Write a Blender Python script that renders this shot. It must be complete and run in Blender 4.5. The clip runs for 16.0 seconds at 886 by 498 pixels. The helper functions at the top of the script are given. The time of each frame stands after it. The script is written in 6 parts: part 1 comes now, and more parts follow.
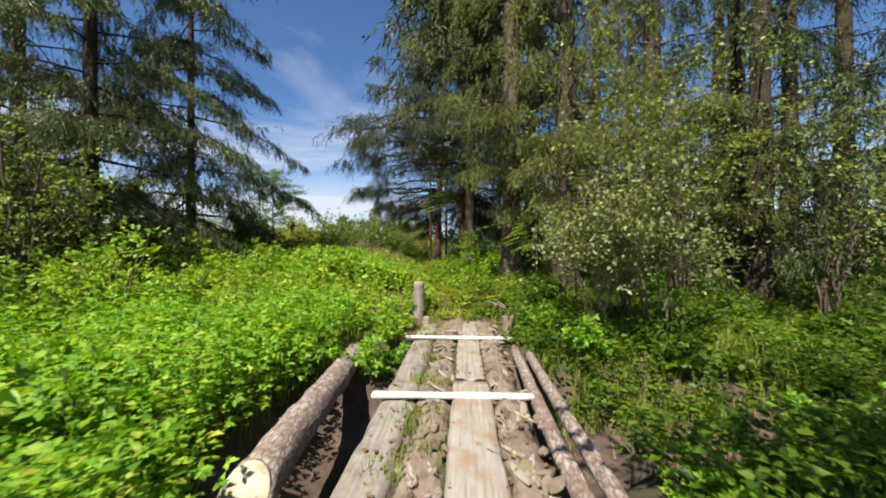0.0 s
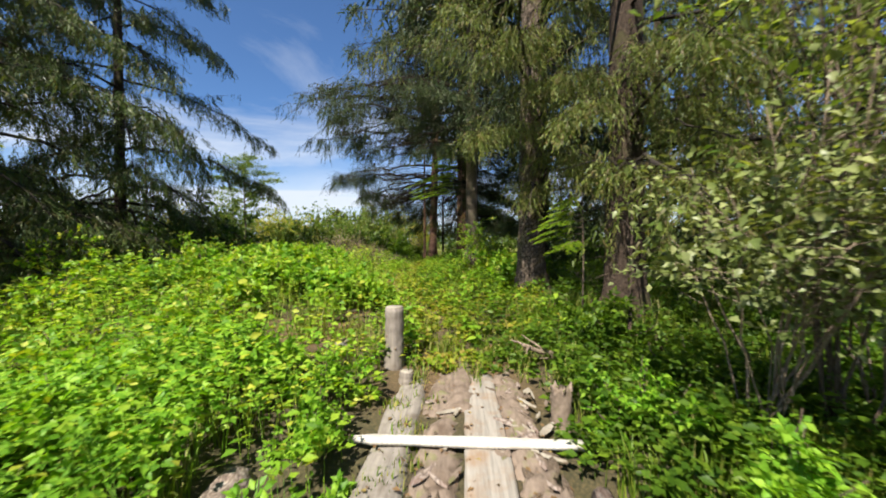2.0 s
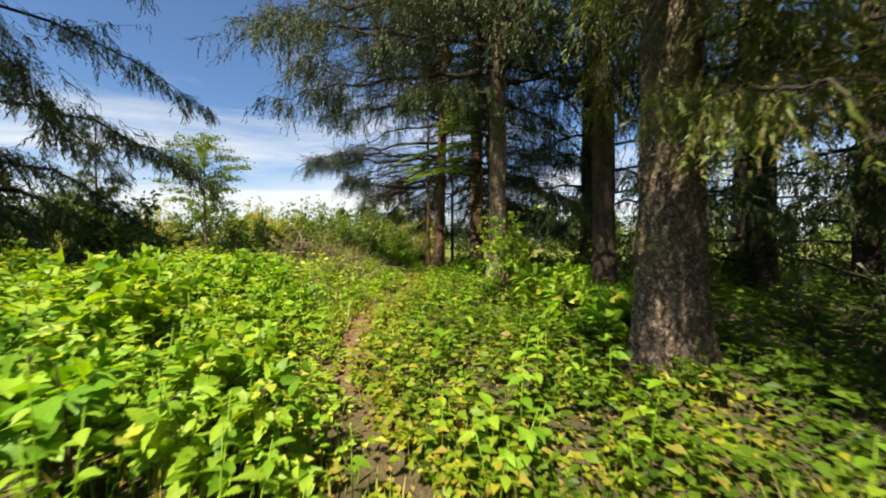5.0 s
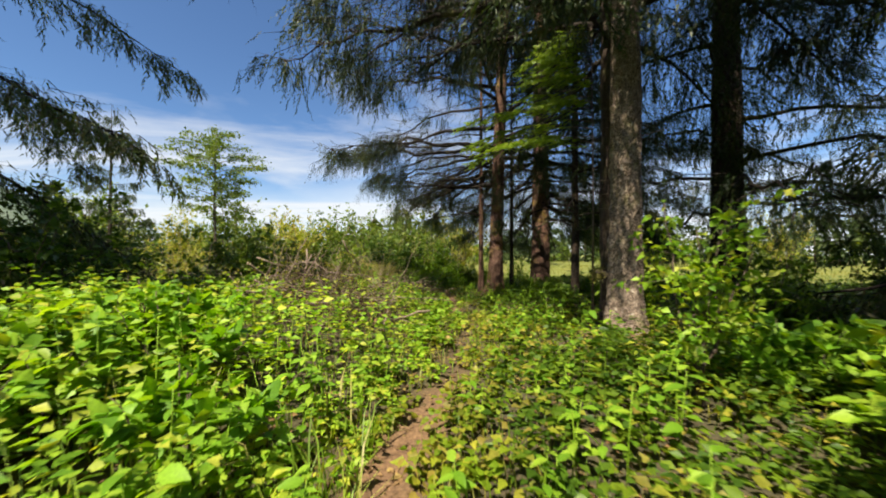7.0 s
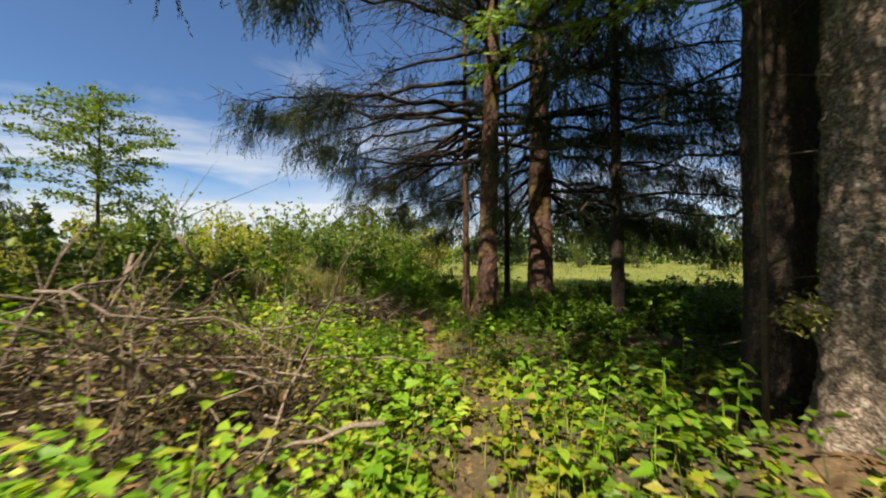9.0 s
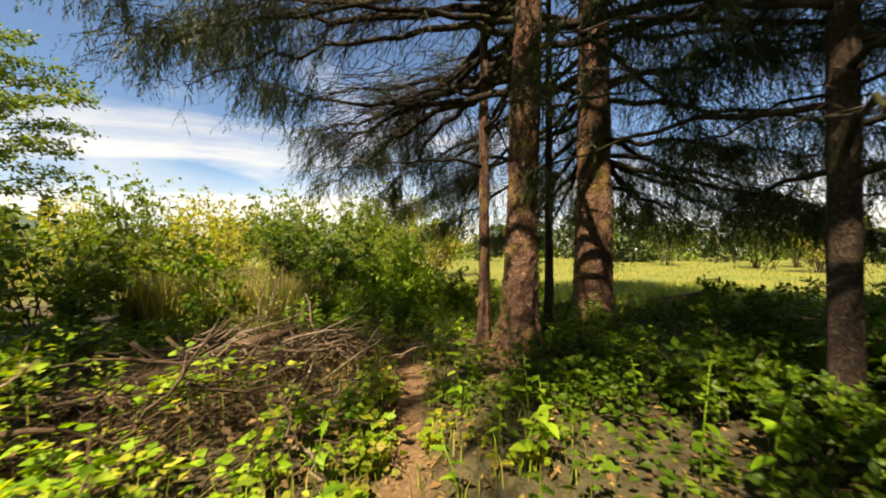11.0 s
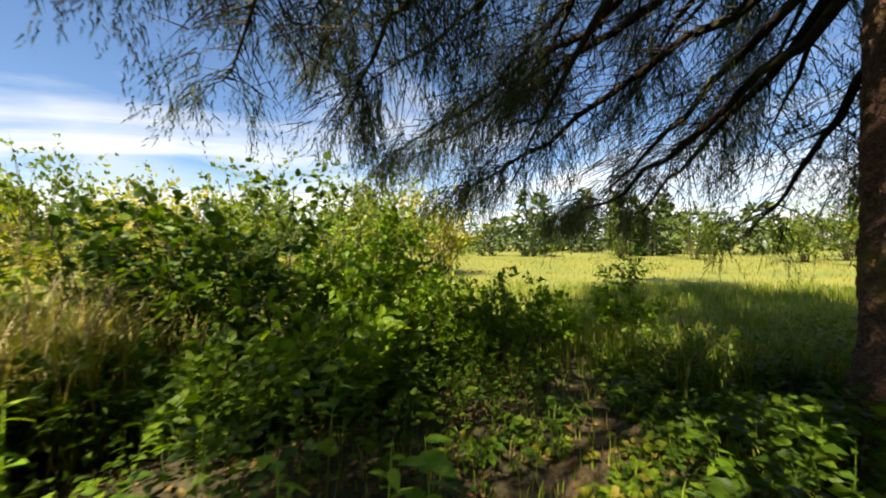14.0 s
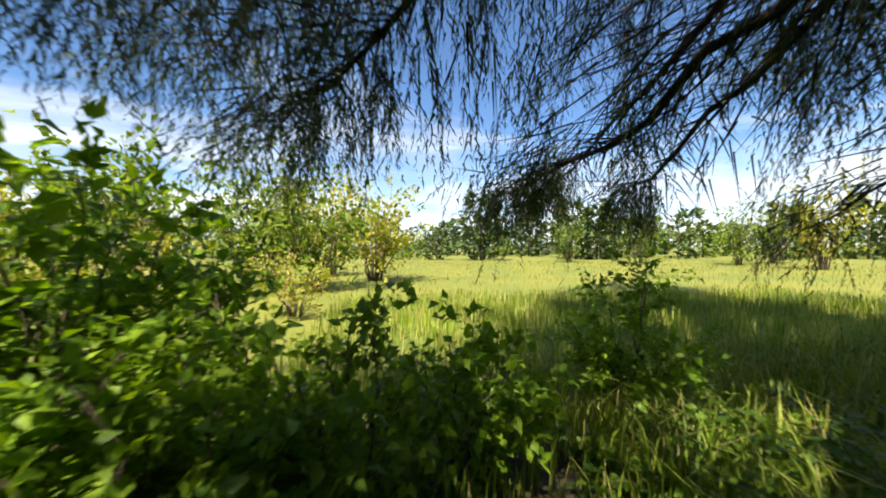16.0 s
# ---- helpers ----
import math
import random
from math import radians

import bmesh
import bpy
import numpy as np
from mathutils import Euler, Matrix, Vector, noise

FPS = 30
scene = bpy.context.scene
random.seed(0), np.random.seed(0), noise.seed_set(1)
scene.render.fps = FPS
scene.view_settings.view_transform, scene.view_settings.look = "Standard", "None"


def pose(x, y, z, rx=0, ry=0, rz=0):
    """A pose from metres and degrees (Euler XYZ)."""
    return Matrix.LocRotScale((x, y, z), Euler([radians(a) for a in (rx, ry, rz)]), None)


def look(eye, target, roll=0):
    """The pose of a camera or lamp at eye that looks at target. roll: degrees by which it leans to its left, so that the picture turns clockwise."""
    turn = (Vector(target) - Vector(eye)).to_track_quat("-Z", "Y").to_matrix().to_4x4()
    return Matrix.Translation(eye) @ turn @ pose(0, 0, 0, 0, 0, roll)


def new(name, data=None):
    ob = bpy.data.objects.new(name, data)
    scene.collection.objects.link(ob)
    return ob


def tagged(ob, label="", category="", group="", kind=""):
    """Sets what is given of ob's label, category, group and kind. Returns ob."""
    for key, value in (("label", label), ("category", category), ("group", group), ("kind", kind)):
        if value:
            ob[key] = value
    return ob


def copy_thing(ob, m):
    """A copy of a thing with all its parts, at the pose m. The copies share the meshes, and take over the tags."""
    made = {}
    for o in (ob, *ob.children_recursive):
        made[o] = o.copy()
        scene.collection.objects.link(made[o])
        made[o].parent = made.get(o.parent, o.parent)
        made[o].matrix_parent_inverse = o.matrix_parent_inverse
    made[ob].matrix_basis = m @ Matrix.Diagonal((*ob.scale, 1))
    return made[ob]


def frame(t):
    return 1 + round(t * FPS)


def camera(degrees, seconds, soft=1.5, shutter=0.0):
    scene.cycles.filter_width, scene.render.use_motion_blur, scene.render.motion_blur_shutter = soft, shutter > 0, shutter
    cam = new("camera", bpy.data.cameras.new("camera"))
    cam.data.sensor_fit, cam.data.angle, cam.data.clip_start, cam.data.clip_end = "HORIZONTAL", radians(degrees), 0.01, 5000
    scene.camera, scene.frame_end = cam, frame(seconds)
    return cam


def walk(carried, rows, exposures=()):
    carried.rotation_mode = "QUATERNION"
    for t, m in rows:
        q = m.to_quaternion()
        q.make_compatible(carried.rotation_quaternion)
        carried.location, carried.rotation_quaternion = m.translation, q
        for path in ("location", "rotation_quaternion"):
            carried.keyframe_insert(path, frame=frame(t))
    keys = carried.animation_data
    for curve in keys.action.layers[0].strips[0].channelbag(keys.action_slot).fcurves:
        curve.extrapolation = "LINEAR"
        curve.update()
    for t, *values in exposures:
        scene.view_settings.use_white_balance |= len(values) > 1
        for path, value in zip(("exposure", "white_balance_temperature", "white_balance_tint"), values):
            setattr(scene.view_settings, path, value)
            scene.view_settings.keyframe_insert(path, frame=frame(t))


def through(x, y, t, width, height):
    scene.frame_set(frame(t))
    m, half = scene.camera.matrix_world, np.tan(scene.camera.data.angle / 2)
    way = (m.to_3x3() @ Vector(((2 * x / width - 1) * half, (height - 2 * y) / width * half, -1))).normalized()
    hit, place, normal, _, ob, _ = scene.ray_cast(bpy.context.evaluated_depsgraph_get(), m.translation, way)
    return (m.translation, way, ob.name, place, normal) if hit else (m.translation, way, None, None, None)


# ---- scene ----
# ---------------------------------------------------------------- camera
cam = camera(101.1, 16.0, soft=1.9, shutter=0.3)
PATH = [
    (0, 0.000, 0.000, 1.650, 0.00, 0.00, 0.00),
    (0.5, 0.079, 0.865, 1.604, -0.20, 0.40, 0.00),
    (1, 0.073, 1.749, 1.683, -0.40, 0.30, 0.20),
    (1.5, 0.099, 2.620, 1.723, -0.50, -0.10, 0.20),
    (2, 0.073, 3.511, 1.749, -0.40, -0.90, 0.20),
    (2.5, 0.046, 4.455, 1.789, -0.20, -1.80, 0.20),
    (3, 0.040, 5.392, 1.841, 0.00, -2.30, 0.20),
    (3.5, 0.165, 6.257, 1.855, 0.30, -2.20, 0.20),
    (3.7, 0.211, 6.587, 1.861, 0.40, -2.00, 0.20),
    (5.8, -0.232, 10.477, 1.900, 1.93, 0.00, 0.00),
    (6, -0.318, 10.889, 1.913, 2.53, 0.30, 0.00),
    (6.5, -0.569, 11.888, 2.005, 4.33, 0.70, -0.10),
    (7, -0.930, 12.818, 2.058, 5.73, 0.80, -0.10),
    (7.5, -1.203, 13.698, 2.025, 5.73, 0.70, -0.10),
    (8, -1.424, 14.579, 2.038, 4.23, 1.00, 0.00),
    (8.5, -1.423, 15.528, 2.032, 2.13, 1.00, 0.30),
    (9, -1.351, 16.518, 2.124, 0.73, 1.00, 0.40),
    (9.2, -1.324, 16.908, 2.137, 0.33, 1.00, 0.40),
    (11.3, -1.264, 20.636, 2.150, 3.36, 0.00, 0.00),
    (11.5, -1.324, 20.988, 2.104, 3.96, -0.10, 0.00),
    (12, -1.465, 21.822, 2.081, 5.06, -0.30, 0.00),
    (12.5, -1.592, 22.657, 2.057, 5.66, -0.80, 0.10),
    (13, -1.765, 23.504, 2.050, 5.36, -0.90, 0.20),
    (13.5, -1.895, 24.269, 2.050, 4.36, -0.80, 0.20),
    (14, -1.827, 25.084, 2.019, 2.36, -0.60, 0.40),
    (14.5, -1.746, 25.815, 2.088, -0.64, -0.50, 0.40),
    (15, -1.522, 26.593, 2.065, -3.74, -0.40, 0.30),
    (15.5, -1.298, 27.255, 1.957, -5.04, -0.30, 0.20),
    (16, -1.027, 28.160, 1.895, -5.34, 0.00, 0.30),
]
walk(cam, [(t, pose(x, y, z, 90 + pitch, roll, yaw)) for t, x, y, z, yaw, pitch, roll in PATH],
     exposures=[(0.0, 1.15, 6700, 10), (1.8, 1.2, 6600, 10), (3.0, 1.36, 7300, 10), (3.7, 1.4, 7500, 10), (5.8, 1.36, 7500, 10), (7.5, 1.25, 7100, 10), (9.2, 1.15, 7200, 10), (11.3, 1.68, 9500, 12), (13.2, 1.7, 8800, 12), (15.0, 1.78, 7400, 9), (16.0, 1.8, 7300, 9)])

# ---------------------------------------------------------------- light
SUN_ELEV, SUN_AZ = 53.0, 206.0   # azimuth clockwise from +y


def sky_world():
    w = bpy.data.worlds.new("sky")
    scene.world = w
    w.use_nodes = True
    nt = w.node_tree
    nt.nodes.clear()
    N = nt.nodes.new
    L = nt.links.new
    out = N("ShaderNodeOutputWorld")
    bg = N("ShaderNodeBackground")
    bg.inputs["Strength"].default_value = 0.062
    sky = N("ShaderNodeTexSky")
    sky.sky_type = "NISHITA"
    sky.sun_disc = False
    sky.sun_elevation = radians(SUN_ELEV)
    sky.sun_rotation = radians(SUN_AZ)
    sky.air_density, sky.dust_density, sky.ozone_density = 1.0, 0.2, 5.0
    co = N("ShaderNodeTexCoord")
    sep = N("ShaderNodeSeparateXYZ")
    L(co.outputs["Generated"], sep.inputs[0])
    add = N("ShaderNodeMath")
    add.operation = "ADD"
    add.inputs[1].default_value = 0.10
    mx = N("ShaderNodeMath")
    mx.operation = "MAXIMUM"
    mx.inputs[1].default_value = 0.0
    L(sep.outputs["Z"], mx.inputs[0])
    L(mx.outputs[0], add.inputs[0])
    dx, dy = N("ShaderNodeMath"), N("ShaderNodeMath")
    for d, k in ((dx, "X"), (dy, "Y")):
        d.operation = "DIVIDE"
        L(sep.outputs[k], d.inputs[0])
        L(add.outputs[0], d.inputs[1])
    comb = N("ShaderNodeCombineXYZ")
    L(dx.outputs[0], comb.inputs[0])
    L(dy.outputs[0], comb.inputs[1])
    mp = N("ShaderNodeMapping")
    mp.inputs["Rotation"].default_value = (0, 0, radians(-62))
    mp.inputs["Scale"].default_value = (0.42, 0.95, 1)
    mp.inputs["Location"].default_value = (1.7, 0.4, 0)
    L(comb.outputs[0], mp.inputs[0])
    n1 = N("ShaderNodeTexNoise")
    n1.inputs["Scale"].default_value = 0.7
    n1.inputs["Detail"].default_value = 9
    n1.inputs["Roughness"].default_value = 0.58
    n1.inputs["Distortion"].default_value = 0.9
    L(mp.outputs[0], n1.inputs["Vector"])
    r1 = N("ShaderNodeValToRGB")
    r1.color_ramp.elements[0].position, r1.color_ramp.elements[1].position = 0.47, 0.70
    L(n1.outputs["Fac"], r1.inputs[0])
    # thin haze of cloud thickens towards the horizon
    hz = N("ShaderNodeMapRange")
    hz.inputs["From Min"].default_value, hz.inputs["From Max"].default_value = 0.02, 0.26
    hz.inputs["To Min"].default_value, hz.inputs["To Max"].default_value = 0.85, 0.0
    puff = N("ShaderNodeTexNoise")
    puff.inputs["Scale"].default_value, puff.inputs["Detail"].default_value = 2.6, 7
    pm = N("ShaderNodeMapping")
    pm.inputs["Scale"].default_value = (1, 1, 2.4)
    L(co.outputs["Generated"], pm.inputs[0])
    L(pm.outputs[0], puff.inputs["Vector"])
    lift = N("ShaderNodeMath")
    lift.operation = "MULTIPLY_ADD"
    lift.inputs[1].default_value, lift.inputs[2].default_value = -0.55, 0.275
    L(puff.outputs["Fac"], lift.inputs[0])
    zz = N("ShaderNodeMath")
    zz.operation = "ADD"
    L(sep.outputs["Z"], zz.inputs[0])
    L(lift.outputs[0], zz.inputs[1])
    L(zz.outputs[0], hz.inputs["Value"])
    sm = N("ShaderNodeMath")
    sm.operation = "ADD"
    sm.use_clamp = True
    L(r1.outputs["Color"], sm.inputs[0])
    L(hz.outputs["Result"], sm.inputs[1])
    k = N("ShaderNodeMath")
    k.operation = "MULTIPLY"
    k.inputs[1].default_value = 0.88
    L(sm.outputs[0], k.inputs[0])
    mix = N("ShaderNodeMix")
    mix.data_type = "RGBA"
    L(k.outputs[0], mix.inputs["Factor"])
    tint = N("ShaderNodeMix")
    tint.data_type, tint.blend_type = "RGBA", "MULTIPLY"
    tint.inputs["Factor"].default_value = 1.0
    tint.inputs["B"].default_value = (0.72, 0.9, 1.08, 1)
    L(sky.outputs[0], tint.inputs["A"])
    L(tint.outputs["Result"], mix.inputs["A"])
    mix.inputs["B"].default_value = (6.1, 6.6, 7.3, 1)
    L(mix.outputs["Result"], bg.inputs["Color"])
    L(bg.outputs[0], out.inputs[0])


sky_world()
sun = new("sun", bpy.data.lights.new("sun", "SUN"))
sun.data.energy, sun.data.angle, sun.data.color = 5.0, radians(0.55), (1.0, 0.95, 0.86)
sa, se = radians(SUN_AZ), radians(SUN_ELEV)
sun.matrix_world = look((0, 0, 40), Vector((0, 0, 40)) - Vector((math.sin(sa) * math.cos(se), math.cos(sa) * math.cos(se), math.sin(se))))
# ---------------------------------------------------------------- materials


def nodes_of(name):
    m = bpy.data.materials.new(name)
    m.use_nodes = True
    nt = m.node_tree
    nt.nodes.clear()
    return m, nt, nt.nodes.new, nt.links.new


def ramp(N, stops):
    r = N("ShaderNodeValToRGB")
    e = r.color_ramp.elements
    while len(e) < len(stops):
        e.new(0.5)
    for el, (p, c) in zip(e, stops):
        el.position, el.color = p, (*c, 1)
    return r


def noise_tex(N, L, vec, scale, detail=4, rough=0.55, stretch=None, distortion=0.0):
    n = N("ShaderNodeTexNoise")
    n.inputs["Scale"].default_value, n.inputs["Detail"].default_value = scale, detail
    n.inputs["Roughness"].default_value, n.inputs["Distortion"].default_value = rough, distortion
    if stretch:
        mp = N("ShaderNodeMapping")
        mp.inputs["Scale"].default_value = stretch
        L(vec, mp.inputs[0])
        vec = mp.outputs[0]
    L(vec, n.inputs["Vector"])
    return n


def blend(N, L, fac, a, b, kind="MIX"):
    m = N("ShaderNodeMix")
    m.data_type, m.blend_type = "RGBA", kind
    for s, v in (("Factor", fac), ("A", a), ("B", b)):
        if isinstance(v, (int, float)):
            m.inputs[s].default_value = v
        elif isinstance(v, tuple):
            m.inputs[s].default_value = (*v, 1)
        else:
            L(v, m.inputs[s])
    return m.outputs["Result"]


def leaf_mat(name, cols, through=0.46, rough=0.5, warm=(1.2, 1.2, 0.35), by_object=False):
    m, nt, N, L = nodes_of(name)
    out = N("ShaderNodeOutputMaterial")
    geo = N("ShaderNodeNewGeometry")
    info = N("ShaderNodeObjectInfo")
    rnd = info.outputs["Random"] if by_object else geo.outputs["Random Per Island"]
    n = len(cols)
    rp = ramp(N, [((i + 0.5) / n, c) for i, c in enumerate(cols)])
    L(rnd, rp.inputs[0])
    tc = N("ShaderNodeTexCoord")
    big = noise_tex(N, L, tc.outputs["Object"], 0.9, 3)
    lo = ramp(N, [(0.3, (0.62, 0.66, 0.6)), (0.7, (1.15, 1.1, 0.95))])
    L(big.outputs["Fac"], lo.inputs[0])
    fine = noise_tex(N, L, tc.outputs["Object"], 60, 2)
    fr = ramp(N, [(0.3, (0.82, 0.82, 0.8)), (0.7, (1.1, 1.1, 1.05))])
    L(fine.outputs["Fac"], fr.inputs[0])
    c = blend(N, L, 1.0, rp.outputs[0], lo.outputs[0], "MULTIPLY")
    c = blend(N, L, 1.0, c, fr.outputs[0], "MULTIPLY")
    b = N("ShaderNodeBsdfPrincipled")
    b.inputs["Roughness"].default_value = rough
    b.inputs["Specular IOR Level"].default_value = 0.3
    L(c, b.inputs["Base Color"])
    t = N("ShaderNodeBsdfTranslucent")
    L(blend(N, L, 1.0, c, warm, "MULTIPLY"), t.inputs["Color"])
    mx = N("ShaderNodeMixShader")
    mx.inputs[0].default_value = through
    L(b.outputs[0], mx.inputs[1])
    L(t.outputs[0], mx.inputs[2])
    L(mx.outputs[0], out.inputs[0])
    return m


def bark_mat(name, dark, mid, light, scale=9.0, moss=(0.16, 0.17, 0.04), moss_amount=0.35, stretch=(1, 1, 0.45), bump=0.5, rough=0.9):
    m, nt, N, L = nodes_of(name)
    out = N("ShaderNodeOutputMaterial")
    tc = N("ShaderNodeTexCoord")
    v = tc.outputs["Object"]
    vo = N("ShaderNodeTexVoronoi")
    vo.feature = "DISTANCE_TO_EDGE"
    vo.inputs["Scale"].default_value = scale * 1.6
    mp = N("ShaderNodeMapping")
    mp.inputs["Scale"].default_value = stretch
    L(v, mp.inputs[0])
    wob = noise_tex(N, L, mp.outputs[0], scale, 3)
    ad = blend(N, L, 0.12, mp.outputs[0], wob.outputs["Color"], "LINEAR_LIGHT")
    L(ad, vo.inputs["Vector"])
    nz = noise_tex(N, L, v, scale * 2.2, 8, 0.65, stretch)
    crack = ramp(N, [(0.0, dark), (0.10, mid), (0.5, light)])
    L(vo.outputs["Distance"], crack.inputs[0])
    gr = ramp(N, [(0.25, (0.5, 0.48, 0.46)), (0.75, (1.35, 1.3, 1.25))])
    L(nz.outputs["Fac"], gr.inputs[0])
    c = blend(N, L, 1.0, crack.outputs[0], gr.outputs[0], "MULTIPLY")
    patch = noise_tex(N, L, v, 1.7, 6, 0.62)
    pr = ramp(N, [(0.62 - moss_amount * 0.3, (0, 0, 0)), (0.72 - moss_amount * 0.25, (1, 1, 1))])
    L(patch.outputs["Fac"], pr.inputs[0])
    k = N("ShaderNodeMath")
    k.operation = "MULTIPLY"
    k.inputs[1].default_value = min(1.0, moss_amount * 2)
    L(pr.outputs[0], k.inputs[0])
    c = blend(N, L, k.outputs[0], c, moss)
    lich = noise_tex(N, L, v, 14, 4, 0.6)
    lr = ramp(N, [(0.60, (0, 0, 0)), (0.68, (1, 1, 1))])
    L(lich.outputs["Fac"], lr.inputs[0])
    k2 = N("ShaderNodeMath")
    k2.operation = "MULTIPLY"
    k2.inputs[1].default_value = 0.28
    L(lr.outputs[0], k2.inputs[0])
    c = blend(N, L, k2.outputs[0], c, tuple(min(0.6, x * 1.5 + 0.05) for x in light))
    b = N("ShaderNodeBsdfPrincipled")
    b.inputs["Roughness"].default_value = rough
    b.inputs["Specular IOR Level"].default_value = 0.2
    L(c, b.inputs["Base Color"])
    hsum = N("ShaderNodeMath")
    hsum.operation = "ADD"
    L(vo.outputs["Distance"], hsum.inputs[0])
    L(nz.outputs["Fac"], hsum.inputs[1])
    bp = N("ShaderNodeBump")
    bp.inputs["Strength"].default_value, bp.inputs["Distance"].default_value = bump, 0.03
    L(hsum.outputs[0], bp.inputs["Height"])
    L(bp.outputs[0], b.inputs["Normal"])
    L(b.outputs[0], out.inputs[0])
    return m


def wood_mat(name, base, stain, streak=(30, 1.4, 30), moss_amount=0.0, rough=0.85, bump=0.35):
    """Weathered timber with grain along the object's y axis."""
    m, nt, N, L = nodes_of(name)
    out = N("ShaderNodeOutputMaterial")
    tc = N("ShaderNodeTexCoord")
    v = tc.outputs["Object"]
    g = noise_tex(N, L, v, 1.0, 6, 0.65, streak)
    gr = ramp(N, [(0.25, tuple(x * 0.55 for x in base)), (0.5, base), (0.8, tuple(min(0.9, x * 1.35) for x in base))])
    L(g.outputs["Fac"], gr.inputs[0])
    p = noise_tex(N, L, v, 3.2, 6, 0.62)
    pr = ramp(N, [(0.48, (0, 0, 0)), (0.66, (1, 1, 1))])
    L(p.outputs["Fac"], pr.inputs[0])
    k = N("ShaderNodeMath")
    k.operation = "MULTIPLY"
    k.inputs[1].default_value = 0.75
    L(pr.outputs[0], k.inputs[0])
    c = blend(N, L, k.outputs[0], gr.outputs[0], stain)
    if moss_amount:
        q = noise_tex(N, L, v, 5.0, 5, 0.6)
        qr = ramp(N, [(0.62 - 0.2 * moss_amount, (0, 0, 0)), (0.72, (1, 1, 1))])
        L(q.outputs["Fac"], qr.inputs[0])
        c = blend(N, L, qr.outputs[0], c, (0.14, 0.15, 0.05))
    b = N("ShaderNodeBsdfPrincipled")
    b.inputs["Roughness"].default_value = rough
    b.inputs["Specular IOR Level"].default_value = 0.2
    L(c, b.inputs["Base Color"])
    bp = N("ShaderNodeBump")
    bp.inputs["Strength"].default_value, bp.inputs["Distance"].default_value = bump, 0.012
    L(g.outputs["Fac"], bp.inputs["Height"])
    L(bp.outputs[0], b.inputs["Normal"])
    L(b.outputs[0], out.inputs[0])
    return m


def ground_mat():
    m, nt, N, L = nodes_of("soil_and_litter")
    out = N("ShaderNodeOutputMaterial")
    tc = N("ShaderNodeTexCoord")
    v = tc.outputs["Object"]
    at = N("ShaderNodeAttribute")
    at.attribute_name = "cover"
    sep = N("ShaderNodeSeparateColor")
    L(at.outputs["Color"], sep.inputs[0])
    n1 = noise_tex(N, L, v, 3.0, 8, 0.6)
    n2 = noise_tex(N, L, v, 34.0, 5, 0.65)
    litter = ramp(N, [(0.3, (0.015, 0.010, 0.005)), (0.5, (0.042, 0.027, 0.012)), (0.72, (0.11, 0.072, 0.034))])
    L(n2.outputs["Fac"], litter.inputs[0])
    green = ramp(N, [(0.35, (0.03, 0.05, 0.012)), (0.7, (0.10, 0.13, 0.03))])
    L(n1.outputs["Fac"], green.inputs[0])
    c = blend(N, L, 0.18, litter.outputs[0], green.outputs[0])
    dirt = ramp(N, [(0.3, (0.07, 0.036, 0.017)), (0.55, (0.17, 0.094, 0.044)), (0.75, (0.29, 0.175, 0.09))])
    L(n2.outputs["Fac"], dirt.inputs[0])
    c = blend(N, L, sep.outputs[0], c, dirt.outputs[0])
    mud = ramp(N, [(0.3, (0.028, 0.018, 0.012)), (0.7, (0.115, 0.075, 0.052))])
    L(n1.outputs["Fac"], mud.inputs[0])
    wet = N("ShaderNodeMath")
    wet.operation, wet.use_clamp = "MULTIPLY", True
    wet.inputs[1].default_value = 2.2
    L(sep.outputs[1], wet.inputs[0])
    c = blend(N, L, wet.outputs[0], c, mud.outputs[0])
    fieldn = noise_tex(N, L, v, 0.25, 6, 0.6)
    field = ramp(N, [(0.35, (0.085, 0.115, 0.011)), (0.65, (0.155, 0.15, 0.016))])
    L(fieldn.outputs["Fac"], field.inputs[0])
    c = blend(N, L, sep.outputs[2], c, field.outputs[0])
    b = N("ShaderNodeBsdfPrincipled")
    L(c, b.inputs["Base Color"])
    rr = N("ShaderNodeMapRange")
    rr.inputs["To Min"].default_value, rr.inputs["To Max"].default_value = 0.95, 0.8
    L(sep.outputs[1], rr.inputs["Value"])
    L(rr.outputs[0], b.inputs["Roughness"])
    bp = N("ShaderNodeBump")
    bp.inputs["Strength"].default_value, bp.inputs["Distance"].default_value = 0.6, 0.03
    L(n2.outputs["Fac"], bp.inputs["Height"])
    L(bp.outputs[0], b.inputs["Normal"])
    L(b.outputs[0], out.inputs[0])
    return m


GROUND = ground_mat()
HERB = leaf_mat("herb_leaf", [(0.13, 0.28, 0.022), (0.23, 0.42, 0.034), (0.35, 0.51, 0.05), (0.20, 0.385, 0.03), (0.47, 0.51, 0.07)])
# the herb leaf again in darker greens: shade put into the colour
HERB_SHADE = leaf_mat("shaded_herb_leaf", [(0.055, 0.12, 0.012), (0.085, 0.17, 0.015), (0.16, 0.25, 0.022), (0.10, 0.19, 0.018)])
PATHSIDE = leaf_mat("pathside_leaf", [(0.16, 0.26, 0.018), (0.24, 0.33, 0.025), (0.36, 0.36, 0.045), (0.32, 0.25, 0.06), (0.17, 0.28, 0.018)])
BRAMBLE = leaf_mat("bramble_leaf", [(0.12, 0.28, 0.022), (0.19, 0.40, 0.032), (0.30, 0.50, 0.048)])
BIGLEAF = leaf_mat("broad_leaf", [(0.16, 0.33, 0.025), (0.24, 0.44, 0.036), (0.36, 0.52, 0.055)], by_object=True)
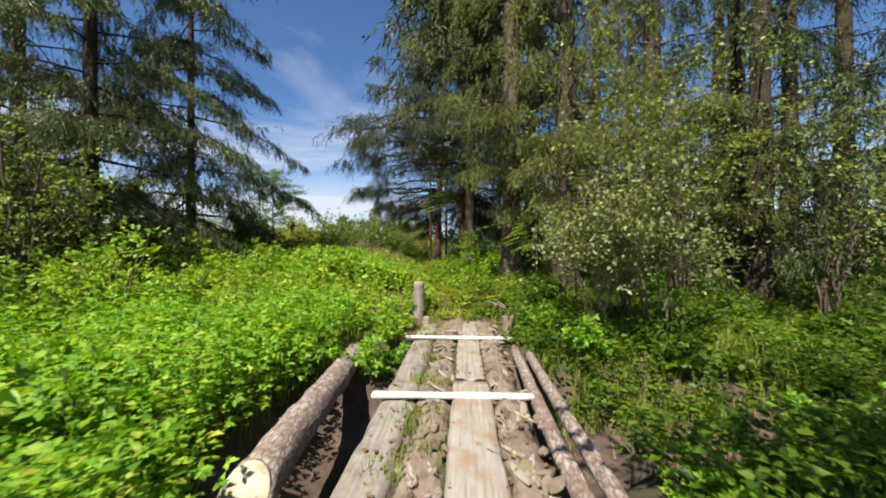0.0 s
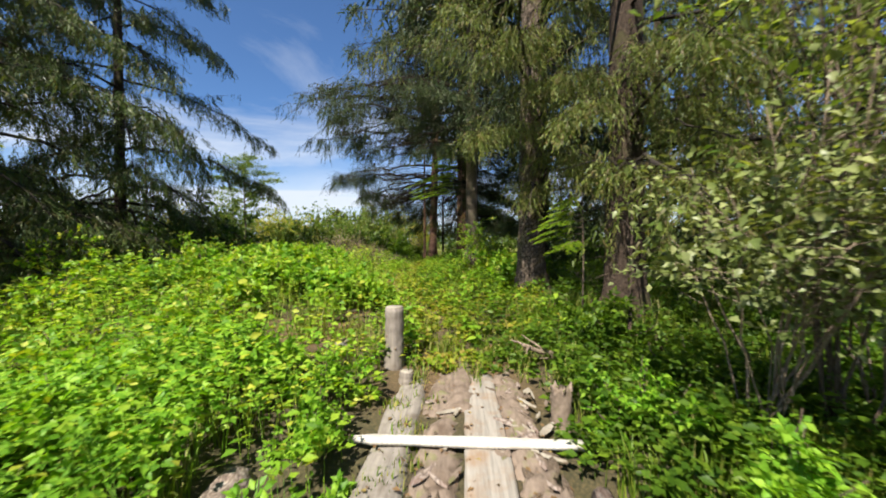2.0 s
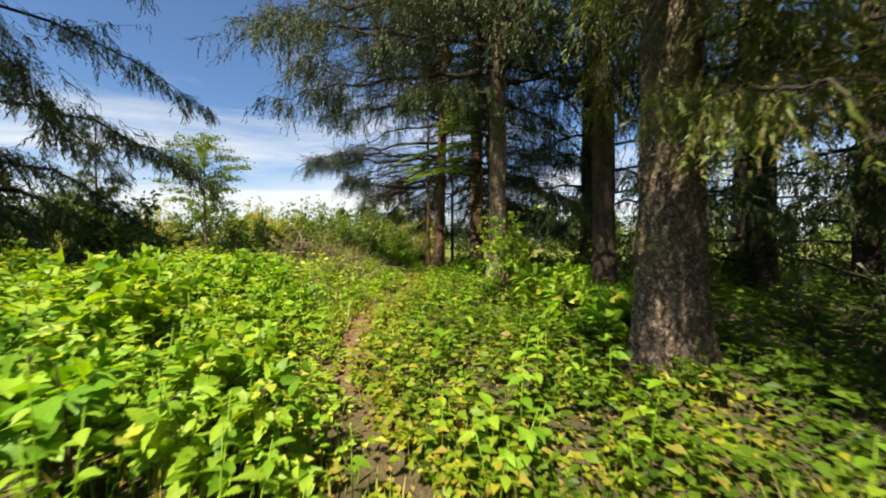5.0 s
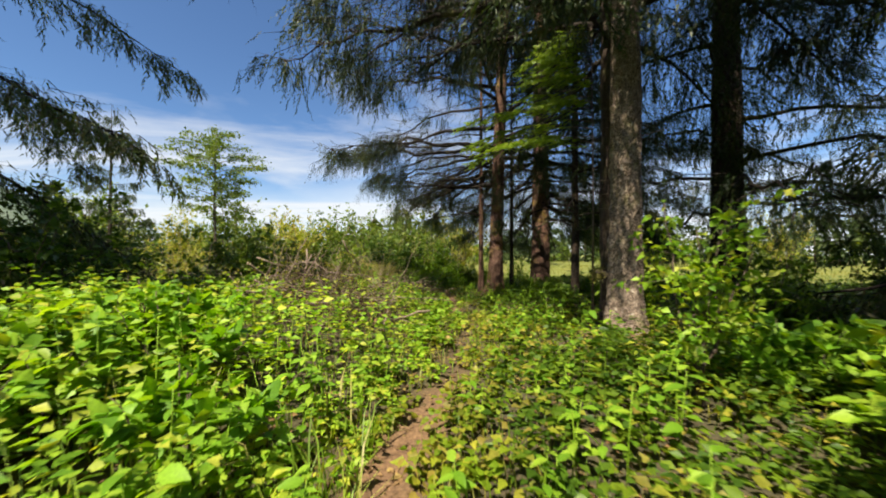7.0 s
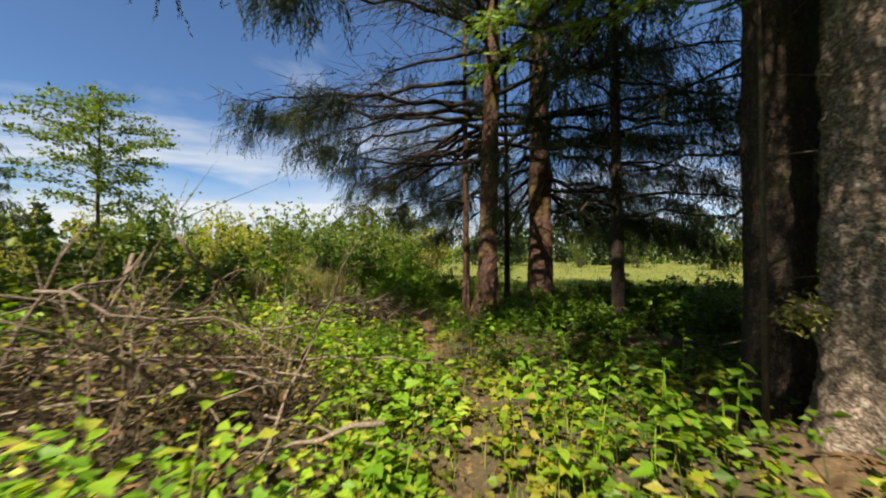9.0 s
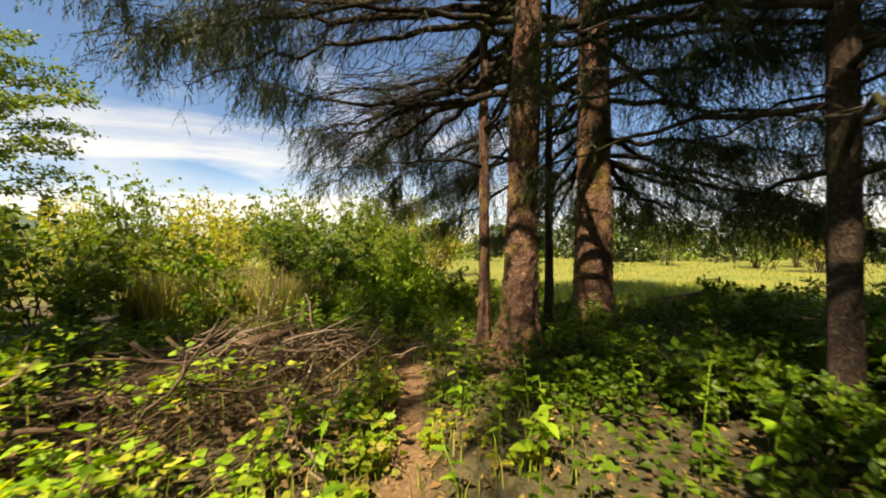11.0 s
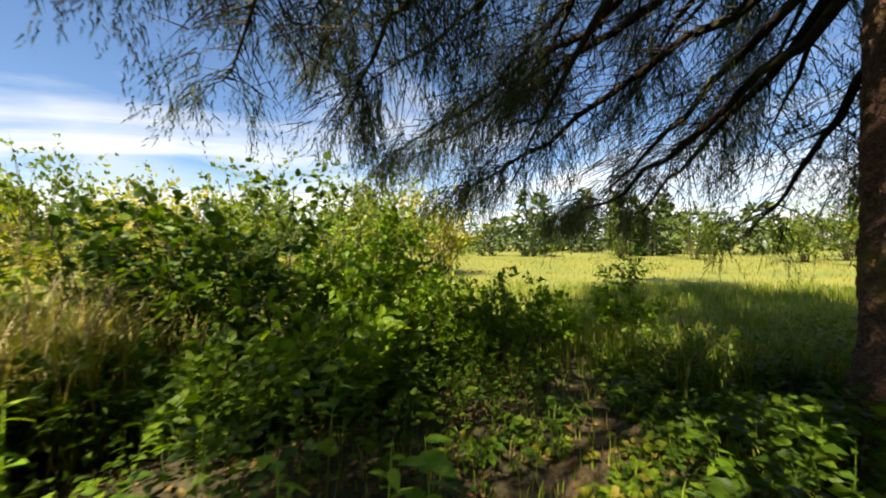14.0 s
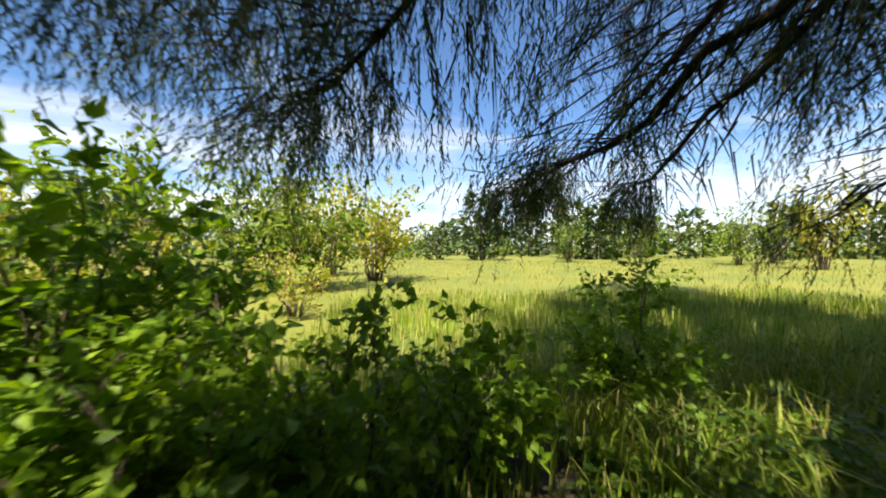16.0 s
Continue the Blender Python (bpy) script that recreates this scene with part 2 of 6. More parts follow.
APPLE = leaf_mat("pale_shrub_leaf", [(0.13, 0.17, 0.05), (0.20, 0.24, 0.09), (0.27, 0.30, 0.14)], rough=0.4, through=0.3)
CRABTOP = leaf_mat("crabapple_leaf", [(0.09, 0.15, 0.03), (0.18, 0.25, 0.06), (0.32, 0.37, 0.13)], rough=0.35, through=0.4)
WILLOW = leaf_mat("willow_leaf", [(0.09, 0.16, 0.03), (0.14, 0.22, 0.036), (0.21, 0.26, 0.055)], through=0.42)
TAWNY = leaf_mat("tawny_leaf", [(0.22, 0.28, 0.025), (0.32, 0.34, 0.045), (0.42, 0.35, 0.12)], through=0.46)
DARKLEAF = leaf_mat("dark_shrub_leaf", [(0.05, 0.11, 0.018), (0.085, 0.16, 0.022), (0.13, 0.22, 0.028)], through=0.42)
EDGELEAF = leaf_mat("meadow_edge_leaf", [(0.13, 0.25, 0.022), (0.19, 0.34, 0.028), (0.26, 0.40, 0.04)], through=0.5)
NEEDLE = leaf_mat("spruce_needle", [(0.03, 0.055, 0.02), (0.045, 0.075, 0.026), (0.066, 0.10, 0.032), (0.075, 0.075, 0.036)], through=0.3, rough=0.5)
# spruce needles lightened partway, as if touched by sun
NEEDLE_MID = leaf_mat("half_lit_spruce_needle", [(0.05, 0.085, 0.028), (0.08, 0.12, 0.035), (0.115, 0.15, 0.045), (0.10, 0.09, 0.05)], through=0.32, rough=0.45)
# lightest olive needles: sunlight on the crowns is painted into the colour
NEEDLE_LIT_OLIVE = leaf_mat("sunlit_spruce_needle", [(0.09, 0.13, 0.03), (0.145, 0.19, 0.042), (0.20, 0.235, 0.055), (0.16, 0.125, 0.06)], through=0.38)
HEMLOCK = leaf_mat("hemlock_needle", [(0.14, 0.25, 0.012), (0.20, 0.33, 0.018), (0.28, 0.38, 0.025)], through=0.45)
GRASS = leaf_mat("grass_blade", [(0.12, 0.21, 0.02), (0.18, 0.28, 0.025), (0.26, 0.32, 0.05), (0.36, 0.33, 0.12)], through=0.4)
FIELDGRASS = leaf_mat("meadow_grass_blade", [(0.11, 0.15, 0.014), (0.165, 0.18, 0.018), (0.22, 0.19, 0.026)], through=0.3)
FARLEAF = leaf_mat("far_tree_leaf", [(0.04, 0.075, 0.025), (0.065, 0.10, 0.03), (0.09, 0.12, 0.04)], through=0.2)
# spruce bark kept dark, with the trunks' shade painted into its colour
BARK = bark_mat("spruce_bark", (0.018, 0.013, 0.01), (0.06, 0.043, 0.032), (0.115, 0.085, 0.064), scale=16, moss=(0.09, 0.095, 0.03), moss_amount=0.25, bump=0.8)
# paler copy for the sunlit trunk: the sun is painted into the bark
BARK_LIT = bark_mat("sunlit_scaly_bark", (0.03, 0.022, 0.016), (0.19, 0.145, 0.11), (0.42, 0.35, 0.28), scale=14, moss_amount=0.2, stretch=(1, 1, 0.7), bump=0.6)
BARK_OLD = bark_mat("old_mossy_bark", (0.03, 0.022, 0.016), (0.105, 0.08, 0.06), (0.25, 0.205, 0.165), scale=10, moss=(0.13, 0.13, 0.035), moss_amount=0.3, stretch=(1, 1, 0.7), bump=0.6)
BARK_RED = bark_mat("mossy_red_bark", (0.05, 0.028, 0.02), (0.12, 0.068, 0.048), (0.20, 0.125, 0.09), scale=11, moss=(0.24, 0.17, 0.035), moss_amount=0.3, stretch=(1, 1, 0.8), bump=0.9)
DRYGRASS = leaf_mat("dry_grass_blade", [(0.34, 0.28, 0.12), (0.45, 0.38, 0.19), (0.29, 0.28, 0.09), (0.24, 0.29, 0.06)], through=0.35)
LITTER = leaf_mat("dry_leaf", [(0.10, 0.055, 0.026), (0.17, 0.092, 0.042), (0.24, 0.145, 0.07), (0.07, 0.042, 0.025), (0.28, 0.20, 0.07)], through=0.1, rough=0.8)
LIMB = bark_mat("limb_bark", (0.014, 0.011, 0.009), (0.036, 0.029, 0.023), (0.065, 0.053, 0.042), scale=20, moss_amount=0.2)
TWIG = bark_mat("twig_bark", (0.06, 0.045, 0.03), (0.13, 0.10, 0.075), (0.2, 0.16, 0.12), scale=30, moss_amount=0.1)
DEADWOOD = bark_mat("dead_branch", (0.08, 0.06, 0.042), (0.22, 0.17, 0.125), (0.38, 0.31, 0.245), scale=25, moss_amount=0.15, stretch=(1, 1, 0.3), bump=0.3)
# brown dead wood, darkened further to stand in for shade on the heap
BROWNWOOD = bark_mat("brown_dead_branch", (0.022, 0.015, 0.01), (0.075, 0.048, 0.031), (0.15, 0.105, 0.07), scale=25, moss_amount=0.25, stretch=(1, 1, 0.3), bump=0.3)
LOGBARK = bark_mat("pale_log_bark", (0.11, 0.085, 0.07), (0.24, 0.195, 0.165), (0.40, 0.35, 0.31), scale=9, moss=(0.15, 0.095, 0.075), moss_amount=0.35, stretch=(1, 0.5, 1), bump=0.5)
CUTWOOD = wood_mat("cut_wood", (0.38, 0.33, 0.24), (0.24, 0.19, 0.12), streak=(9, 9, 9))
GREYCUT = wood_mat("greyed_cut_wood", (0.28, 0.25, 0.20), (0.17, 0.14, 0.10), streak=(9, 9, 9))
GREYBEAM = wood_mat("grey_weathered_timber", (0.225, 0.20, 0.17), (0.115, 0.09, 0.065), moss_amount=0.15)
PLANK = wood_mat("pale_worn_plank", (0.26, 0.235, 0.20), (0.23, 0.14, 0.075))
ROTLOG = wood_mat("rotting_bark_log", (0.19, 0.145, 0.11), (0.075, 0.05, 0.034), streak=(22, 2.4, 22), bump=0.9, moss_amount=0.3)
WHITEBOARD = wood_mat("bleached_board", (0.53, 0.50, 0.44), (0.38, 0.34, 0.28), streak=(40, 40, 40), bump=0.15)
POSTWOOD = wood_mat("grey_post_timber", (0.21, 0.18, 0.15), (0.115, 0.092, 0.07), streak=(26, 26, 1.6), bump=0.5)
HILL = leaf_mat("wooded_hill", [(0.05, 0.08, 0.06), (0.07, 0.10, 0.07)], through=0.0)
MOSS = leaf_mat("hanging_moss", [(0.25, 0.23, 0.07), (0.34, 0.31, 0.11), (0.2, 0.2, 0.05)], through=0.3)

# ---------------------------------------------------------------- mesh tools
RNG = np.random.default_rng(7)


def tri_mesh(name, V, T, mats, smooth=False, slots=None):
    """A mesh from vertex rows and triangle rows."""
    V = np.ascontiguousarray(V, dtype=np.float32).reshape(-1, 3)
    T = np.ascontiguousarray(T, dtype=np.int32).reshape(-1, 3)
    me = bpy.data.meshes.new(name)
    me.vertices.add(len(V))
    me.vertices.foreach_set("co", V.ravel())
    me.loops.add(len(T) * 3)
    me.loops.foreach_set("vertex_index", T.ravel())
    me.polygons.add(len(T))
    me.polygons.foreach_set("loop_start", np.arange(0, len(T) * 3, 3, dtype=np.int32))
    if slots is not None:
        me.polygons.foreach_set("material_index", np.ascontiguousarray(slots, dtype=np.int32))
    for m in (mats if isinstance(mats, (list, tuple)) else [mats]):
        me.materials.append(m)
    if smooth:
        me.polygons.foreach_set("use_smooth", np.ones(len(T), dtype=bool))
    me.update(calc_edges=True)
    return me


def part(name, VT, mat, parent=None, label="", smooth=False, at=(0, 0, 0)):
    """One mesh object, under a thing or on its own."""
    ob = new(name, tri_mesh(name, VT[0], VT[1], mat, smooth, VT[2] if len(VT) > 2 else None))
    ob.location = at
    if parent:
        ob.parent = parent
    if label:
        tagged(ob, label)
    return ob


def thing(name, x, y, z, label, category, group="", kind=""):
    ob = new(name)
    ob.location = (x, y, z)
    ob.empty_display_size = 0.1
    return tagged(ob, label, category, group, kind)


def join(pieces):
    V, T, n = [], [], 0
    for p in pieces:
        if len(p[0]):
            V.append(p[0])
            T.append(p[1] + n)
            n += len(p[0])
    return np.concatenate(V), np.concatenate(T)


def unit(a):
    a = np.asarray(a, float)
    return a / np.maximum(np.linalg.norm(a, axis=-1, keepdims=True), 1e-9)


def frames(axis, normal):
    """Rotation matrices that take +y to axis and +z nearly to normal."""
    y = unit(axis)
    x = unit(np.cross(y, normal))
    z = np.cross(x, y)
    return np.stack([x, y, z], axis=-1)


def place(tmpl, R, S, P):
    """Copies of a template: rotations R (n,3,3), sizes S (n,) or (n,3), places P (n,3)."""
    V, T = tmpl
    S = np.asarray(S, float)
    S = S[:, None] if S.ndim == 1 else S
    W = np.einsum("nij,nkj->nki", R, V[None] * S[:, None, :]) + np.asarray(P)[:, None, :]
    n, k = len(W), len(V)
    return W.reshape(-1, 3), (T[None] + (np.arange(n) * k)[:, None, None]).reshape(-1, 3)


def tube(pts, radii, sides=6, cap=True, rough=0.0, rng=RNG, phase=0.0):
    """A tapered tube along points, ends closed."""
    pts, radii = np.asarray(pts, float), np.asarray(radii, float)
    n = len(pts)
    d = unit(np.gradient(pts, axis=0))
    ref = np.where(np.abs(d[:, 2:3]) > 0.9, np.array([[1.0, 0, 0]]), np.array([[0, 0, 1.0]]))
    ref = np.repeat(ref[:1], n, 0) if n else ref
    u = unit(np.cross(d, ref))
    w = np.cross(d, u)
    a = np.linspace(0, 2 * np.pi, sides, endpoint=False) + phase
    rr = radii[:, None] * (1 + rough * rng.uniform(-1, 1, (n, sides)))
    ring = pts[:, None] + rr[..., None] * (np.cos(a)[None, :, None] * u[:, None] + np.sin(a)[None, :, None] * w[:, None])
    V = ring.reshape(-1, 3)
    i, j = np.meshgrid(np.arange(n - 1), np.arange(sides), indexing="ij")
    q = [i * sides + j, i * sides + (j + 1) % sides, (i + 1) * sides + (j + 1) % sides, (i + 1) * sides + j]
    T = np.concatenate([np.stack([q[0], q[1], q[2]], -1).reshape(-1, 3), np.stack([q[0], q[2], q[3]], -1).reshape(-1, 3)])
    if cap:
        V = np.concatenate([V, pts[:1], pts[-1:]])
        k = np.arange(sides)
        T = np.concatenate([T, np.stack([np.full(sides, n * sides), (k + 1) % sides, k], -1),
                            np.stack([np.full(sides, n * sides + 1), (n - 1) * sides + k, (n - 1) * sides + (k + 1) % sides], -1)])
    return V, T


def ribbon(A, B, width):
    """Thin three-sided slivers from points A to points B."""
    A, B = np.asarray(A), np.asarray(B)
    n = len(A)
    d = unit(B - A)
    s = unit(np.cross(d, np.array([0.3, 0.2, 1.0])))
    t = np.cross(d, s)
    w = np.broadcast_to(np.asarray(width, float), (n,))[:, None]
    V = np.stack([A + s * w, A - s * w * 0.5 + t * w * 0.8, A - s * w * 0.5 - t * w * 0.8, B], 1).reshape(-1, 3)
    T = np.array([[0, 1, 3], [1, 2, 3], [2, 0, 3]])
    return V, (T[None] + (np.arange(n) * 4)[:, None, None]).reshape(-1, 3)


# leaf templates: unit length along +y, face up
def leaf_tmpl(width=0.36, fold=0.10, droop=0.12):
    V = np.array([[0, 0, 0], [-width, 0.42, fold], [0, 0.48, 0.0], [width, 0.42, fold], [0, 1.0, -droop]])
    return V, np.array([[0, 2, 1], [0, 3, 2], [1, 2, 4], [2, 3, 4]])


def leaf_far(width=0.36, fold=0.08):
    V = np.array([[0, 0, 0], [-width, 0.45, fold], [width, 0.45, fold], [0, 1.0, -0.1]])
    return V, np.array([[0, 3, 1], [0, 2, 3]])


def toothed_leaf(width=0.4, teeth=5, fold=0.12, droop=0.22):
    """A broad leaf with a toothed edge, a middle rib and a drooping tip."""
    rows = np.linspace(0, 1, teeth + 2)
    prof = np.sin(np.pi * np.power(rows, 0.72)) * width
    V, T = [], []
    for i, (r, w) in enumerate(zip(rows, prof)):
        z = -droop * r * r
        V += [(0, r, z)]
        if 0 < i < teeth + 1:
            V += [(-w, r, z + fold * w), (w, r, z + fold * w), (-w * 0.8, r + 0.06, z + fold * w), (w * 0.8, r + 0.06, z + fold * w)]
    base = lambda i: 0 if i == 0 else 1 + (i - 1) * 5
    for i in range(1, teeth + 1):
        b, nx, pv = base(i), base(i + 1), base(i - 1)
        pl = pv + 3 if i > 1 else pv
        pr = pv + 4 if i > 1 else pv
        T += [(pv, b, b + 1), (pv, b + 2, b), (b, b + 3, b + 1), (b, b + 2, b + 4)]
        if i > 1:
            T += [(pv, b + 1, pl), (pv, pr, b + 2)]
        if i == teeth:
            T += [(b, nx, b + 3), (b, b + 4, nx)]
    return np.array(V, float), np.array(T)


def trifoliate(width=0.3):
    """A salmonberry leaf: a stalk end with one long and two side leaflets, each folded and pointed."""
    out = []
    for deg, ln, y0 in ((0, 0.66, 0.34), (72, 0.56, 0.30), (-72, 0.56, 0.30)):
        V, T = leaf_far(width, 0.12)
        V = V * ln
        c, s_ = math.cos(radians(deg)), math.sin(radians(deg))
        W = np.stack([V[:, 0] * c + V[:, 1] * s_, -V[:, 0] * s_ + V[:, 1] * c + y0, V[:, 2]], -1)
        out.append((W, T))
    V, T, n = [], [], 0
    for a, b in out:
        V.append(a)
        T.append(b + n)
        n += len(a)
    return np.concatenate(V), np.concatenate(T)


LEAF4, LEAF2 = leaf_tmpl(0.31, 0.12, 0.2), leaf_far(0.31, 0.1)
TRIPLE = trifoliate()
LEAF_SLIM, LEAF_SLIM2 = leaf_tmpl(0.2, 0.05, 0.2), leaf_far(0.2, 0.05)


def round_leaf():
    """A rounded heart-shaped leaf, cupped a little."""
    rim = [(0, 0.06, 0), (-0.27, 0.0, 0.05), (-0.44, 0.3, 0.08), (-0.36, 0.68, 0.05), (0, 1.0, -0.1), (0.36, 0.68, 0.05), (0.44, 0.3, 0.08), (0.27, 0.0, 0.05)]
    V = np.array(rim + [(0, 0.42, -0.04)], float)
    return V, np.array([(8, (i + 1) % 8, i) for i in range(8)])


LEAF_ROUND = round_leaf()
TOOTHED = toothed_leaf(0.3, 6, 0.16, 0.3)
LEAF_WIDE = toothed_leaf(0.34, 3, 0.16, 0.28)


def strand_tmpl(needles, length, width, seed, spread=0.9, flat=0.0):
    """A hanging twig, unit length along +y, set with needles."""
    r = np.random.default_rng(seed)
    s = np.linspace(0.02, 0.97, needles) + r.uniform(-0.01, 0.01, needles)
    a = r.uniform(0, 2 * np.pi, needles)
    side = np.stack([np.cos(a), np.zeros(needles), np.sin(a) * (1 - flat)], -1)
    d = unit(side * spread + np.array([0, 0.75, 0]))
    base = np.stack([np.zeros(needles), s, np.zeros(needles)], -1)
    ln = length * r.uniform(0.7, 1.25, needles) * (1.0 - 0.45 * s)
    tip = base + d * ln[:, None]
    across = unit(np.cross(d, np.array([0.2, 1.0, 0.3]))) * (width * 0.5)
    mid = base + d * (ln * 0.4)[:, None]
    V = np.stack([base - across * 0.3, mid + across, tip, mid - across], 1).reshape(-1, 3)
    T = (np.array([[0, 1, 2], [0, 2, 3]])[None] + (np.arange(needles) * 4)[:, None, None]).reshape(-1, 3)
    stem = ribbon(np.array([[0, 0, 0.0]]), np.array([[0, 1.0, 0]]), width * 0.3)
    return join([(V, T), stem])


def twig_tmpl(n, ln, w, seed, spread=0.55):
    """A hanging needle twig, unit length along +y: slender needle tufts set all along it."""
    r = np.random.default_rng(seed)
    s = np.linspace(0.0, 0.9, n) + r.uniform(-0.02, 0.02, n)
    a = r.uniform(0, 2 * np.pi, n)
    d = unit(np.stack([np.cos(a) * spread, np.ones(n), np.sin(a) * spread], -1) + r.normal(0, 0.1, (n, 3)))
    base = np.stack([r.normal(0, 0.015, n), s, r.normal(0, 0.015, n)], -1)
    tip = base + d * (ln * r.uniform(0.7, 1.2, n) * (1 - 0.4 * s))[:, None]
    c = unit(np.cross(d, r.normal(0, 1, (n, 3)))) * (w * 0.5)
    V = np.stack([base - c, base + c, tip], 1).reshape(-1, 3)
    return V, np.arange(n * 3).reshape(-1, 3)


STRANDS = ([twig_tmpl(7, 0.42, 0.07, 30 + i, 0.5) for i in range(4)], [twig_tmpl(13, 0.23, 0.042, 20 + i, 0.5) for i in range(4)], [twig_tmpl(14, 0.19, 0.024, 10 + i, 0.34) for i in range(4)])
SPRAY = [strand_tmpl(14, 0.26, 0.075, 40 + i, 1.5, 0.85) for i in range(3)]

# ---------------------------------------------------------------- the lie of the land
TRAIL = np.array([(-6, 0.0), (8.4, 0.22), (10.5, 0.0), (12.5, -0.9), (14, -1.45), (15, -1.52), (16.8, -1.4), (19, -1.1), (20, -1.05),
                  (22, -1.45), (24, -1.9), (25.6, -2.0), (27, -1.5), (28, -0.6), (31, -0.2), (60, 0.5)])


def sstep(a, b, v):
    t = np.clip((np.asarray(v, float) - a) / (b - a), 0, 1)
    return t * t * (3 - 2 * t)


def trail_x(y):
    y = np.asarray(y, float)
    return np.interp(y, TRAIL[:, 0], TRAIL[:, 1]) + sstep(9, 11, y) * (0.10 * np.sin(1.9 * y) + 0.05 * np.sin(4.7 * y + 1))


def creek(x, y):
    """How deep the ditch is cut at a place, 0 to 1."""
    mid = 4.2 + 0.12 * np.asarray(x)
    c = np.exp(-np.abs((y - mid) / (1.7 - 0.55 * sstep(0.6, 2.0, x))) ** 4)
    return c * (0.2 + 0.8 * sstep(-2.4, -1.5, x)) * (1 - 0.8 * sstep(3.3, 5.2, x))


def height(x, y):
    x, y = np.asarray(x, float), np.asarray(y, float)
    z = -0.06 + 0.40 * sstep(7.2, 10.5, y) + 0.27 * sstep(10.5, 18.5, y) - 0.38 * sstep(25.5, 33, y)
    z = z + 0.06 * np.sin(0.9 * x + 0.4 * y) * np.cos(0.7 * y - 0.3 * x) + 0.03 * np.sin(2.3 * x + 1.3) * np.sin(2.1 * y)
    z = z + 0.28 * sstep(0.9, 3.2, trail_x(y) - x) * sstep(9, 12, y) * (1 - sstep(19, 23, y))
    z = z - 0.92 * creek(x, y)
    for tx, ty, up, rad in MOUNDS:
        z = z + up * np.exp(-((x - tx) ** 2 + (y - ty) ** 2) / (rad * rad))
    off = np.abs(x - trail_x(y))
    z = z - 0.05 * np.exp(-(off / 0.22) ** 2) * sstep(8, 9, y)
    return z


MOUNDS = [(1.34, 18.8, 0.28, 0.7), (-0.44, 25.42, 0.22, 0.7), (1.52, 27.8, 0.15, 0.8), (2.38, 12.8, 0.25, 0.7), (3.33, 9.98, 0.2, 0.7)]


def axis_steps(fine_a, fine_b, step, far):
    a = list(np.arange(fine_a, fine_b + step / 2, step))
    s, v = step, fine_b
    while v < far:
        s *= 1.25
        v += s
        a.append(v)
    s, v = step, fine_a
    while v > -far:
        s *= 1.25
        v -= s
        a.insert(0, v)
    return np.array(a)


def build_ground():
    xs, ys = axis_steps(-7, 5, 0.17, 2500), axis_steps(-1, 32, 0.19, 2500)
    X, Y = np.meshgrid(xs, ys, indexing="ij")
    Z = height(X, Y)
    r = np.random.default_rng(3)
    near = (np.abs(X) < 12) & (Y > -4) & (Y < 40)
    Z = Z + near * r.normal(0, 0.012, X.shape)
    nx, ny = X.shape
    V = np.stack([X, Y, Z], -1).reshape(-1, 3)
    i, j = np.meshgrid(np.arange(nx - 1), np.arange(ny - 1), indexing="ij")
    a, b, c, d = i * ny + j, (i + 1) * ny + j, (i + 1) * ny + j + 1, i * ny + j + 1
    T = np.concatenate([np.stack([a, b, c], -1).reshape(-1, 3), np.stack([a, c, d], -1).reshape(-1, 3)])
    me = tri_mesh("ground", V, T, GROUND, smooth=True)
    at = me.color_attributes.new("cover", "FLOAT_COLOR", "POINT")
    off = np.abs(X - trail_x(Y))
    worn = 0.22 + 0.78 * np.maximum(np.exp(-((Y - 15) / 2.2) ** 4), np.exp(-((Y - 24.5) / 2.2) ** 4))
    bare = np.exp(-(off / (0.26 + 0.07 * np.sin(2.1 * Y))) ** 4) * sstep(8.2, 9.2, Y) * (1 - sstep(28, 30, Y)) * worn
    bare = np.maximum(bare, 0.8 * np.exp(-(((X + 1.9) / 0.9) ** 2 + ((Y - 9.6) / 0.7) ** 2)))
    bare = np.maximum(bare, 0.45 * np.exp(-(((X - 0.3) / 1.0) ** 4 + ((Y - 8.2) / 0.9) ** 4)))
    for px, py, pr in ((-4.2, 19.9, 1.6), (-3.75, 24.6, 1.3), (-0.4, 25.4, 0.9), (1.5, 27.8, 0.9), (1.34, 18.8, 0.8), (2.4, 12.8, 0.7)):
        bare = np.maximum(bare, (0.12 if px < -3 else 0.65) * np.exp(-(((X - px) ** 2 + (Y - py) ** 2) / (pr * pr)) ** 2))
    mud = np.clip(creek(X, Y) * 1.6 - 0.3, 0, 1)
    fieldc = sstep(31, 36, Y)
    col = np.stack([bare, mud, fieldc, np.ones_like(X)], -1).reshape(-1, 4).astype(np.float32)
    at.data.foreach_set("color", col.ravel())
    ob = new("ground", me)
    return tagged(ob, "brown soil with leaf litter, a worn dirt trail and meadow", "ground", kind="structure")


build_ground()


def build_hill():
    xs = np.linspace(-2300, 300, 60)
    top = 210 * np.exp(-((xs + 1560) / 400) ** 2) + 18 + 5 * np.sin(xs / 47) + 3 * np.sin(xs / 19)
    V, T = [], []
    for k, f in enumerate((0.0, 0.45, 0.8, 1.0, 0.6, 0.0)):
        V.append(np.stack([xs, np.full(60, 780 + k * 60.0) + 8 * np.sin(xs / 33 + k), top * f - 3], -1))
    V = np.concatenate(V)
    for k in range(5):
        j = np.arange(59)
        a = k * 60 + j
        T += [np.stack([a, a + 1, a + 61], -1), np.stack([a, a + 61, a + 60], -1)]
    tagged(part("backdrop_hill", (V, np.concatenate(T)), HILL, smooth=True), "far wooded hill behind the meadow", "hill", kind="structure")


build_hill()

# ---------------------------------------------------------------- conifers


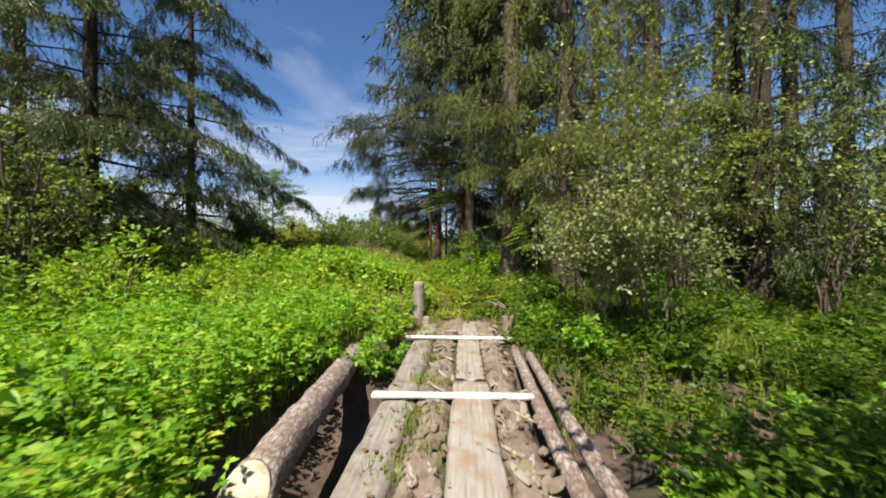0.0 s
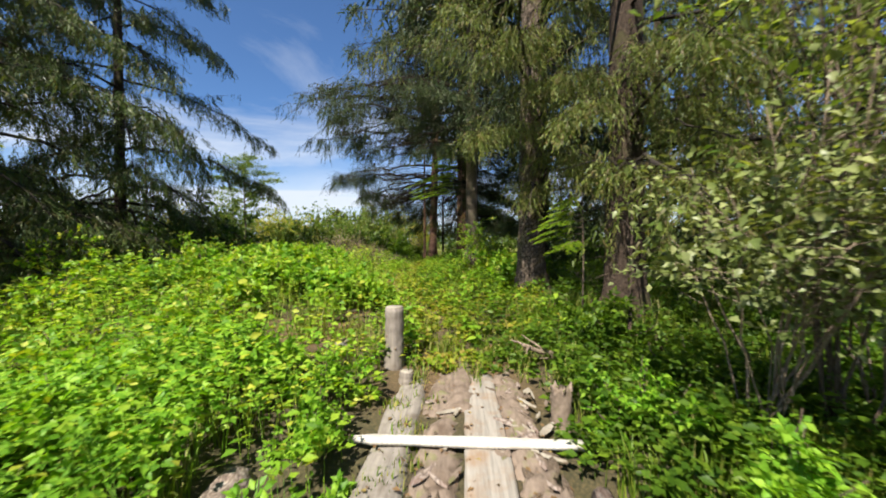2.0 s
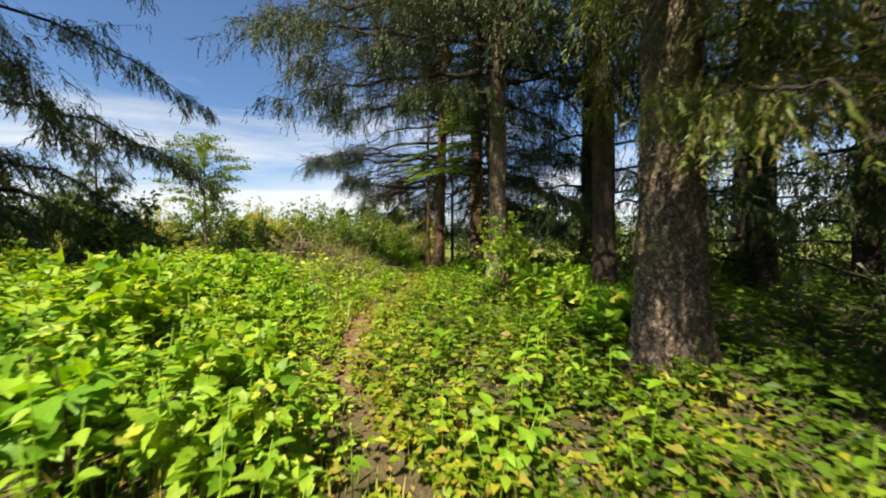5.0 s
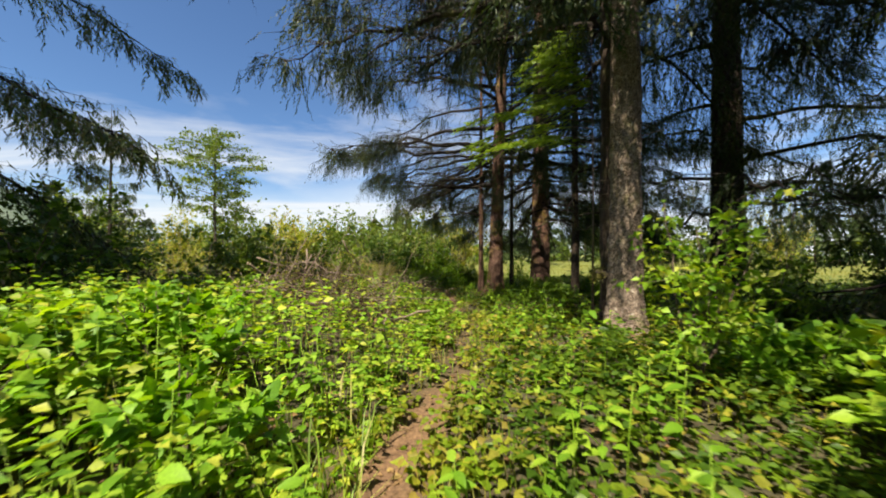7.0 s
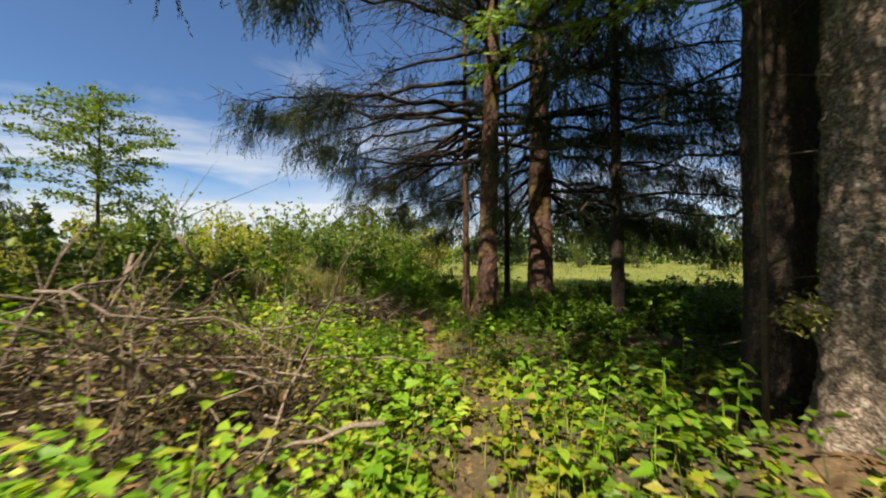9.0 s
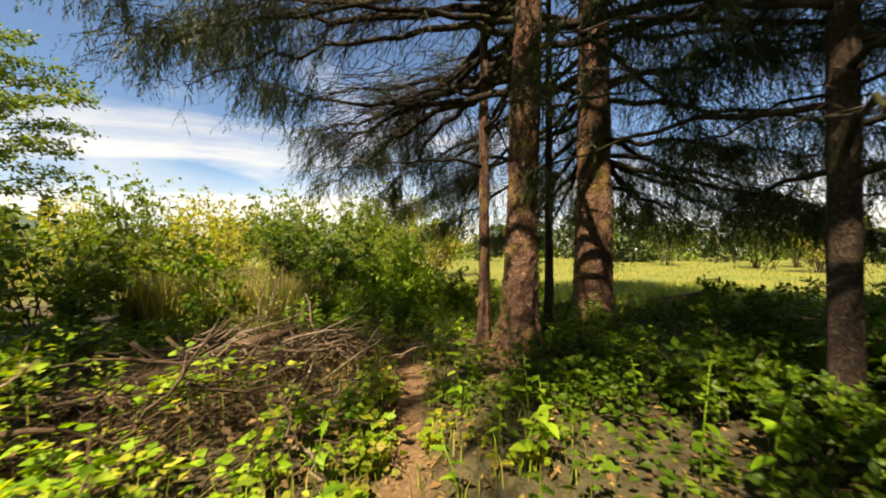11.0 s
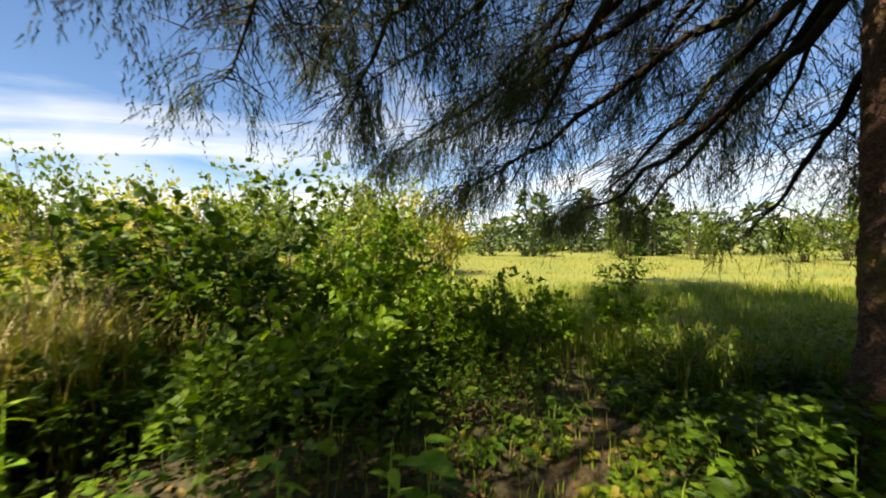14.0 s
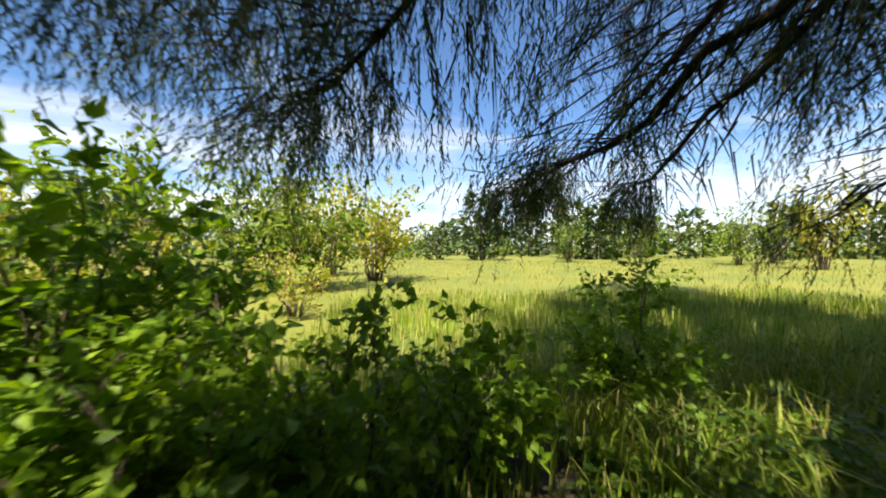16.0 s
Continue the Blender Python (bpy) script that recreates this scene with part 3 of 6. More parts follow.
def trunk_geo(h, r, flare, sides, fine, lean=(0, 0), seed=0, wob=0.05):
    """A tapered bole with a flared, ribbed foot and an uneven surface."""
    g = np.random.default_rng(seed)
    zs = np.concatenate([np.arange(-0.35, min(5.5, h), fine), np.linspace(min(5.5, h), h, 14)])
    a = np.linspace(0, 2 * np.pi, sides, endpoint=False)
    ph = g.uniform(0, 6.28, 4)
    rows = []
    for z in zs:
        taper = r * max(0.04, 1 - max(z, 0) / h) ** 0.8
        foot = flare * math.exp(-max(z, -0.1) / 0.33) * (0.55 + 0.45 * np.cos(5 * a + ph[0]) * np.cos(2 * a + ph[1]))
        rib = 1 + wob * np.sin(7 * a + ph[2] + 0.9 * math.sin(z * 1.3)) + wob * 0.7 * np.sin(4 * a + z * 2.1 + ph[3])
        plate = g.normal(0, wob * 0.42, sides) if z < 5.5 else 0
        rr = taper * (rib + plate) + np.maximum(foot, -0.02)
        rows.append(np.stack([rr * np.cos(a) + lean[0] * z, rr * np.sin(a) + lean[1] * z, np.full(sides, z)], -1))
    n = len(zs)
    V = np.concatenate(rows)
    i, j = np.meshgrid(np.arange(n - 1), np.arange(sides), indexing="ij")
    q0, q1, q2, q3 = i * sides + j, i * sides + (j + 1) % sides, (i + 1) * sides + (j + 1) % sides, (i + 1) * sides + j
    T = np.concatenate([np.stack([q0, q1, q2], -1).reshape(-1, 3), np.stack([q0, q2, q3], -1).reshape(-1, 3)])
    return V, T


def scaly_trunk(h, r, flare, lean, seed, depth=0.02):
    """A bole whose lower part is covered with bark scales, with deep cracks between them and knots."""
    g = np.random.default_rng(seed)
    sides, step, top = 76, 0.03, 3.8
    zs = np.concatenate([np.arange(-0.35, top, step), np.linspace(top, h, 18)])
    a = np.linspace(0, 2 * np.pi, sides, endpoint=False)
    Z, A = np.meshgrid(zs, a, indexing="ij")
    ph = g.uniform(0, 6.28, 6)
    base = r * np.maximum(0.04, 1 - np.maximum(Z, 0) / h) ** 0.8
    foot = flare * np.exp(-np.maximum(Z, -0.1) / 0.36) * (0.5 + 0.5 * np.cos(5 * A + ph[0]) * np.cos(2 * A + ph[1]))
    swell = 1 + 0.045 * np.sin(3 * A + ph[2] + 0.8 * np.sin(Z * 1.3)) + 0.035 * np.sin(4 * A + Z * 2.1 + ph[3]) + 0.02 * np.sin(Z * 7 + 2 * A + ph[4])
    # scales: jittered cells on the unrolled surface
    cw, ch = 0.065, 0.095
    na = int(round(2 * math.pi * r / cw))
    nz = int((top + 1) / ch) + 3
    jit = g.uniform(-0.42, 0.42, (nz, na, 2))
    tall = g.uniform(-1, 1, (nz, na))
    U = A / (2 * np.pi) * na
    W = (Z + 0.5) / ch
    near, second, lift = np.full(Z.shape, 9.0), np.full(Z.shape, 9.0), np.zeros(Z.shape)
    for du in (-1, 0, 1):
        for dw in (-1, 0, 1):
            iu, iw = np.floor(U).astype(int) + du, np.clip(np.floor(W).astype(int) + dw, 0, nz - 1)
            q = jit[iw, iu % na]
            d = np.hypot(U - (iu + 0.5 + q[..., 0]), W - (iw + 0.5 + q[..., 1]))
            better = d < near
            second = np.where(better, near, np.minimum(second, d))
            lift = np.where(better, tall[iw, iu % na], lift)
            near = np.where(better, d, near)
    crack = np.exp(-(second - near) / 0.16)
    rr = base * swell + np.maximum(foot, -0.02) + np.where(Z < top, depth * (0.6 * lift - 1.1 * crack), 0)
    for _ in range(9):
        ka, kz, kw = g.uniform(0, 6.28), g.uniform(0.2, 3.6), g.uniform(0.05, 0.11)
        da = (A - ka + np.pi) % (2 * np.pi) - np.pi
        rr = rr + 0.035 * np.exp(-((da * r) ** 2 + (Z - kz) ** 2) / (kw * kw))
    V = np.stack([rr * np.cos(A) + lean[0] * Z, rr * np.sin(A) + lean[1] * Z, Z], -1).reshape(-1, 3)
    n = len(zs)
    i, j = np.meshgrid(np.arange(n - 1), np.arange(sides), indexing="ij")
    q0, q1, q2, q3 = i * sides + j, i * sides + (j + 1) % sides, (i + 1) * sides + (j + 1) % sides, (i + 1) * sides + j
    return V, np.concatenate([np.stack([q0, q1, q2], -1).reshape(-1, 3), np.stack([q0, q2, q3], -1).reshape(-1, 3)])


def limb_curve(z0, az, ln, rise, sag, hook, n=10, wig=0.03, g=RNG):
    s = np.linspace(0, 1, n)
    out = ln * s
    z = z0 + ln * (rise * s - sag * s ** 2 + hook * s ** 4)
    azs = az + np.cumsum(g.normal(0, wig, n)) * 1.0
    azs[0] = az
    d = np.stack([np.cos(azs), np.sin(azs)], -1)
    xy = np.cumsum(np.vstack([[0, 0], d[1:] * (ln / (n - 1))]), axis=0)
    return np.column_stack([xy, z + g.normal(0, 0.012 * ln, n) * (s > 0)]), s


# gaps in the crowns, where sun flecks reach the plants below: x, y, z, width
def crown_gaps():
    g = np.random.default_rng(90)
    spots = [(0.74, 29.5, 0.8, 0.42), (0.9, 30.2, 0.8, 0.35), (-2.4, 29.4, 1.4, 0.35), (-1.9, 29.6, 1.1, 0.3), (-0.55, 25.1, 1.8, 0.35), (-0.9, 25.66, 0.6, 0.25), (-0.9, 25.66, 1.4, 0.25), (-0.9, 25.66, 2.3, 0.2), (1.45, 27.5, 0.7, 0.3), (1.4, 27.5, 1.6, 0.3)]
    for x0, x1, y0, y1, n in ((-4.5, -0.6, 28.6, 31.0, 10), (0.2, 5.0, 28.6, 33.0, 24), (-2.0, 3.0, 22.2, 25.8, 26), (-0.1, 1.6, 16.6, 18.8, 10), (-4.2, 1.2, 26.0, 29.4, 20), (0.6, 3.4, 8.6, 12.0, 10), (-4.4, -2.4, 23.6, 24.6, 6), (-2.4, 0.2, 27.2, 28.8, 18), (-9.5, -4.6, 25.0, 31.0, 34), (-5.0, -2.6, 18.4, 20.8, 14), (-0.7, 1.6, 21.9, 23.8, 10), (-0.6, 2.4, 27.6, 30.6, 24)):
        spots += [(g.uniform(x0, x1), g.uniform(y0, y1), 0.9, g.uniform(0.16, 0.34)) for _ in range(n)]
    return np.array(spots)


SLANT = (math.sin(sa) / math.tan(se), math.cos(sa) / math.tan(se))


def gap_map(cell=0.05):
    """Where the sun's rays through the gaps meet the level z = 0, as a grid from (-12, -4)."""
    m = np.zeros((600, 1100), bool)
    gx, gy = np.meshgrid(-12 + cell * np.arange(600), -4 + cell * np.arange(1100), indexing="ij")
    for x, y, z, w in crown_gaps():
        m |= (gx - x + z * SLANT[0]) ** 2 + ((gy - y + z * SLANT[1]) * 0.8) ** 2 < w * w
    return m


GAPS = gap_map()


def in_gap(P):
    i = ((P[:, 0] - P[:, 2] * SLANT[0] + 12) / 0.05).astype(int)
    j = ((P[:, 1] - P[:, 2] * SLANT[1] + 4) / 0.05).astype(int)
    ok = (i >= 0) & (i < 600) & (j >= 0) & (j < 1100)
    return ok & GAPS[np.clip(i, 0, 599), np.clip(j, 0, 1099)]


def curtain(curve, s, g, count, slen, detail, fill=0.2, swing=0.35, side_len=0.42, angle=0.9, at=(0, 0, 0)):
    """Side branchlets on a limb with needle twigs hanging from them: needle geometry and branchlet wood."""
    pieces, wood = [], []
    ln = np.linalg.norm(curve[-1] - curve[0])
    nb = max(8, int(count / 9))
    pos = np.sort(g.uniform(fill, 1.0, nb))
    anchors, weights = [], []
    A, B = [], []
    for k, p in enumerate(pos):
        c = np.array([np.interp(p, s, curve[:, i]) for i in range(3)])
        c2 = np.array([np.interp(min(1, p + 0.06), s, curve[:, i]) for i in range(3)])
        c1 = np.array([np.interp(p - 0.06, s, curve[:, i]) for i in range(3)])
        t = unit(c2 - c1)
        sd = unit(np.cross(t, [0, 0, 1.0])) * (1 if k % 2 else -1)
        bl = side_len * ln * (1.05 - 0.75 * p) * g.uniform(0.35, 1.25)
        an = angle * g.uniform(0.45, 1.35)
        d = unit(t * math.cos(an) + sd * math.sin(an) + np.array([0, 0, g.uniform(-0.3, 0.25)]))
        mid = c + d * bl * 0.5 + g.normal(0, 0.05, 3) * bl
        e = mid + unit(d + g.normal(0, 0.3, 3) + np.array([0, 0, -0.35])) * bl * 0.5
        A += [c, mid]
        B += [mid, e]
        q = g.uniform(0.08, 1, max(2, int(count / nb)))[:, None]
        anchors.append(np.where(q < 0.5, c + (mid - c) * q * 2, mid + (e - mid) * (2 * q - 1)) + g.normal(0, 0.025, (len(q), 3)))
        weights.append(np.repeat(d[None], len(q), 0))
    P, D = np.concatenate(anchors), np.concatenate(weights)
    wood.append(ribbon(A, B, 0.003 + 0.0013 * ln))
    level = np.where(P[:, 2] > 10, 0, np.where(P[:, 2] > 6.2, min(1, detail), detail))
    keep = (level == detail) | (g.random(len(P)) < (0.6 if detail < 2 else 0.4))
    keep &= (P[:, 2] < 13) | (g.random(len(P)) < 0.3)
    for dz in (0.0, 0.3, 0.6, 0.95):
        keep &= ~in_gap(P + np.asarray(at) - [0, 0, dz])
    P, D, level = P[keep], D[keep], level[keep]
    down = unit(np.array([0, 0, -1.0]) + D * swing + g.normal(0, 0.3, P.shape))
    R = frames(down, g.normal(0, 1, P.shape))
    S = slen * g.uniform(0.45, 1.25, len(P)) * np.where(P[:, 2] > 13, 2.3, 1.0) * np.where((level == 0) & (detail > 0), 1.6, np.where(level < detail, 1.15, 1.0))
    which = g.integers(0, 4, len(P))
    for lv in range(3):
        for i in range(4):
            m = (which == i) & (level == lv)
            if m.any():
                pieces.append(place(STRANDS[lv][i], R[m], S[m], P[m]))
    # the limb's own tip
    return pieces, wood


def spruce(x, y, h, r, base, L, label, seed, limbs=38, twigs=58, detail=1, slen=0.5, mat=NEEDLE, bark=BARK, flare=0.12, lean=(0, 0),
           spread=None, z=None, stubs=5, extra=(), top_l=0.12, bare=0.22, sag=0.36, clear=None, clear_to=11.0, thick=1.0):
    """A spruce: bole, limbs and hanging needle twigs. spread: (azimuth, width) where its low limbs grow; clear: (azimuth, width) kept free below clear_to;
    extra: single limbs (height, azimuth degrees, length, rise, sag, hook, twigs)."""
    g = np.random.default_rng(seed)
    gz = float(height(x, y)) if z is None else z
    ob = thing("spruce_tree", x, y, gz, label, "tree", "spruces by the trail")
    near = detail >= 2
    scaly = bark in (BARK_RED, BARK_LIT, BARK_OLD) and r > 0.2
    bole = part("trunk", scaly_trunk(h, r, flare, lean, seed) if scaly else trunk_geo(h, r, flare, 36 if near else 16, 0.07 if near else 0.3, lean, seed), bark, ob, smooth=True)
    needles, wood = [], []
    zs = base + (h - base - 0.8) * np.linspace(0, 1, limbs) ** 1.45
    ga = g.uniform(0, 6.28)
    for k, z0 in enumerate(zs):
        f = (z0 - base) / (h - base)
        ln = L * (1 - f) ** 0.75 * g.uniform(0.7, 1.1) + top_l * L
        az = ga + k * 2.39996 + g.normal(0, 0.25)
        if clear and z0 < clear_to and abs((math.degrees(az) - clear[0] + 180) % 360 - 180) < clear[1]:
            az += radians(clear[1] * 2)
        if spread and z0 < 7 and g.random() < 0.8:
            az = radians(spread[0]) + g.uniform(-1, 1) * radians(spread[1])
        cv, s = limb_curve(z0, az, ln, g.uniform(0.0, 0.22) + 0.25 * f, sag * g.uniform(0.7, 1.2) * (1 - 0.5 * f), g.uniform(0.02, 0.14), g=g)
        cv[:, 0] += lean[0] * z0
        cv[:, 1] += lean[1] * z0
        rad = np.linspace(0.0085 * ln + 0.01, 0.005, len(cv))
        if k < 14:
            part("limb", tube(cv, rad, 6, rough=0.1, rng=g), LIMB, ob, smooth=True)
        else:
            wood.append(tube(cv[::3], rad[::3], 4))
        n = int(twigs * ln) + 8
        p, w = curtain(cv, s, g, n, slen, detail, fill=bare, at=(x, y, gz))
        needles += p
        wood += w
    for z0, deg, ln, rise, sg, hook, n in extra:
        cv, s = limb_curve(z0, radians(deg), ln, rise, sg, hook, 14, g=g)
        part("limb", tube(cv, np.linspace(0.0105 * ln + 0.012, 0.006, len(cv)), 8, rough=0.12, rng=g), LIMB, ob, smooth=True)
        p, w = curtain(cv, s, g, int(n * thick), slen, detail, fill=0.2, at=(x, y, gz))
        needles += p
        wood += w
    A, B = [], []
    for _ in range(stubs * 3 if detail < 2 else 0):
        z0, az, ln = g.uniform(0.6, base + 1.5), g.uniform(0, 6.28), g.uniform(0.12, 0.85 if detail < 2 else 0.3)
        a = np.array([math.cos(az) * r * 0.8, math.sin(az) * r * 0.8, z0])
        A.append(a)
        B.append(a + np.array([math.cos(az) * ln, math.sin(az) * ln, g.uniform(-0.3, 0.1) * ln]))
    for a, b in zip(A, B):
        part("dead_twig", ribbon(a[None], b[None], 0.010), TWIG, bole)
    if wood:
        tagged(part("branchwork", join(wood), LIMB, ob), kind="stuff")
    tagged(part("needle_crown", join(needles), mat, ob), kind="stuff")
    return ob


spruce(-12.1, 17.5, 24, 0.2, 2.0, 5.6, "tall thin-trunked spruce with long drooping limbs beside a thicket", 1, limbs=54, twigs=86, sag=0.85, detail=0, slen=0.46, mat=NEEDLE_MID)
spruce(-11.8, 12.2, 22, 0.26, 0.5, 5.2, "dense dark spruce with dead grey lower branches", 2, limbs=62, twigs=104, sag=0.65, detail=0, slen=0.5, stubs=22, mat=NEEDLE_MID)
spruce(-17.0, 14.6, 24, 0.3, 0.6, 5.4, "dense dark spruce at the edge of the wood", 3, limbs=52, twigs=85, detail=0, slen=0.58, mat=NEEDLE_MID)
spruce(3.38, 10.02, 20, 0.33, 2.3, 3.6, "dark spruce with mossy lower limbs beside the trail", 4, limbs=48, twigs=56, mat=NEEDLE_LIT_OLIVE, flare=0.2, slen=0.46, clear=(165, 82), clear_to=5.5, stubs=14,
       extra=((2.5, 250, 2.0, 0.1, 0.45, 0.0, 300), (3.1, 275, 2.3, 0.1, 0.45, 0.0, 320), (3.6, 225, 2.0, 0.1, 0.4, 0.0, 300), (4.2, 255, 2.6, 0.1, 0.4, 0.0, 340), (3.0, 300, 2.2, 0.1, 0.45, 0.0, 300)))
spruce(2.38, 12.8, 23, 0.33, 4.2, 4.2, "old spruce with scaly bark and flared roots", 5, limbs=34, twigs=54, flare=0.22, bark=BARK_OLD, mat=NEEDLE_LIT_OLIVE, clear=(165, 55), clear_to=6.0,
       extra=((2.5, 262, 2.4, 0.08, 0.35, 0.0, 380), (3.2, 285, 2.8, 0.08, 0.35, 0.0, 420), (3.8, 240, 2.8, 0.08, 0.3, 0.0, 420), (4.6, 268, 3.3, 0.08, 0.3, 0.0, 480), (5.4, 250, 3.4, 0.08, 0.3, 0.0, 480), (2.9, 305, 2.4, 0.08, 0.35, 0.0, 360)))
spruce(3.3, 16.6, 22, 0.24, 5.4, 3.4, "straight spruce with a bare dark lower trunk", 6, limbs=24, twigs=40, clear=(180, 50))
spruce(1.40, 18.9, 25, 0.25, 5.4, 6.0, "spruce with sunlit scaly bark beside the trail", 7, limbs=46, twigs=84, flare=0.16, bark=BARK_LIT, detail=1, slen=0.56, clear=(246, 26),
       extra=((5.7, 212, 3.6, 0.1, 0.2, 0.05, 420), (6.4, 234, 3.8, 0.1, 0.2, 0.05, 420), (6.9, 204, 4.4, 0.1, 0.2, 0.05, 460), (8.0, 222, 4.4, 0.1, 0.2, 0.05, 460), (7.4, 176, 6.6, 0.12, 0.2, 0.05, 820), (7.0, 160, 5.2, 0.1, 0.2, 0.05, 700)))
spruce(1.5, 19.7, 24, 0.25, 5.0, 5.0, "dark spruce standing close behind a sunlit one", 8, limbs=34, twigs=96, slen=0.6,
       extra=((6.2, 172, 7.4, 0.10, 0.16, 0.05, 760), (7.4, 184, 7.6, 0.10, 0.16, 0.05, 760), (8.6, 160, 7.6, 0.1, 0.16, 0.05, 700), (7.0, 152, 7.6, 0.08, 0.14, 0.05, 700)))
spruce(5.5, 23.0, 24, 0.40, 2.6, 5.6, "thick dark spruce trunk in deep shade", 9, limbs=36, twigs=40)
spruce(-0.40, 25.45, 24, 0.24, 4.3, 6.2, "thick spruce trunk with reddish mossy bark and spreading roots", 10, limbs=42, twigs=100, clear_to=6.0, thick=1.5, detail=2, bark=BARK_RED, flare=0.22, slen=0.56, lean=(0.03, 0.0), clear=(246, 40),
       extra=((4.5, 190, 4.4, -0.05, 0.2, 0.0, 340), (4.7, 199, 4.3, -0.05, 0.22, 0.0, 320), (6.6, 238, 4.8, 0.05, 0.25, 0.0, 640), (6.9, 254, 4.6, 0.05, 0.25, 0.0, 640), (7.4, 222, 4.6, 0.04, 0.24, 0.0, 600), (7.0, 206, 5.2, 0.02, 0.2, 0.0, 600), (3.6, 165, 4.6, 0.02, -0.02, 0.14, 640), (4.1, 146, 5.6, 0.0, 0.02, 0.06, 760), (4.3, 118, 5.2, -0.3, 0.0, 0.0, 640), (4.0, 104, 4.4, -0.08, 0.15, 0.0, 560), (4.8, 180, 6.0, 0.06, 0.12, 0.05, 820), (4.9, 196, 5.6, 0.08, 0.16, 0.05, 700), (5.6, 168, 6.0, 0.05, 0.15, 0.05, 700),
              (3.9, 140, 5.4, -0.1, 0.06, 0.0, 700), (4.9, 122, 6.4, -0.12, 0.02, 0.0, 700), (4.0, 153, 4.6, -0.12, 0.05, 0.0, 480), (4.5, 134, 4.6, -0.16, 0.05, 0.0, 480)))
spruce(1.52, 27.8, 25, 0.37, 4.6, 5.4, "spruce with warm brown bark at the meadow's edge", 11, limbs=36, twigs=88, clear_to=6.0, thick=1.45, detail=2, bark=BARK_RED, flare=0.2, slen=0.5, clear=(246, 40),
       extra=((4.4, 141, 5.6, -0.3, 0.0, 0.0, 640), (3.4, 10, 4.6, -0.28, 0.05, 0.0, 560), (3.0, 26, 4.2, -0.24, 0.05, 0.0, 480), (4.0, 20, 5.0, -0.3, 0.05, 0.0, 560), (3.6, 48, 4.4, -0.36, 0.0, 0.0, 480), (3.4, -30, 4.6, -0.35, 0.05, 0.0, 760), (3.8, -40, 4.0, -0.2, 0.12, 0.0, 860), (3.6, -8, 4.4, -0.25, 0.1, 0.0, 860), (4.8, -62, 4.2, -0.1, 0.12, 0.0, 760), (4.6, -24, 5.0, -0.2, 0.1, 0.0, 860),
              (3.7, 112, 4.6, -0.75, -0.35, 0.0, 800), (4.1, 88, 4.6, -0.7, -0.2, 0.0, 800), (3.3, 66, 3.8, -0.6, -0.12, 0.0, 680), (4.0, 132, 4.8, -0.45, -0.05, 0.0, 800), (4.2, 100, 4.8, -0.55, -0.1, 0.0, 760), (3.6, 38, 4.2, -0.4, 0.0, 0.0, 440),
              (5.0, 105, 3.6, -0.3, 0.0, 0.0, 420), (5.0, 60, 4.6, -0.45, 0.0, 0.0, 480), (5.6, 95, 4.8, -0.45, 0.0, 0.0, 480), (5.8, 122, 5.0, -0.42, 0.0, 0.0, 480), (5.2, 75, 3.2, -0.25, 0.05, 0.0, 400),
              (4.6, 152, 5.0, -0.38, 0.0, 0.0, 540), (5.2, 160, 5.0, -0.42, 0.0, 0.0, 480)))
spruce(-0.88, 25.75, 12, 0.088, 2.6, 2.6, "slender young spruce close to a thick trunk", 12, limbs=24, twigs=60, bark=BARK_RED, flare=0.05, detail=2, slen=0.36)
spruce(0.23, 26.25, 11, 0.075, 4.0, 1.8, "slender young spruce between two thick trunks", 13, limbs=18, twigs=50, flare=0.03, detail=2, slen=0.36)
spruce(1.65, 23.0, 13, 0.11, 2.0, 2.6, "slim spruce with drooping dark branches in the shade", 14, limbs=30, twigs=36, flare=0.04)
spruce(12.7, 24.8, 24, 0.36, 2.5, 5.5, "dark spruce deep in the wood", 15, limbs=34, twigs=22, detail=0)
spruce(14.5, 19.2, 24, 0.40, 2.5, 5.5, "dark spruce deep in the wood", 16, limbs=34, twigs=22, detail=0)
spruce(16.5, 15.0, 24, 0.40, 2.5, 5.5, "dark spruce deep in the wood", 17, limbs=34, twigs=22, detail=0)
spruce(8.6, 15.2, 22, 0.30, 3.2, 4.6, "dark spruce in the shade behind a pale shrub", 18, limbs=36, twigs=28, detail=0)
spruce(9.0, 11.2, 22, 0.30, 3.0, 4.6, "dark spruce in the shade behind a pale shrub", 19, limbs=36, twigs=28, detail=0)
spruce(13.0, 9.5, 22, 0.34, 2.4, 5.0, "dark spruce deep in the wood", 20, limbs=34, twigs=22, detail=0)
for i, (x, y, h, L) in enumerate([(11.8, 12.4, 20, 4.6), (7.4, 17.6, 22, 4.4), (10.8, 18.4, 22, 4.8), (18.5, 11.5, 22, 5.4), (8.0, 9.2, 16, 3.2), (16.0, 6.5, 20, 5.0), (-14.8, 11.2, 20, 4.6)]):
    spruce(x, y, h, 0.3, 0.9, L, "dark low-branched spruce deep in the wood", 21 + i, limbs=36, twigs=24, detail=0, slen=0.62, stubs=3)

# ---------------------------------------------------------------- the log bridge
BR = thing("log_bridge", 0.12, 4.0, 0.0, "weathered log footbridge with cross boards over a muddy creek", "bridge")
BR.rotation_euler = (0, 0, radians(-3.0))


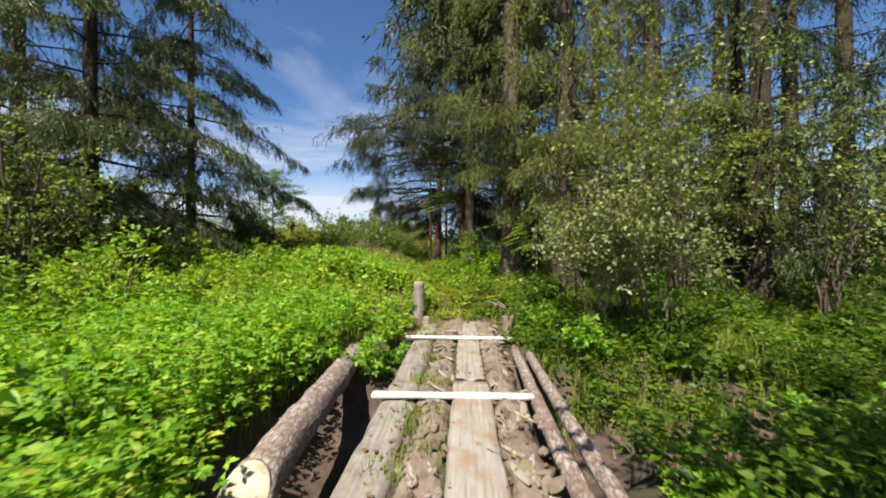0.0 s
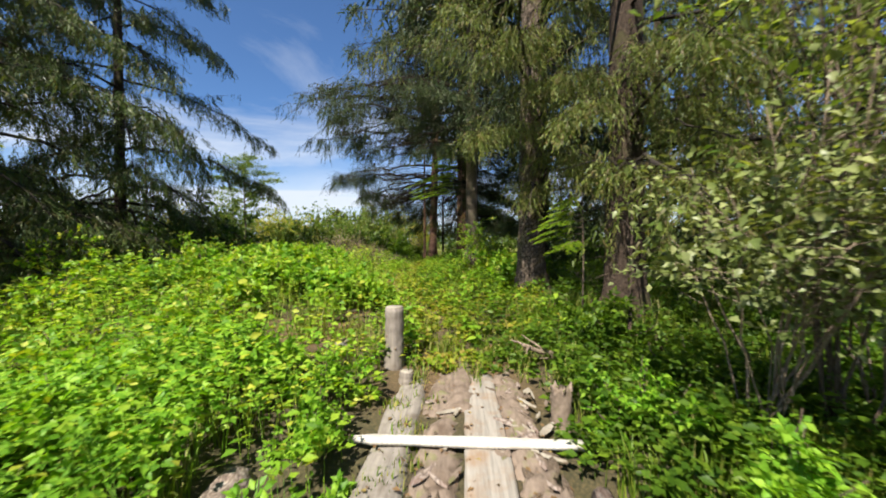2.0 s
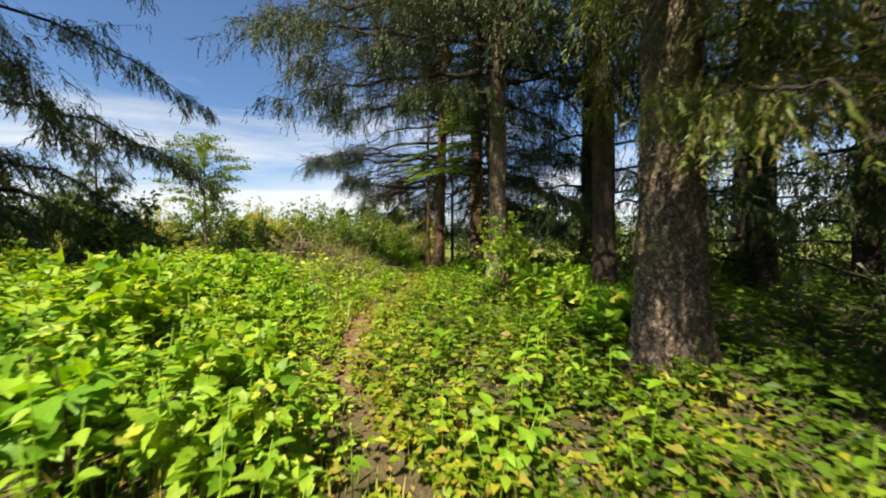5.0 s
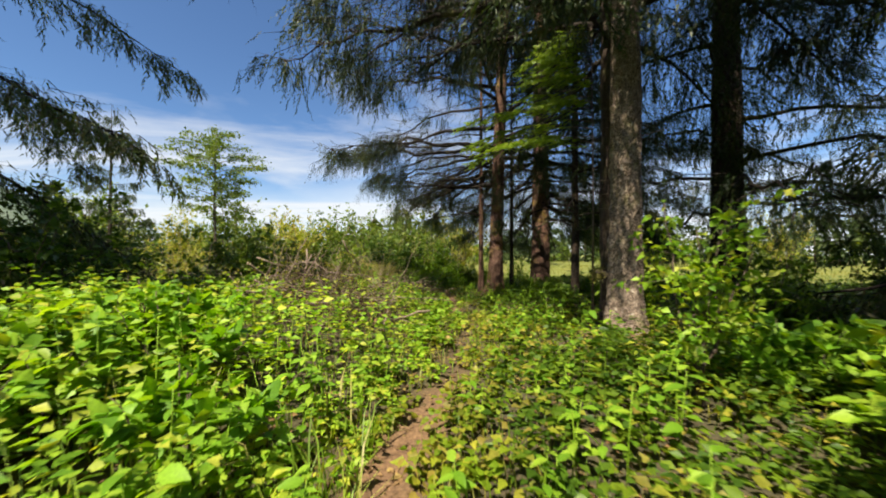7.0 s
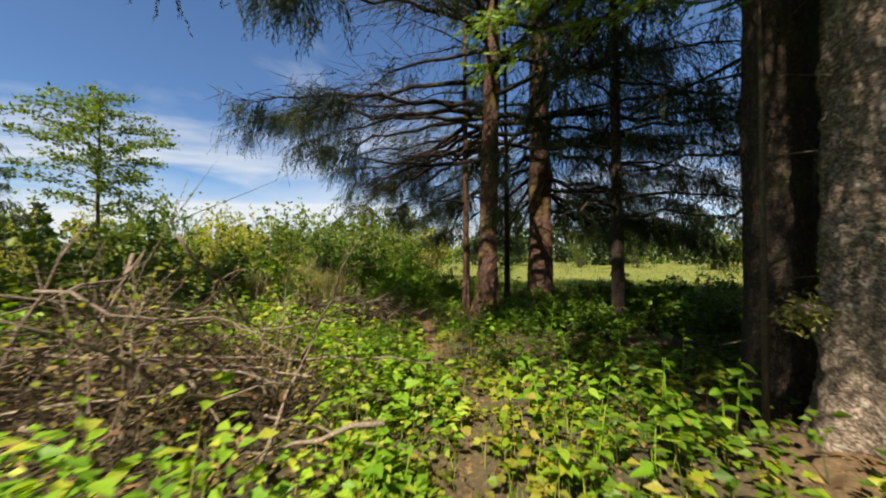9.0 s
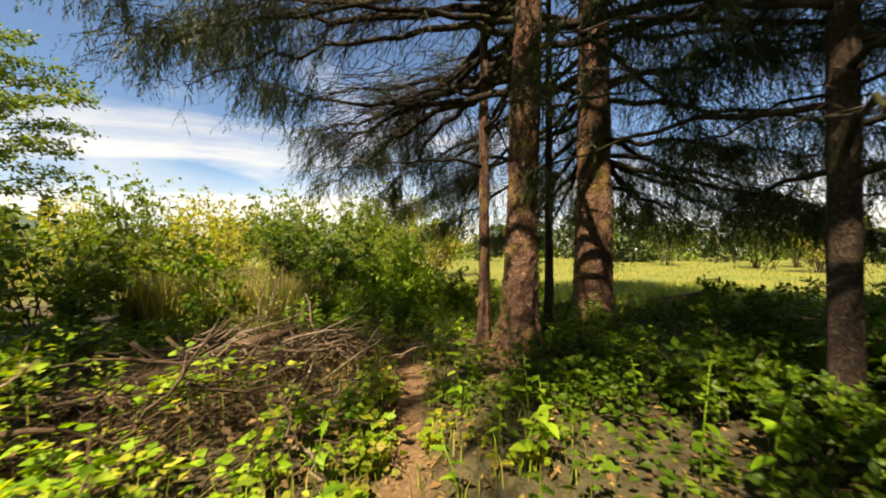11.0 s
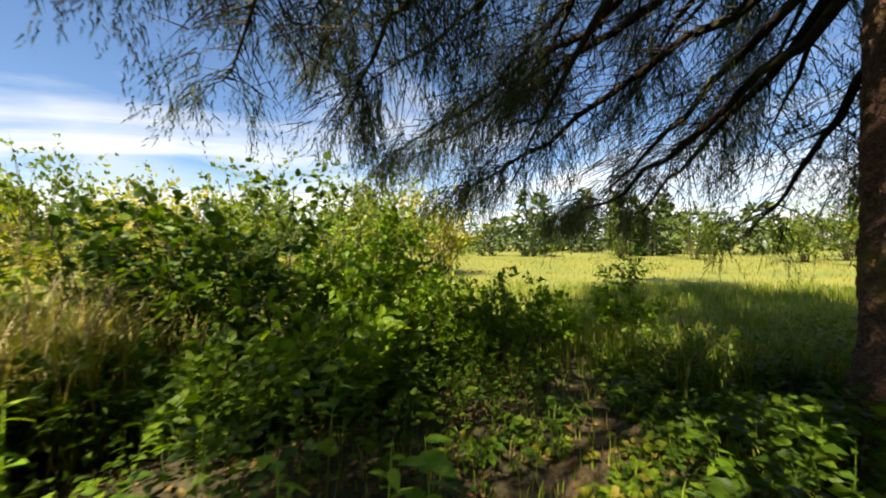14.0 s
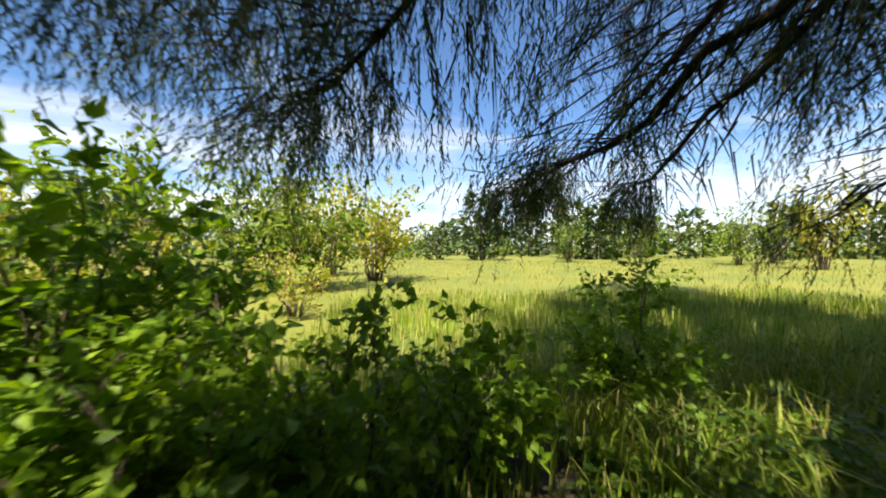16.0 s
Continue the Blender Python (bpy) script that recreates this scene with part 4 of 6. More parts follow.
def beam_geo(x0, x1, y0, y1, z0, z1, seg=26, rough=0.012, seed=0, crown=0.0, skew=0.0):
    """A hewn timber along y: worn, rounded long edges and an uneven top."""
    g = np.random.default_rng(seed)
    ys = np.linspace(y0, y1, seg)
    w, hgt = x1 - x0, z1 - z0
    prof = [(0, 0.0), (0, 0.72), (0.06, 0.93), (0.25, 1.0), (0.5, 1.0), (0.75, 1.0), (0.94, 0.93), (1, 0.72), (1, 0.0)]
    k = len(prof)
    V = []
    drift = np.cumsum(g.normal(0, 0.004, seg))
    for i, yy in enumerate(ys):
        for j, (u, v) in enumerate(prof):
            e = 1.0 if 0 < j < k - 1 else 0.4
            zc = crown * (1 - (2 * u - 1) ** 2)
            V.append((x0 + u * w + drift[i] + g.normal(0, rough) * e + skew * (yy - y0), yy + (g.normal(0, 0.03) if i in (0, seg - 1) else 0),
                      z0 + v * hgt + zc * (v > 0.5) + g.normal(0, rough) * e * (v > 0.2)))
    T = []
    for i in range(seg - 1):
        for j in range(k):
            a, b = i * k + j, i * k + (j + 1) % k
            T += [(a, b, b + k), (a, b + k, a + k)]
    for i, s in ((0, 1), (seg - 1, -1)):
        for j in range(1, k - 1):
            t = (i * k, i * k + j, i * k + j + 1)
            T.append(t if s < 0 else t[::-1])
    return np.array(V), np.array(T)[:, ::-1]


def log_geo(p, q, r0, r1, sides=18, seg=22, rough=0.05, seed=0, sag=0.0):
    g = np.random.default_rng(seed)
    s = np.linspace(0, 1, seg)[:, None]
    pts = np.asarray(p) * (1 - s) + np.asarray(q) * s
    pts[:, 2] -= sag * np.sin(np.pi * s[:, 0])
    pts += np.cumsum(g.normal(0, 0.004, pts.shape), axis=0)
    return tube(pts, np.linspace(r0, r1, seg) * (1 + g.normal(0, 0.025, seg)), sides, True, rough, g)


part("hewn_beam", beam_geo(-0.83, -0.43, -3.2, 4.4, -0.34, 0.0, seed=1, rough=0.010), GREYBEAM, BR, "grey cracked hewn beam")
part("rotten_log", beam_geo(-0.41, -0.03, -3.2, 4.5, -0.30, -0.03, seed=2, rough=0.026, crown=0.03, seg=110), ROTLOG, BR, "brown rotting log with moss")
part("plank", beam_geo(-0.02, 0.42, -3.2, 0.52, -0.06, 0.03, seed=3, rough=0.004), PLANK, BR, "pale worn plank with rust-brown stains")
part("plank", beam_geo(0.0, 0.38, 0.50, 4.3, -0.05, 0.018, seed=4, rough=0.004, skew=0.008), PLANK, BR, "pale worn plank with rust-brown stains")
part("plank_support", beam_geo(0.0, 0.36, -3.2, 4.3, -0.34, -0.064, seed=40, rough=0.006), ROTLOG, BR)
part("bark_log", beam_geo(0.44, 0.80, -3.2, 4.5, -0.32, -0.03, seed=5, rough=0.024, crown=0.05, seg=110), ROTLOG, BR, "rough log with loose bark strips")
part("log_butt", log_geo((-0.02, 3.3, -0.2), (0.03, 5.22, -0.11), 0.25, 0.17, 20, 26, 0.09, 42), ROTLOG, BR, "rounded rotten log end sunk in the bank", smooth=True)
part("log_butt", log_geo((0.55, 3.5, -0.2), (0.66, 4.85, -0.13), 0.22, 0.15, 20, 22, 0.1, 43), ROTLOG, BR, "reddish rotten log end with peeling bark", smooth=True)
part("side_log", log_geo((0.87, -3.0, -0.02), (0.93, 2.0, 0.0), 0.08, 0.07, seed=6), LOGBARK, BR, "pale peeling pole")
part("side_log", log_geo((1.13, -3.0, -0.03), (1.19, 1.9, 0.0), 0.075, 0.065, seed=7), LOGBARK, BR, "pale peeling pole")
for yb, xa, xb, sd in ((0.0, -0.90, 0.90, 8), (2.62, -0.97, 1.02, 9)):
    g = np.random.default_rng(sd)
    xs_ = np.linspace(0, 1, 12)
    rows_ = []
    for u in xs_:
        w = 0.062 + 0.008 * math.sin(u * 9 + sd)
        if sd == 9 and u < 0.06:
            w = 0.012
        xx = xa + (xb - xa) * u
        rows_ += [(xx, -w, 0.0), (xx, -w * 0.96, 0.036), (xx, -w * 0.8, 0.042), (xx, w * 0.8, 0.042), (xx, w * 0.96, 0.036), (xx, w, 0.0)]
    T = []
    for i in range(11):
        for j in range(6):
            a, b = i * 6 + j, i * 6 + (j + 1) % 6
            T += [(a, b + 6, b), (a, a + 6, b + 6)]
    T += [(0, j, j + 1) for j in range(1, 5)] + [(66, 66 + j + 1, 66 + j) for j in range(1, 5)]
    bo = part("cross_board", (np.array(rows_, float), np.array(T)), WHITEBOARD, BR, "bleached pale cross board", at=(0, yb, 0.022))
    bo.rotation_euler = (0, 0, radians(0.8 if sd == 8 else -0.9))
part("soil_fill", beam_geo(-0.80, 0.80, -3.2, 4.7, -0.30, -0.055, seed=41, rough=0.012, seg=80), GROUND, BR, "dark soil packed between the timbers")
# bark strips lying on the deck
g = np.random.default_rng(12)
for k in range(190):
    u = g.choice([-0.22, 0.55, 0.62, 0.66]) + g.normal(0, 0.11)
    ln, w = g.uniform(0.08, 0.34), g.uniform(0.012, 0.05)
    a = g.normal(0, 0.5)
    n = 5
    s = np.linspace(-0.5, 0.5, n) * ln
    V = []
    for i, q in enumerate(s):
        ww = w * (1 - abs(2 * i / (n - 1) - 1) ** 2 * 0.7)
        V += [(-ww, q, 0.0), (0, q, 0.012 + g.uniform(0, 0.012)), (ww, q, 0.0)]
    T = []
    for i in range(n - 1):
        b = i * 3
        T += [(b, b + 1, b + 4), (b, b + 4, b + 3), (b + 1, b + 2, b + 5), (b + 1, b + 5, b + 4)]
    o = part("bark_strip", (np.array(V), np.array(T)), (ROTLOG, TWIG, GREYCUT, LOGBARK)[k % 4], BR, at=(u, g.uniform(-2.6, 4.2), 0.012))
    o.rotation_euler = (0, g.normal(0, 0.12), a)

g = np.random.default_rng(13)
n = 420
P_ = np.stack([g.uniform(-0.75, 0.78, n), g.uniform(-3.0, 4.4, n), g.uniform(0.012, 0.03, n)], -1)
tagged(part("deck_litter", place(LEAF2, frames(g.normal(0, 1, (n, 3)) * [1, 1, 0.1], np.array([0, 0, 1.0]) + g.normal(0, 0.2, (n, 3))), g.uniform(0.02, 0.075, n), P_), LITTER, BR), kind="stuff")

log = thing("fallen_log", -1.45, 4.3, 0.0, "thick pale-barked log with a sawn end lying beside the footbridge", "log")
log.location = (-1.46, 4.35, -0.13)
bole = part("bole", log_geo((0.03, -1.75, 0.0), (-0.06, 1.95, 0.0), 0.19, 0.165, 24, 30, 0.045, 21), LOGBARK, log, smooth=True)
V, T = tube(np.array([[0.03, -1.765, 0.0], [0.03, -1.745, 0.0]]), np.array([0.18, 0.185]), 24, True, 0.01)
V[:, 1] += 0.95 * V[:, 2]   # an oblique cut that faces upwards
for v in bole.data.vertices:
    v.co.y += 0.95 * v.co.z * max(0.0, 1 - (v.co.y + 1.75) / 0.9)
part("sawn_end", (V, T), CUTWOOD, log, "pale yellow sawn end grain")
g = np.random.default_rng(5)
for k in range(7):
    a = g.uniform(0.4, 2.6)
    yy = g.uniform(-1.3, 1.6)
    b0 = np.array([math.cos(a) * 0.155, yy, math.sin(a) * 0.155])
    part("branch_stub", tube(np.array([b0, b0 * [1.16, 1, 1.16] + [0, 0.02, 0]]), np.array([0.028, 0.018]), 7, True, 0.1, g), LOGBARK, bole)


def post(name, x, y, z0, z1, r, label, seed, lean=(0, 0), cut=True, sides=22, mat=POSTWOOD, rough=0.05, jag=0.0):
    ob = thing(name, x, y, z0, label, "post")
    g = np.random.default_rng(seed)
    n = 16
    zs = np.linspace(0, z1 - z0, n)
    pts = np.stack([lean[0] * zs, lean[1] * zs, zs], -1)
    V, T = tube(pts, np.full(n, r) * (1 + 0.12 * np.exp(-zs * 4)) * (1 + g.normal(0, 0.02, n)), sides, True, rough, g)
    V = V.copy()
    if jag:
        topring = slice((n - 1) * sides, n * sides)
        V[topring, 2] += g.uniform(-jag, jag * 0.4, sides)
        V[-1, 2] -= jag
    shaft = part("shaft", (V, T), mat, ob)
    if cut:
        e = pts[-1]
        part("cut_top", tube(np.array([e - [0, 0, 0.004], e + [0, 0, 0.012]]), np.array([r * 0.94, r * 0.9]), sides, True, 0.02, g), GREYCUT, ob, "greyed sawn top")
    for _ in range(5):
        a, zz = g.uniform(0, 6.28), g.uniform(0.1, 0.9) * (z1 - z0)
        p0 = np.array([math.cos(a) * r * 0.95 + lean[0] * zz, math.sin(a) * r * 0.95 + lean[1] * zz, zz])
        part("knot", tube(np.array([p0, p0 + [math.cos(a) * 0.02, math.sin(a) * 0.02, 0]]), np.array([0.026, 0.012]), 7, True, 0.1, g), DEADWOOD, shaft)
    return ob


post("wooden_post", -0.57, 8.47, 0.0, 0.88, 0.125, "upright grey log post with a sawn top at the bridge end", 31, lean=(0.02, 0.0))
post("broken_stump", 1.25, 7.05, -0.3, 0.36, 0.1, "short rotten splintered post beside the footbridge", 32, cut=False, jag=0.12, mat=ROTLOG, rough=0.12)
post("hewn_stub", -0.38, 8.05, -0.1, 0.14, 0.085, "short split hewn stub beside an upright post", 33, lean=(0.1, 0.1), cut=True)
post("leaning_stub", -1.2, 8.75, 0.05, 0.36, 0.10, "weathered log stub leaning out of the weeds", 34, lean=(-0.35, -0.6), cut=True, mat=ROTLOG)

# ---------------------------------------------------------------- broad-leaved shrubs and trees


def leaf_cloud(P, D, size, g, tmpl=LEAF4, up=0.7, size_var=0.35):
    """Leaves at points P pointing along D, faces turned up to the sky."""
    n = len(P)
    ax = unit(D + g.normal(0, 0.45, (n, 3)))
    nm = unit(np.array([0, 0, up]) + g.normal(0, 0.4, (n, 3)))
    return place(tmpl, frames(ax, nm), size * g.uniform(1 - size_var, 1 + size_var, n), P)


def shrub(name, x, y, h, spread, stems, leaves, size, mat, label, category, seed, tmpl=LEAF4, wood=TWIG, z=None, group="", lean=(0, 0), base=0.15,
          stem_r=0.012, twigs=7, separate=6, fan=0.8, curve=0.35, low=0.25):
    """A many-stemmed shrub: bending stems, side twigs and single leaves."""
    g = np.random.default_rng(seed)
    ob = thing(name, x, y, float(height(x, y)) if z is None else z, label, category, group)
    ends, dirs, woods = [], [], []
    for k in range(stems):
        a = g.uniform(0, 6.28)
        out = spread * math.sqrt(g.uniform(0.02, 1))
        hh = h * g.uniform(0.55, 1.0) * (1 - 0.35 * (out / spread) ** 2)
        n = 8
        s = np.linspace(0, 1, n)
        b = np.array([math.cos(a) * out * base, math.sin(a) * out * base])
        e = np.array([math.cos(a) * out + lean[0] * hh, math.sin(a) * out + lean[1] * hh])
        xy = b + (e - b) * (s ** (1 + curve))[:, None]
        zz = hh * (s ** 0.85)
        pts = np.column_stack([xy, zz]) + g.normal(0, 0.012 * h, (n, 3)) * (s[:, None] > 0)
        tb = tube(pts, np.linspace(stem_r * g.uniform(0.8, 1.5) * (0.5 + h * 0.35), 0.004, n), 5, True, 0.05, g)
        if k < separate:
            part("stem", tb, wood, ob)
        else:
            woods.append(tb)
        q = g.uniform(low, 1.0, twigs)
        c = np.stack([np.interp(q, s, pts[:, i]) for i in range(3)], -1)
        d = unit(g.normal(0, 1, (twigs, 3)) * [1, 1, 0.5] + np.array([math.cos(a) * fan, math.sin(a) * fan, 0.35]))
        tl = h * 0.22 * g.uniform(0.5, 1.2, twigs)
        e2 = c + d * tl[:, None]
        woods.append(ribbon(c, e2, 0.004))
        per = max(2, int(leaves / (stems * (twigs + 1))))
        for cc, ee, dd in zip(c, e2, d):
            f = g.uniform(0.2, 1.05, per)[:, None]
            ends.append(cc + (ee - cc) * f + g.normal(0, 0.025 * h ** 0.5, (per, 3)))
            dirs.append(np.repeat(dd[None], per, 0) + g.normal(0, 0.6, (per, 3)))
        f = g.uniform(max(0.45, low), 1.0, per)
        ends.append(np.stack([np.interp(f, s, pts[:, i]) for i in range(3)], -1) + g.normal(0, 0.03 * h ** 0.5, (per, 3)))
        dirs.append(g.normal(0, 1, (per, 3)) + [0, 0, 0.3])
    tagged(part("branchwork", join(woods), wood, ob), kind="stuff")
    tagged(part("foliage", leaf_cloud(np.concatenate(ends), np.concatenate(dirs), size, g, tmpl), mat, ob), kind="stuff")
    return ob


# the pale-leaved shrub that leans over the creek
shrub("crabapple_shrub", 2.75, 6.5, 3.2, 0.85, 13, 3300, 0.07, APPLE, "pale-leaved crabapple shrub leaning over the creek bank", "shrub", 51, twigs=14, lean=(-0.24, -0.30), stem_r=0.007, low=0.6, wood=DEADWOOD)
shrub("crabapple_shrub", 3.8, 6.4, 3.6, 0.95, 12, 2600, 0.075, APPLE, "pale-leaved crabapple shrub with bare lower stems", "shrub", 56, twigs=13, lean=(-0.16, -0.2), stem_r=0.0065, low=0.56, wood=DEADWOOD)
shrub("crabapple_tree", 5.7, 8.8, 7.6, 1.6, 13, 3600, 0.085, CRABTOP, "tall crabapple tree with a leafy open crown over the bank", "tree", 52, LEAF2, twigs=13, low=0.56, stem_r=0.009, base=0.12, curve=0.9, lean=(-0.14, -0.05))
shrub("crabapple_tree", 3.2, 6.4, 6.2, 1.1, 11, 1500, 0.08, CRABTOP, "slender leaning crabapple tree over the creek bank", "tree", 55, LEAF2, twigs=12, low=0.62, stem_r=0.005, base=0.12, curve=0.9, lean=(-0.1, -0.1))
# out of view behind the start; added only to cast shade on the bank
shrub("crabapple_tree", 2.6, -2.0, 8.2, 2.3, 18, 8200, 0.13, CRABTOP, "added unseen crabapple tree that shades the near creek bank", "tree", 54, LEAF2, twigs=14, low=0.4, stem_r=0.009, base=0.12, curve=0.9, lean=(-0.1, 0.1))
shrub("crabapple_tree", 7.6, 7.2, 5.6, 1.5, 11, 2600, 0.085, CRABTOP, "crabapple tree with bare lower stems in the shade", "tree", 53, LEAF2, twigs=11, low=0.5, stem_r=0.009, base=0.12, curve=0.9)
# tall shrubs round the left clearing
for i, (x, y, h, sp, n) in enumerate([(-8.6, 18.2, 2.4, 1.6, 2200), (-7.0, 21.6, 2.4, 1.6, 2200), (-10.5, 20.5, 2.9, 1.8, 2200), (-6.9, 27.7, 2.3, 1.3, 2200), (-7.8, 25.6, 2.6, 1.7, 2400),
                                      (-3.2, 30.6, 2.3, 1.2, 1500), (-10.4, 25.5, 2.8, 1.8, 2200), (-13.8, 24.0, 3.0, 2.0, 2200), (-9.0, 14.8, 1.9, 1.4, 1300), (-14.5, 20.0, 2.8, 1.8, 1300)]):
    # willows 0, 2, 8 and 9: the spruces' shadow is put into a darker leaf
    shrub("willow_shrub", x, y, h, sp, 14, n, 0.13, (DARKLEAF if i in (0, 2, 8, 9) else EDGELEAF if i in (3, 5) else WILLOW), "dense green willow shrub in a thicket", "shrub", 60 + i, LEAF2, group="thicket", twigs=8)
for i, (x, y, h, sp, n) in enumerate([(-8.2, 29.0, 2.5, 1.7, 1800), (-11.5, 30.0, 2.6, 2.0, 1700), (-6.0, 31.8, 2.3, 1.5, 1700), (-15.5, 29.0, 2.8, 2.2, 1500), (-5.6, 34.5, 2.4, 1.6, 1400),
                                      (-9.6, 35.0, 2.7, 2.0, 1400), (-14.0, 36.0, 2.8, 2.4, 1400), (-19.5, 34.0, 3.0, 2.6, 1400), (-20.0, 26.0, 3.0, 2.6, 1400), (-3.8, 37.5, 1.9, 1.3, 1000)]):
    shrub("hardhack_shrub", x, y, h, sp, 16, n, 0.14, TAWNY, "yellow-green hardhack shrub with dry tan stems", "shrub", 80 + i, LEAF_SLIM2, wood=DEADWOOD, group="meadow thicket", twigs=8)
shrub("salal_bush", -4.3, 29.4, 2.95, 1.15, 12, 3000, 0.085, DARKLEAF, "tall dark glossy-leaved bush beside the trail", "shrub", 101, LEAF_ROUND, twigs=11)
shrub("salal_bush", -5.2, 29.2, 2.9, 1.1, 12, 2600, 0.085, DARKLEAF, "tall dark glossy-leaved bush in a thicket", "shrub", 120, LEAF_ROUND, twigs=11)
shrub("salal_bush", -3.0, 28.3, 1.5, 0.9, 9, 1700, 0.085, EDGELEAF, "low green glossy-leaved bush beside the trail", "shrub", 102, LEAF_ROUND, twigs=10)
shrub("twinberry_bush", -1.75, 30.1, 1.35, 0.7, 9, 1300, 0.075, EDGELEAF, "green leafy bush at the edge of the meadow", "shrub", 103, LEAF4, twigs=9)
shrub("twinberry_bush", 0.98, 31.3, 1.65, 0.55, 10, 2200, 0.075, EDGELEAF, "green bush with a tall shoot at the meadow's edge", "shrub", 104, LEAF4, twigs=9)
shrub("salmonberry_bush", -2.6, 29.4, 1.6, 0.7, 11, 1700, 0.085, EDGELEAF, "tall bright green salmonberry bush at the trail's end", "shrub", 106, LEAF4, twigs=9, group="salmonberry bushes")
shrub("salmonberry_bush", -1.95, 29.6, 1.3, 0.55, 10, 1300, 0.085, EDGELEAF, "bright green salmonberry bush at the trail's end", "shrub", 107, LEAF4, twigs=9, group="salmonberry bushes")
for i, (x, y, h) in enumerate([(-1.3, 30.0, 1.4), (-0.75, 30.5, 1.15), (-2.3, 30.7, 1.75), (-3.1, 30.2, 1.9)]):
    shrub("twinberry_bush", x, y, h, 0.6, 10, 1600, 0.08, EDGELEAF, "green leafy bush at the edge of the meadow", "shrub", 115 + i, LEAF4, twigs=9)
shrub("salmonberry_bush", -3.7, 31.0, 2.2, 0.9, 11, 1700, 0.09, EDGELEAF, "tall green salmonberry bush beside the meadow", "shrub", 108, LEAF4, twigs=9, group="salmonberry bushes")
shrub("salmonberry_bush", -5.2, 26.6, 1.15, 0.8, 10, 900, 0.12, HERB_SHADE, "leafy salmonberry bush behind dead branches", "shrub", 109, LEAF4, twigs=9, group="salmonberry bushes")
shrub("twinberry_bush", 4.6, 30.2, 0.9, 1.0, 9, 1200, 0.075, EDGELEAF, "low green bush in the long grass", "shrub", 105, LEAF4, twigs=9)
# the open crown of a lone small tree, and young growth in front of the spruces
def birch(x, y, h, spread, seed, label):
    """A small tree with one stem, rising limbs and a loose rounded crown."""
    g = np.random.default_rng(seed)
    ob = thing("birch_tree", x, y, float(height(x, y)), label, "tree")
    zs = np.linspace(-0.1, h, 12)
    stem = np.stack([0.06 * np.sin(zs * 0.9), 0.05 * np.cos(zs * 1.1), zs], -1)
    part("trunk", tube(stem, np.linspace(0.09, 0.012, 12), 8, True, 0.06, g), TWIG, ob, smooth=True)
    wood, P, D = [], [], []
    for k in range(46):
        f = 0.42 + 0.56 * (k / 46) ** 0.9
        az = k * 2.4 + g.normal(0, 0.3)
        ln = spread * math.sin(math.pi * min(0.97, (f - 0.3) / 0.72)) ** 0.7 * g.uniform(0.7, 1.15) + 0.15
        cv, q = limb_curve(h * f, az, ln, 0.4, 0.22, 0.0, 7, 0.06, g)
        tb = tube(cv, np.linspace(0.02, 0.004, 7), 5)
        if k < 12:
            part("limb", tb, TWIG, ob)
        else:
            wood.append(tb)
        m = int(85 * ln) + 12
        u = g.uniform(0.25, 1.0, m)
        c = np.stack([np.interp(u, q, cv[:, i]) for i in range(3)], -1)
        P.append(c + g.normal(0, 0.14, (m, 3)) * [1, 1, 0.6])
        D.append(g.normal(0, 1, (m, 3)) + (cv[-1] - cv[0]) / ln)
    tagged(part("branchwork", join(wood), TWIG, ob), kind="stuff")
    tagged(part("foliage", leaf_cloud(np.concatenate(P), np.concatenate(D), 0.12, g, LEAF2), WILLOW, ob), kind="stuff")
    return ob


birch(-13.55, 29.1, 7.6, 2.15, 110, "small round-crowned birch standing above the thicket")
for i, (x, y, h) in enumerate([(-5.7, 6.3, 2.4), (-6.4, 7.6, 2.1), (-7.2, 6.2, 2.3), (-8.6, 8.6, 1.9), (-6.6, 9.6, 1.4), (-10.0, 6.5, 2.1), (-8.0, 11.5, 1.6), (-7.0, 14.2, 1.5), (-9.8, 10.4, 2.0), (-5.4, 12.4, 1.1)]):
    shrub("elder_bush", x, y, h, 0.85, 9, 900, 0.11, HERB, "leafy sunlit elder bush rising above the weeds", "shrub", 180 + i, LEAF2, group="elder bushes in the clearing")
shrub("alder_tree", -10.6, 8.9, 6.4, 2.1, 16, 5200, 0.12, CRABTOP, "leafy green alder beside dark spruces", "tree", 111, LEAF2, twigs=14, stem_r=0.02)
shrub("elder_bush", 2.2, 20.4, 1.9, 0.8, 8, 900, 0.1, HERB, "leafy green elder bush beside a trunk", "shrub", 112, LEAF4)
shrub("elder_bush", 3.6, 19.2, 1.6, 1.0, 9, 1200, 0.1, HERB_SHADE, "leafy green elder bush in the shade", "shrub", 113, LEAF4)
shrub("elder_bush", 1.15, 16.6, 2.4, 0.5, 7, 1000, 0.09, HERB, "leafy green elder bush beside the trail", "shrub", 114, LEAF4)
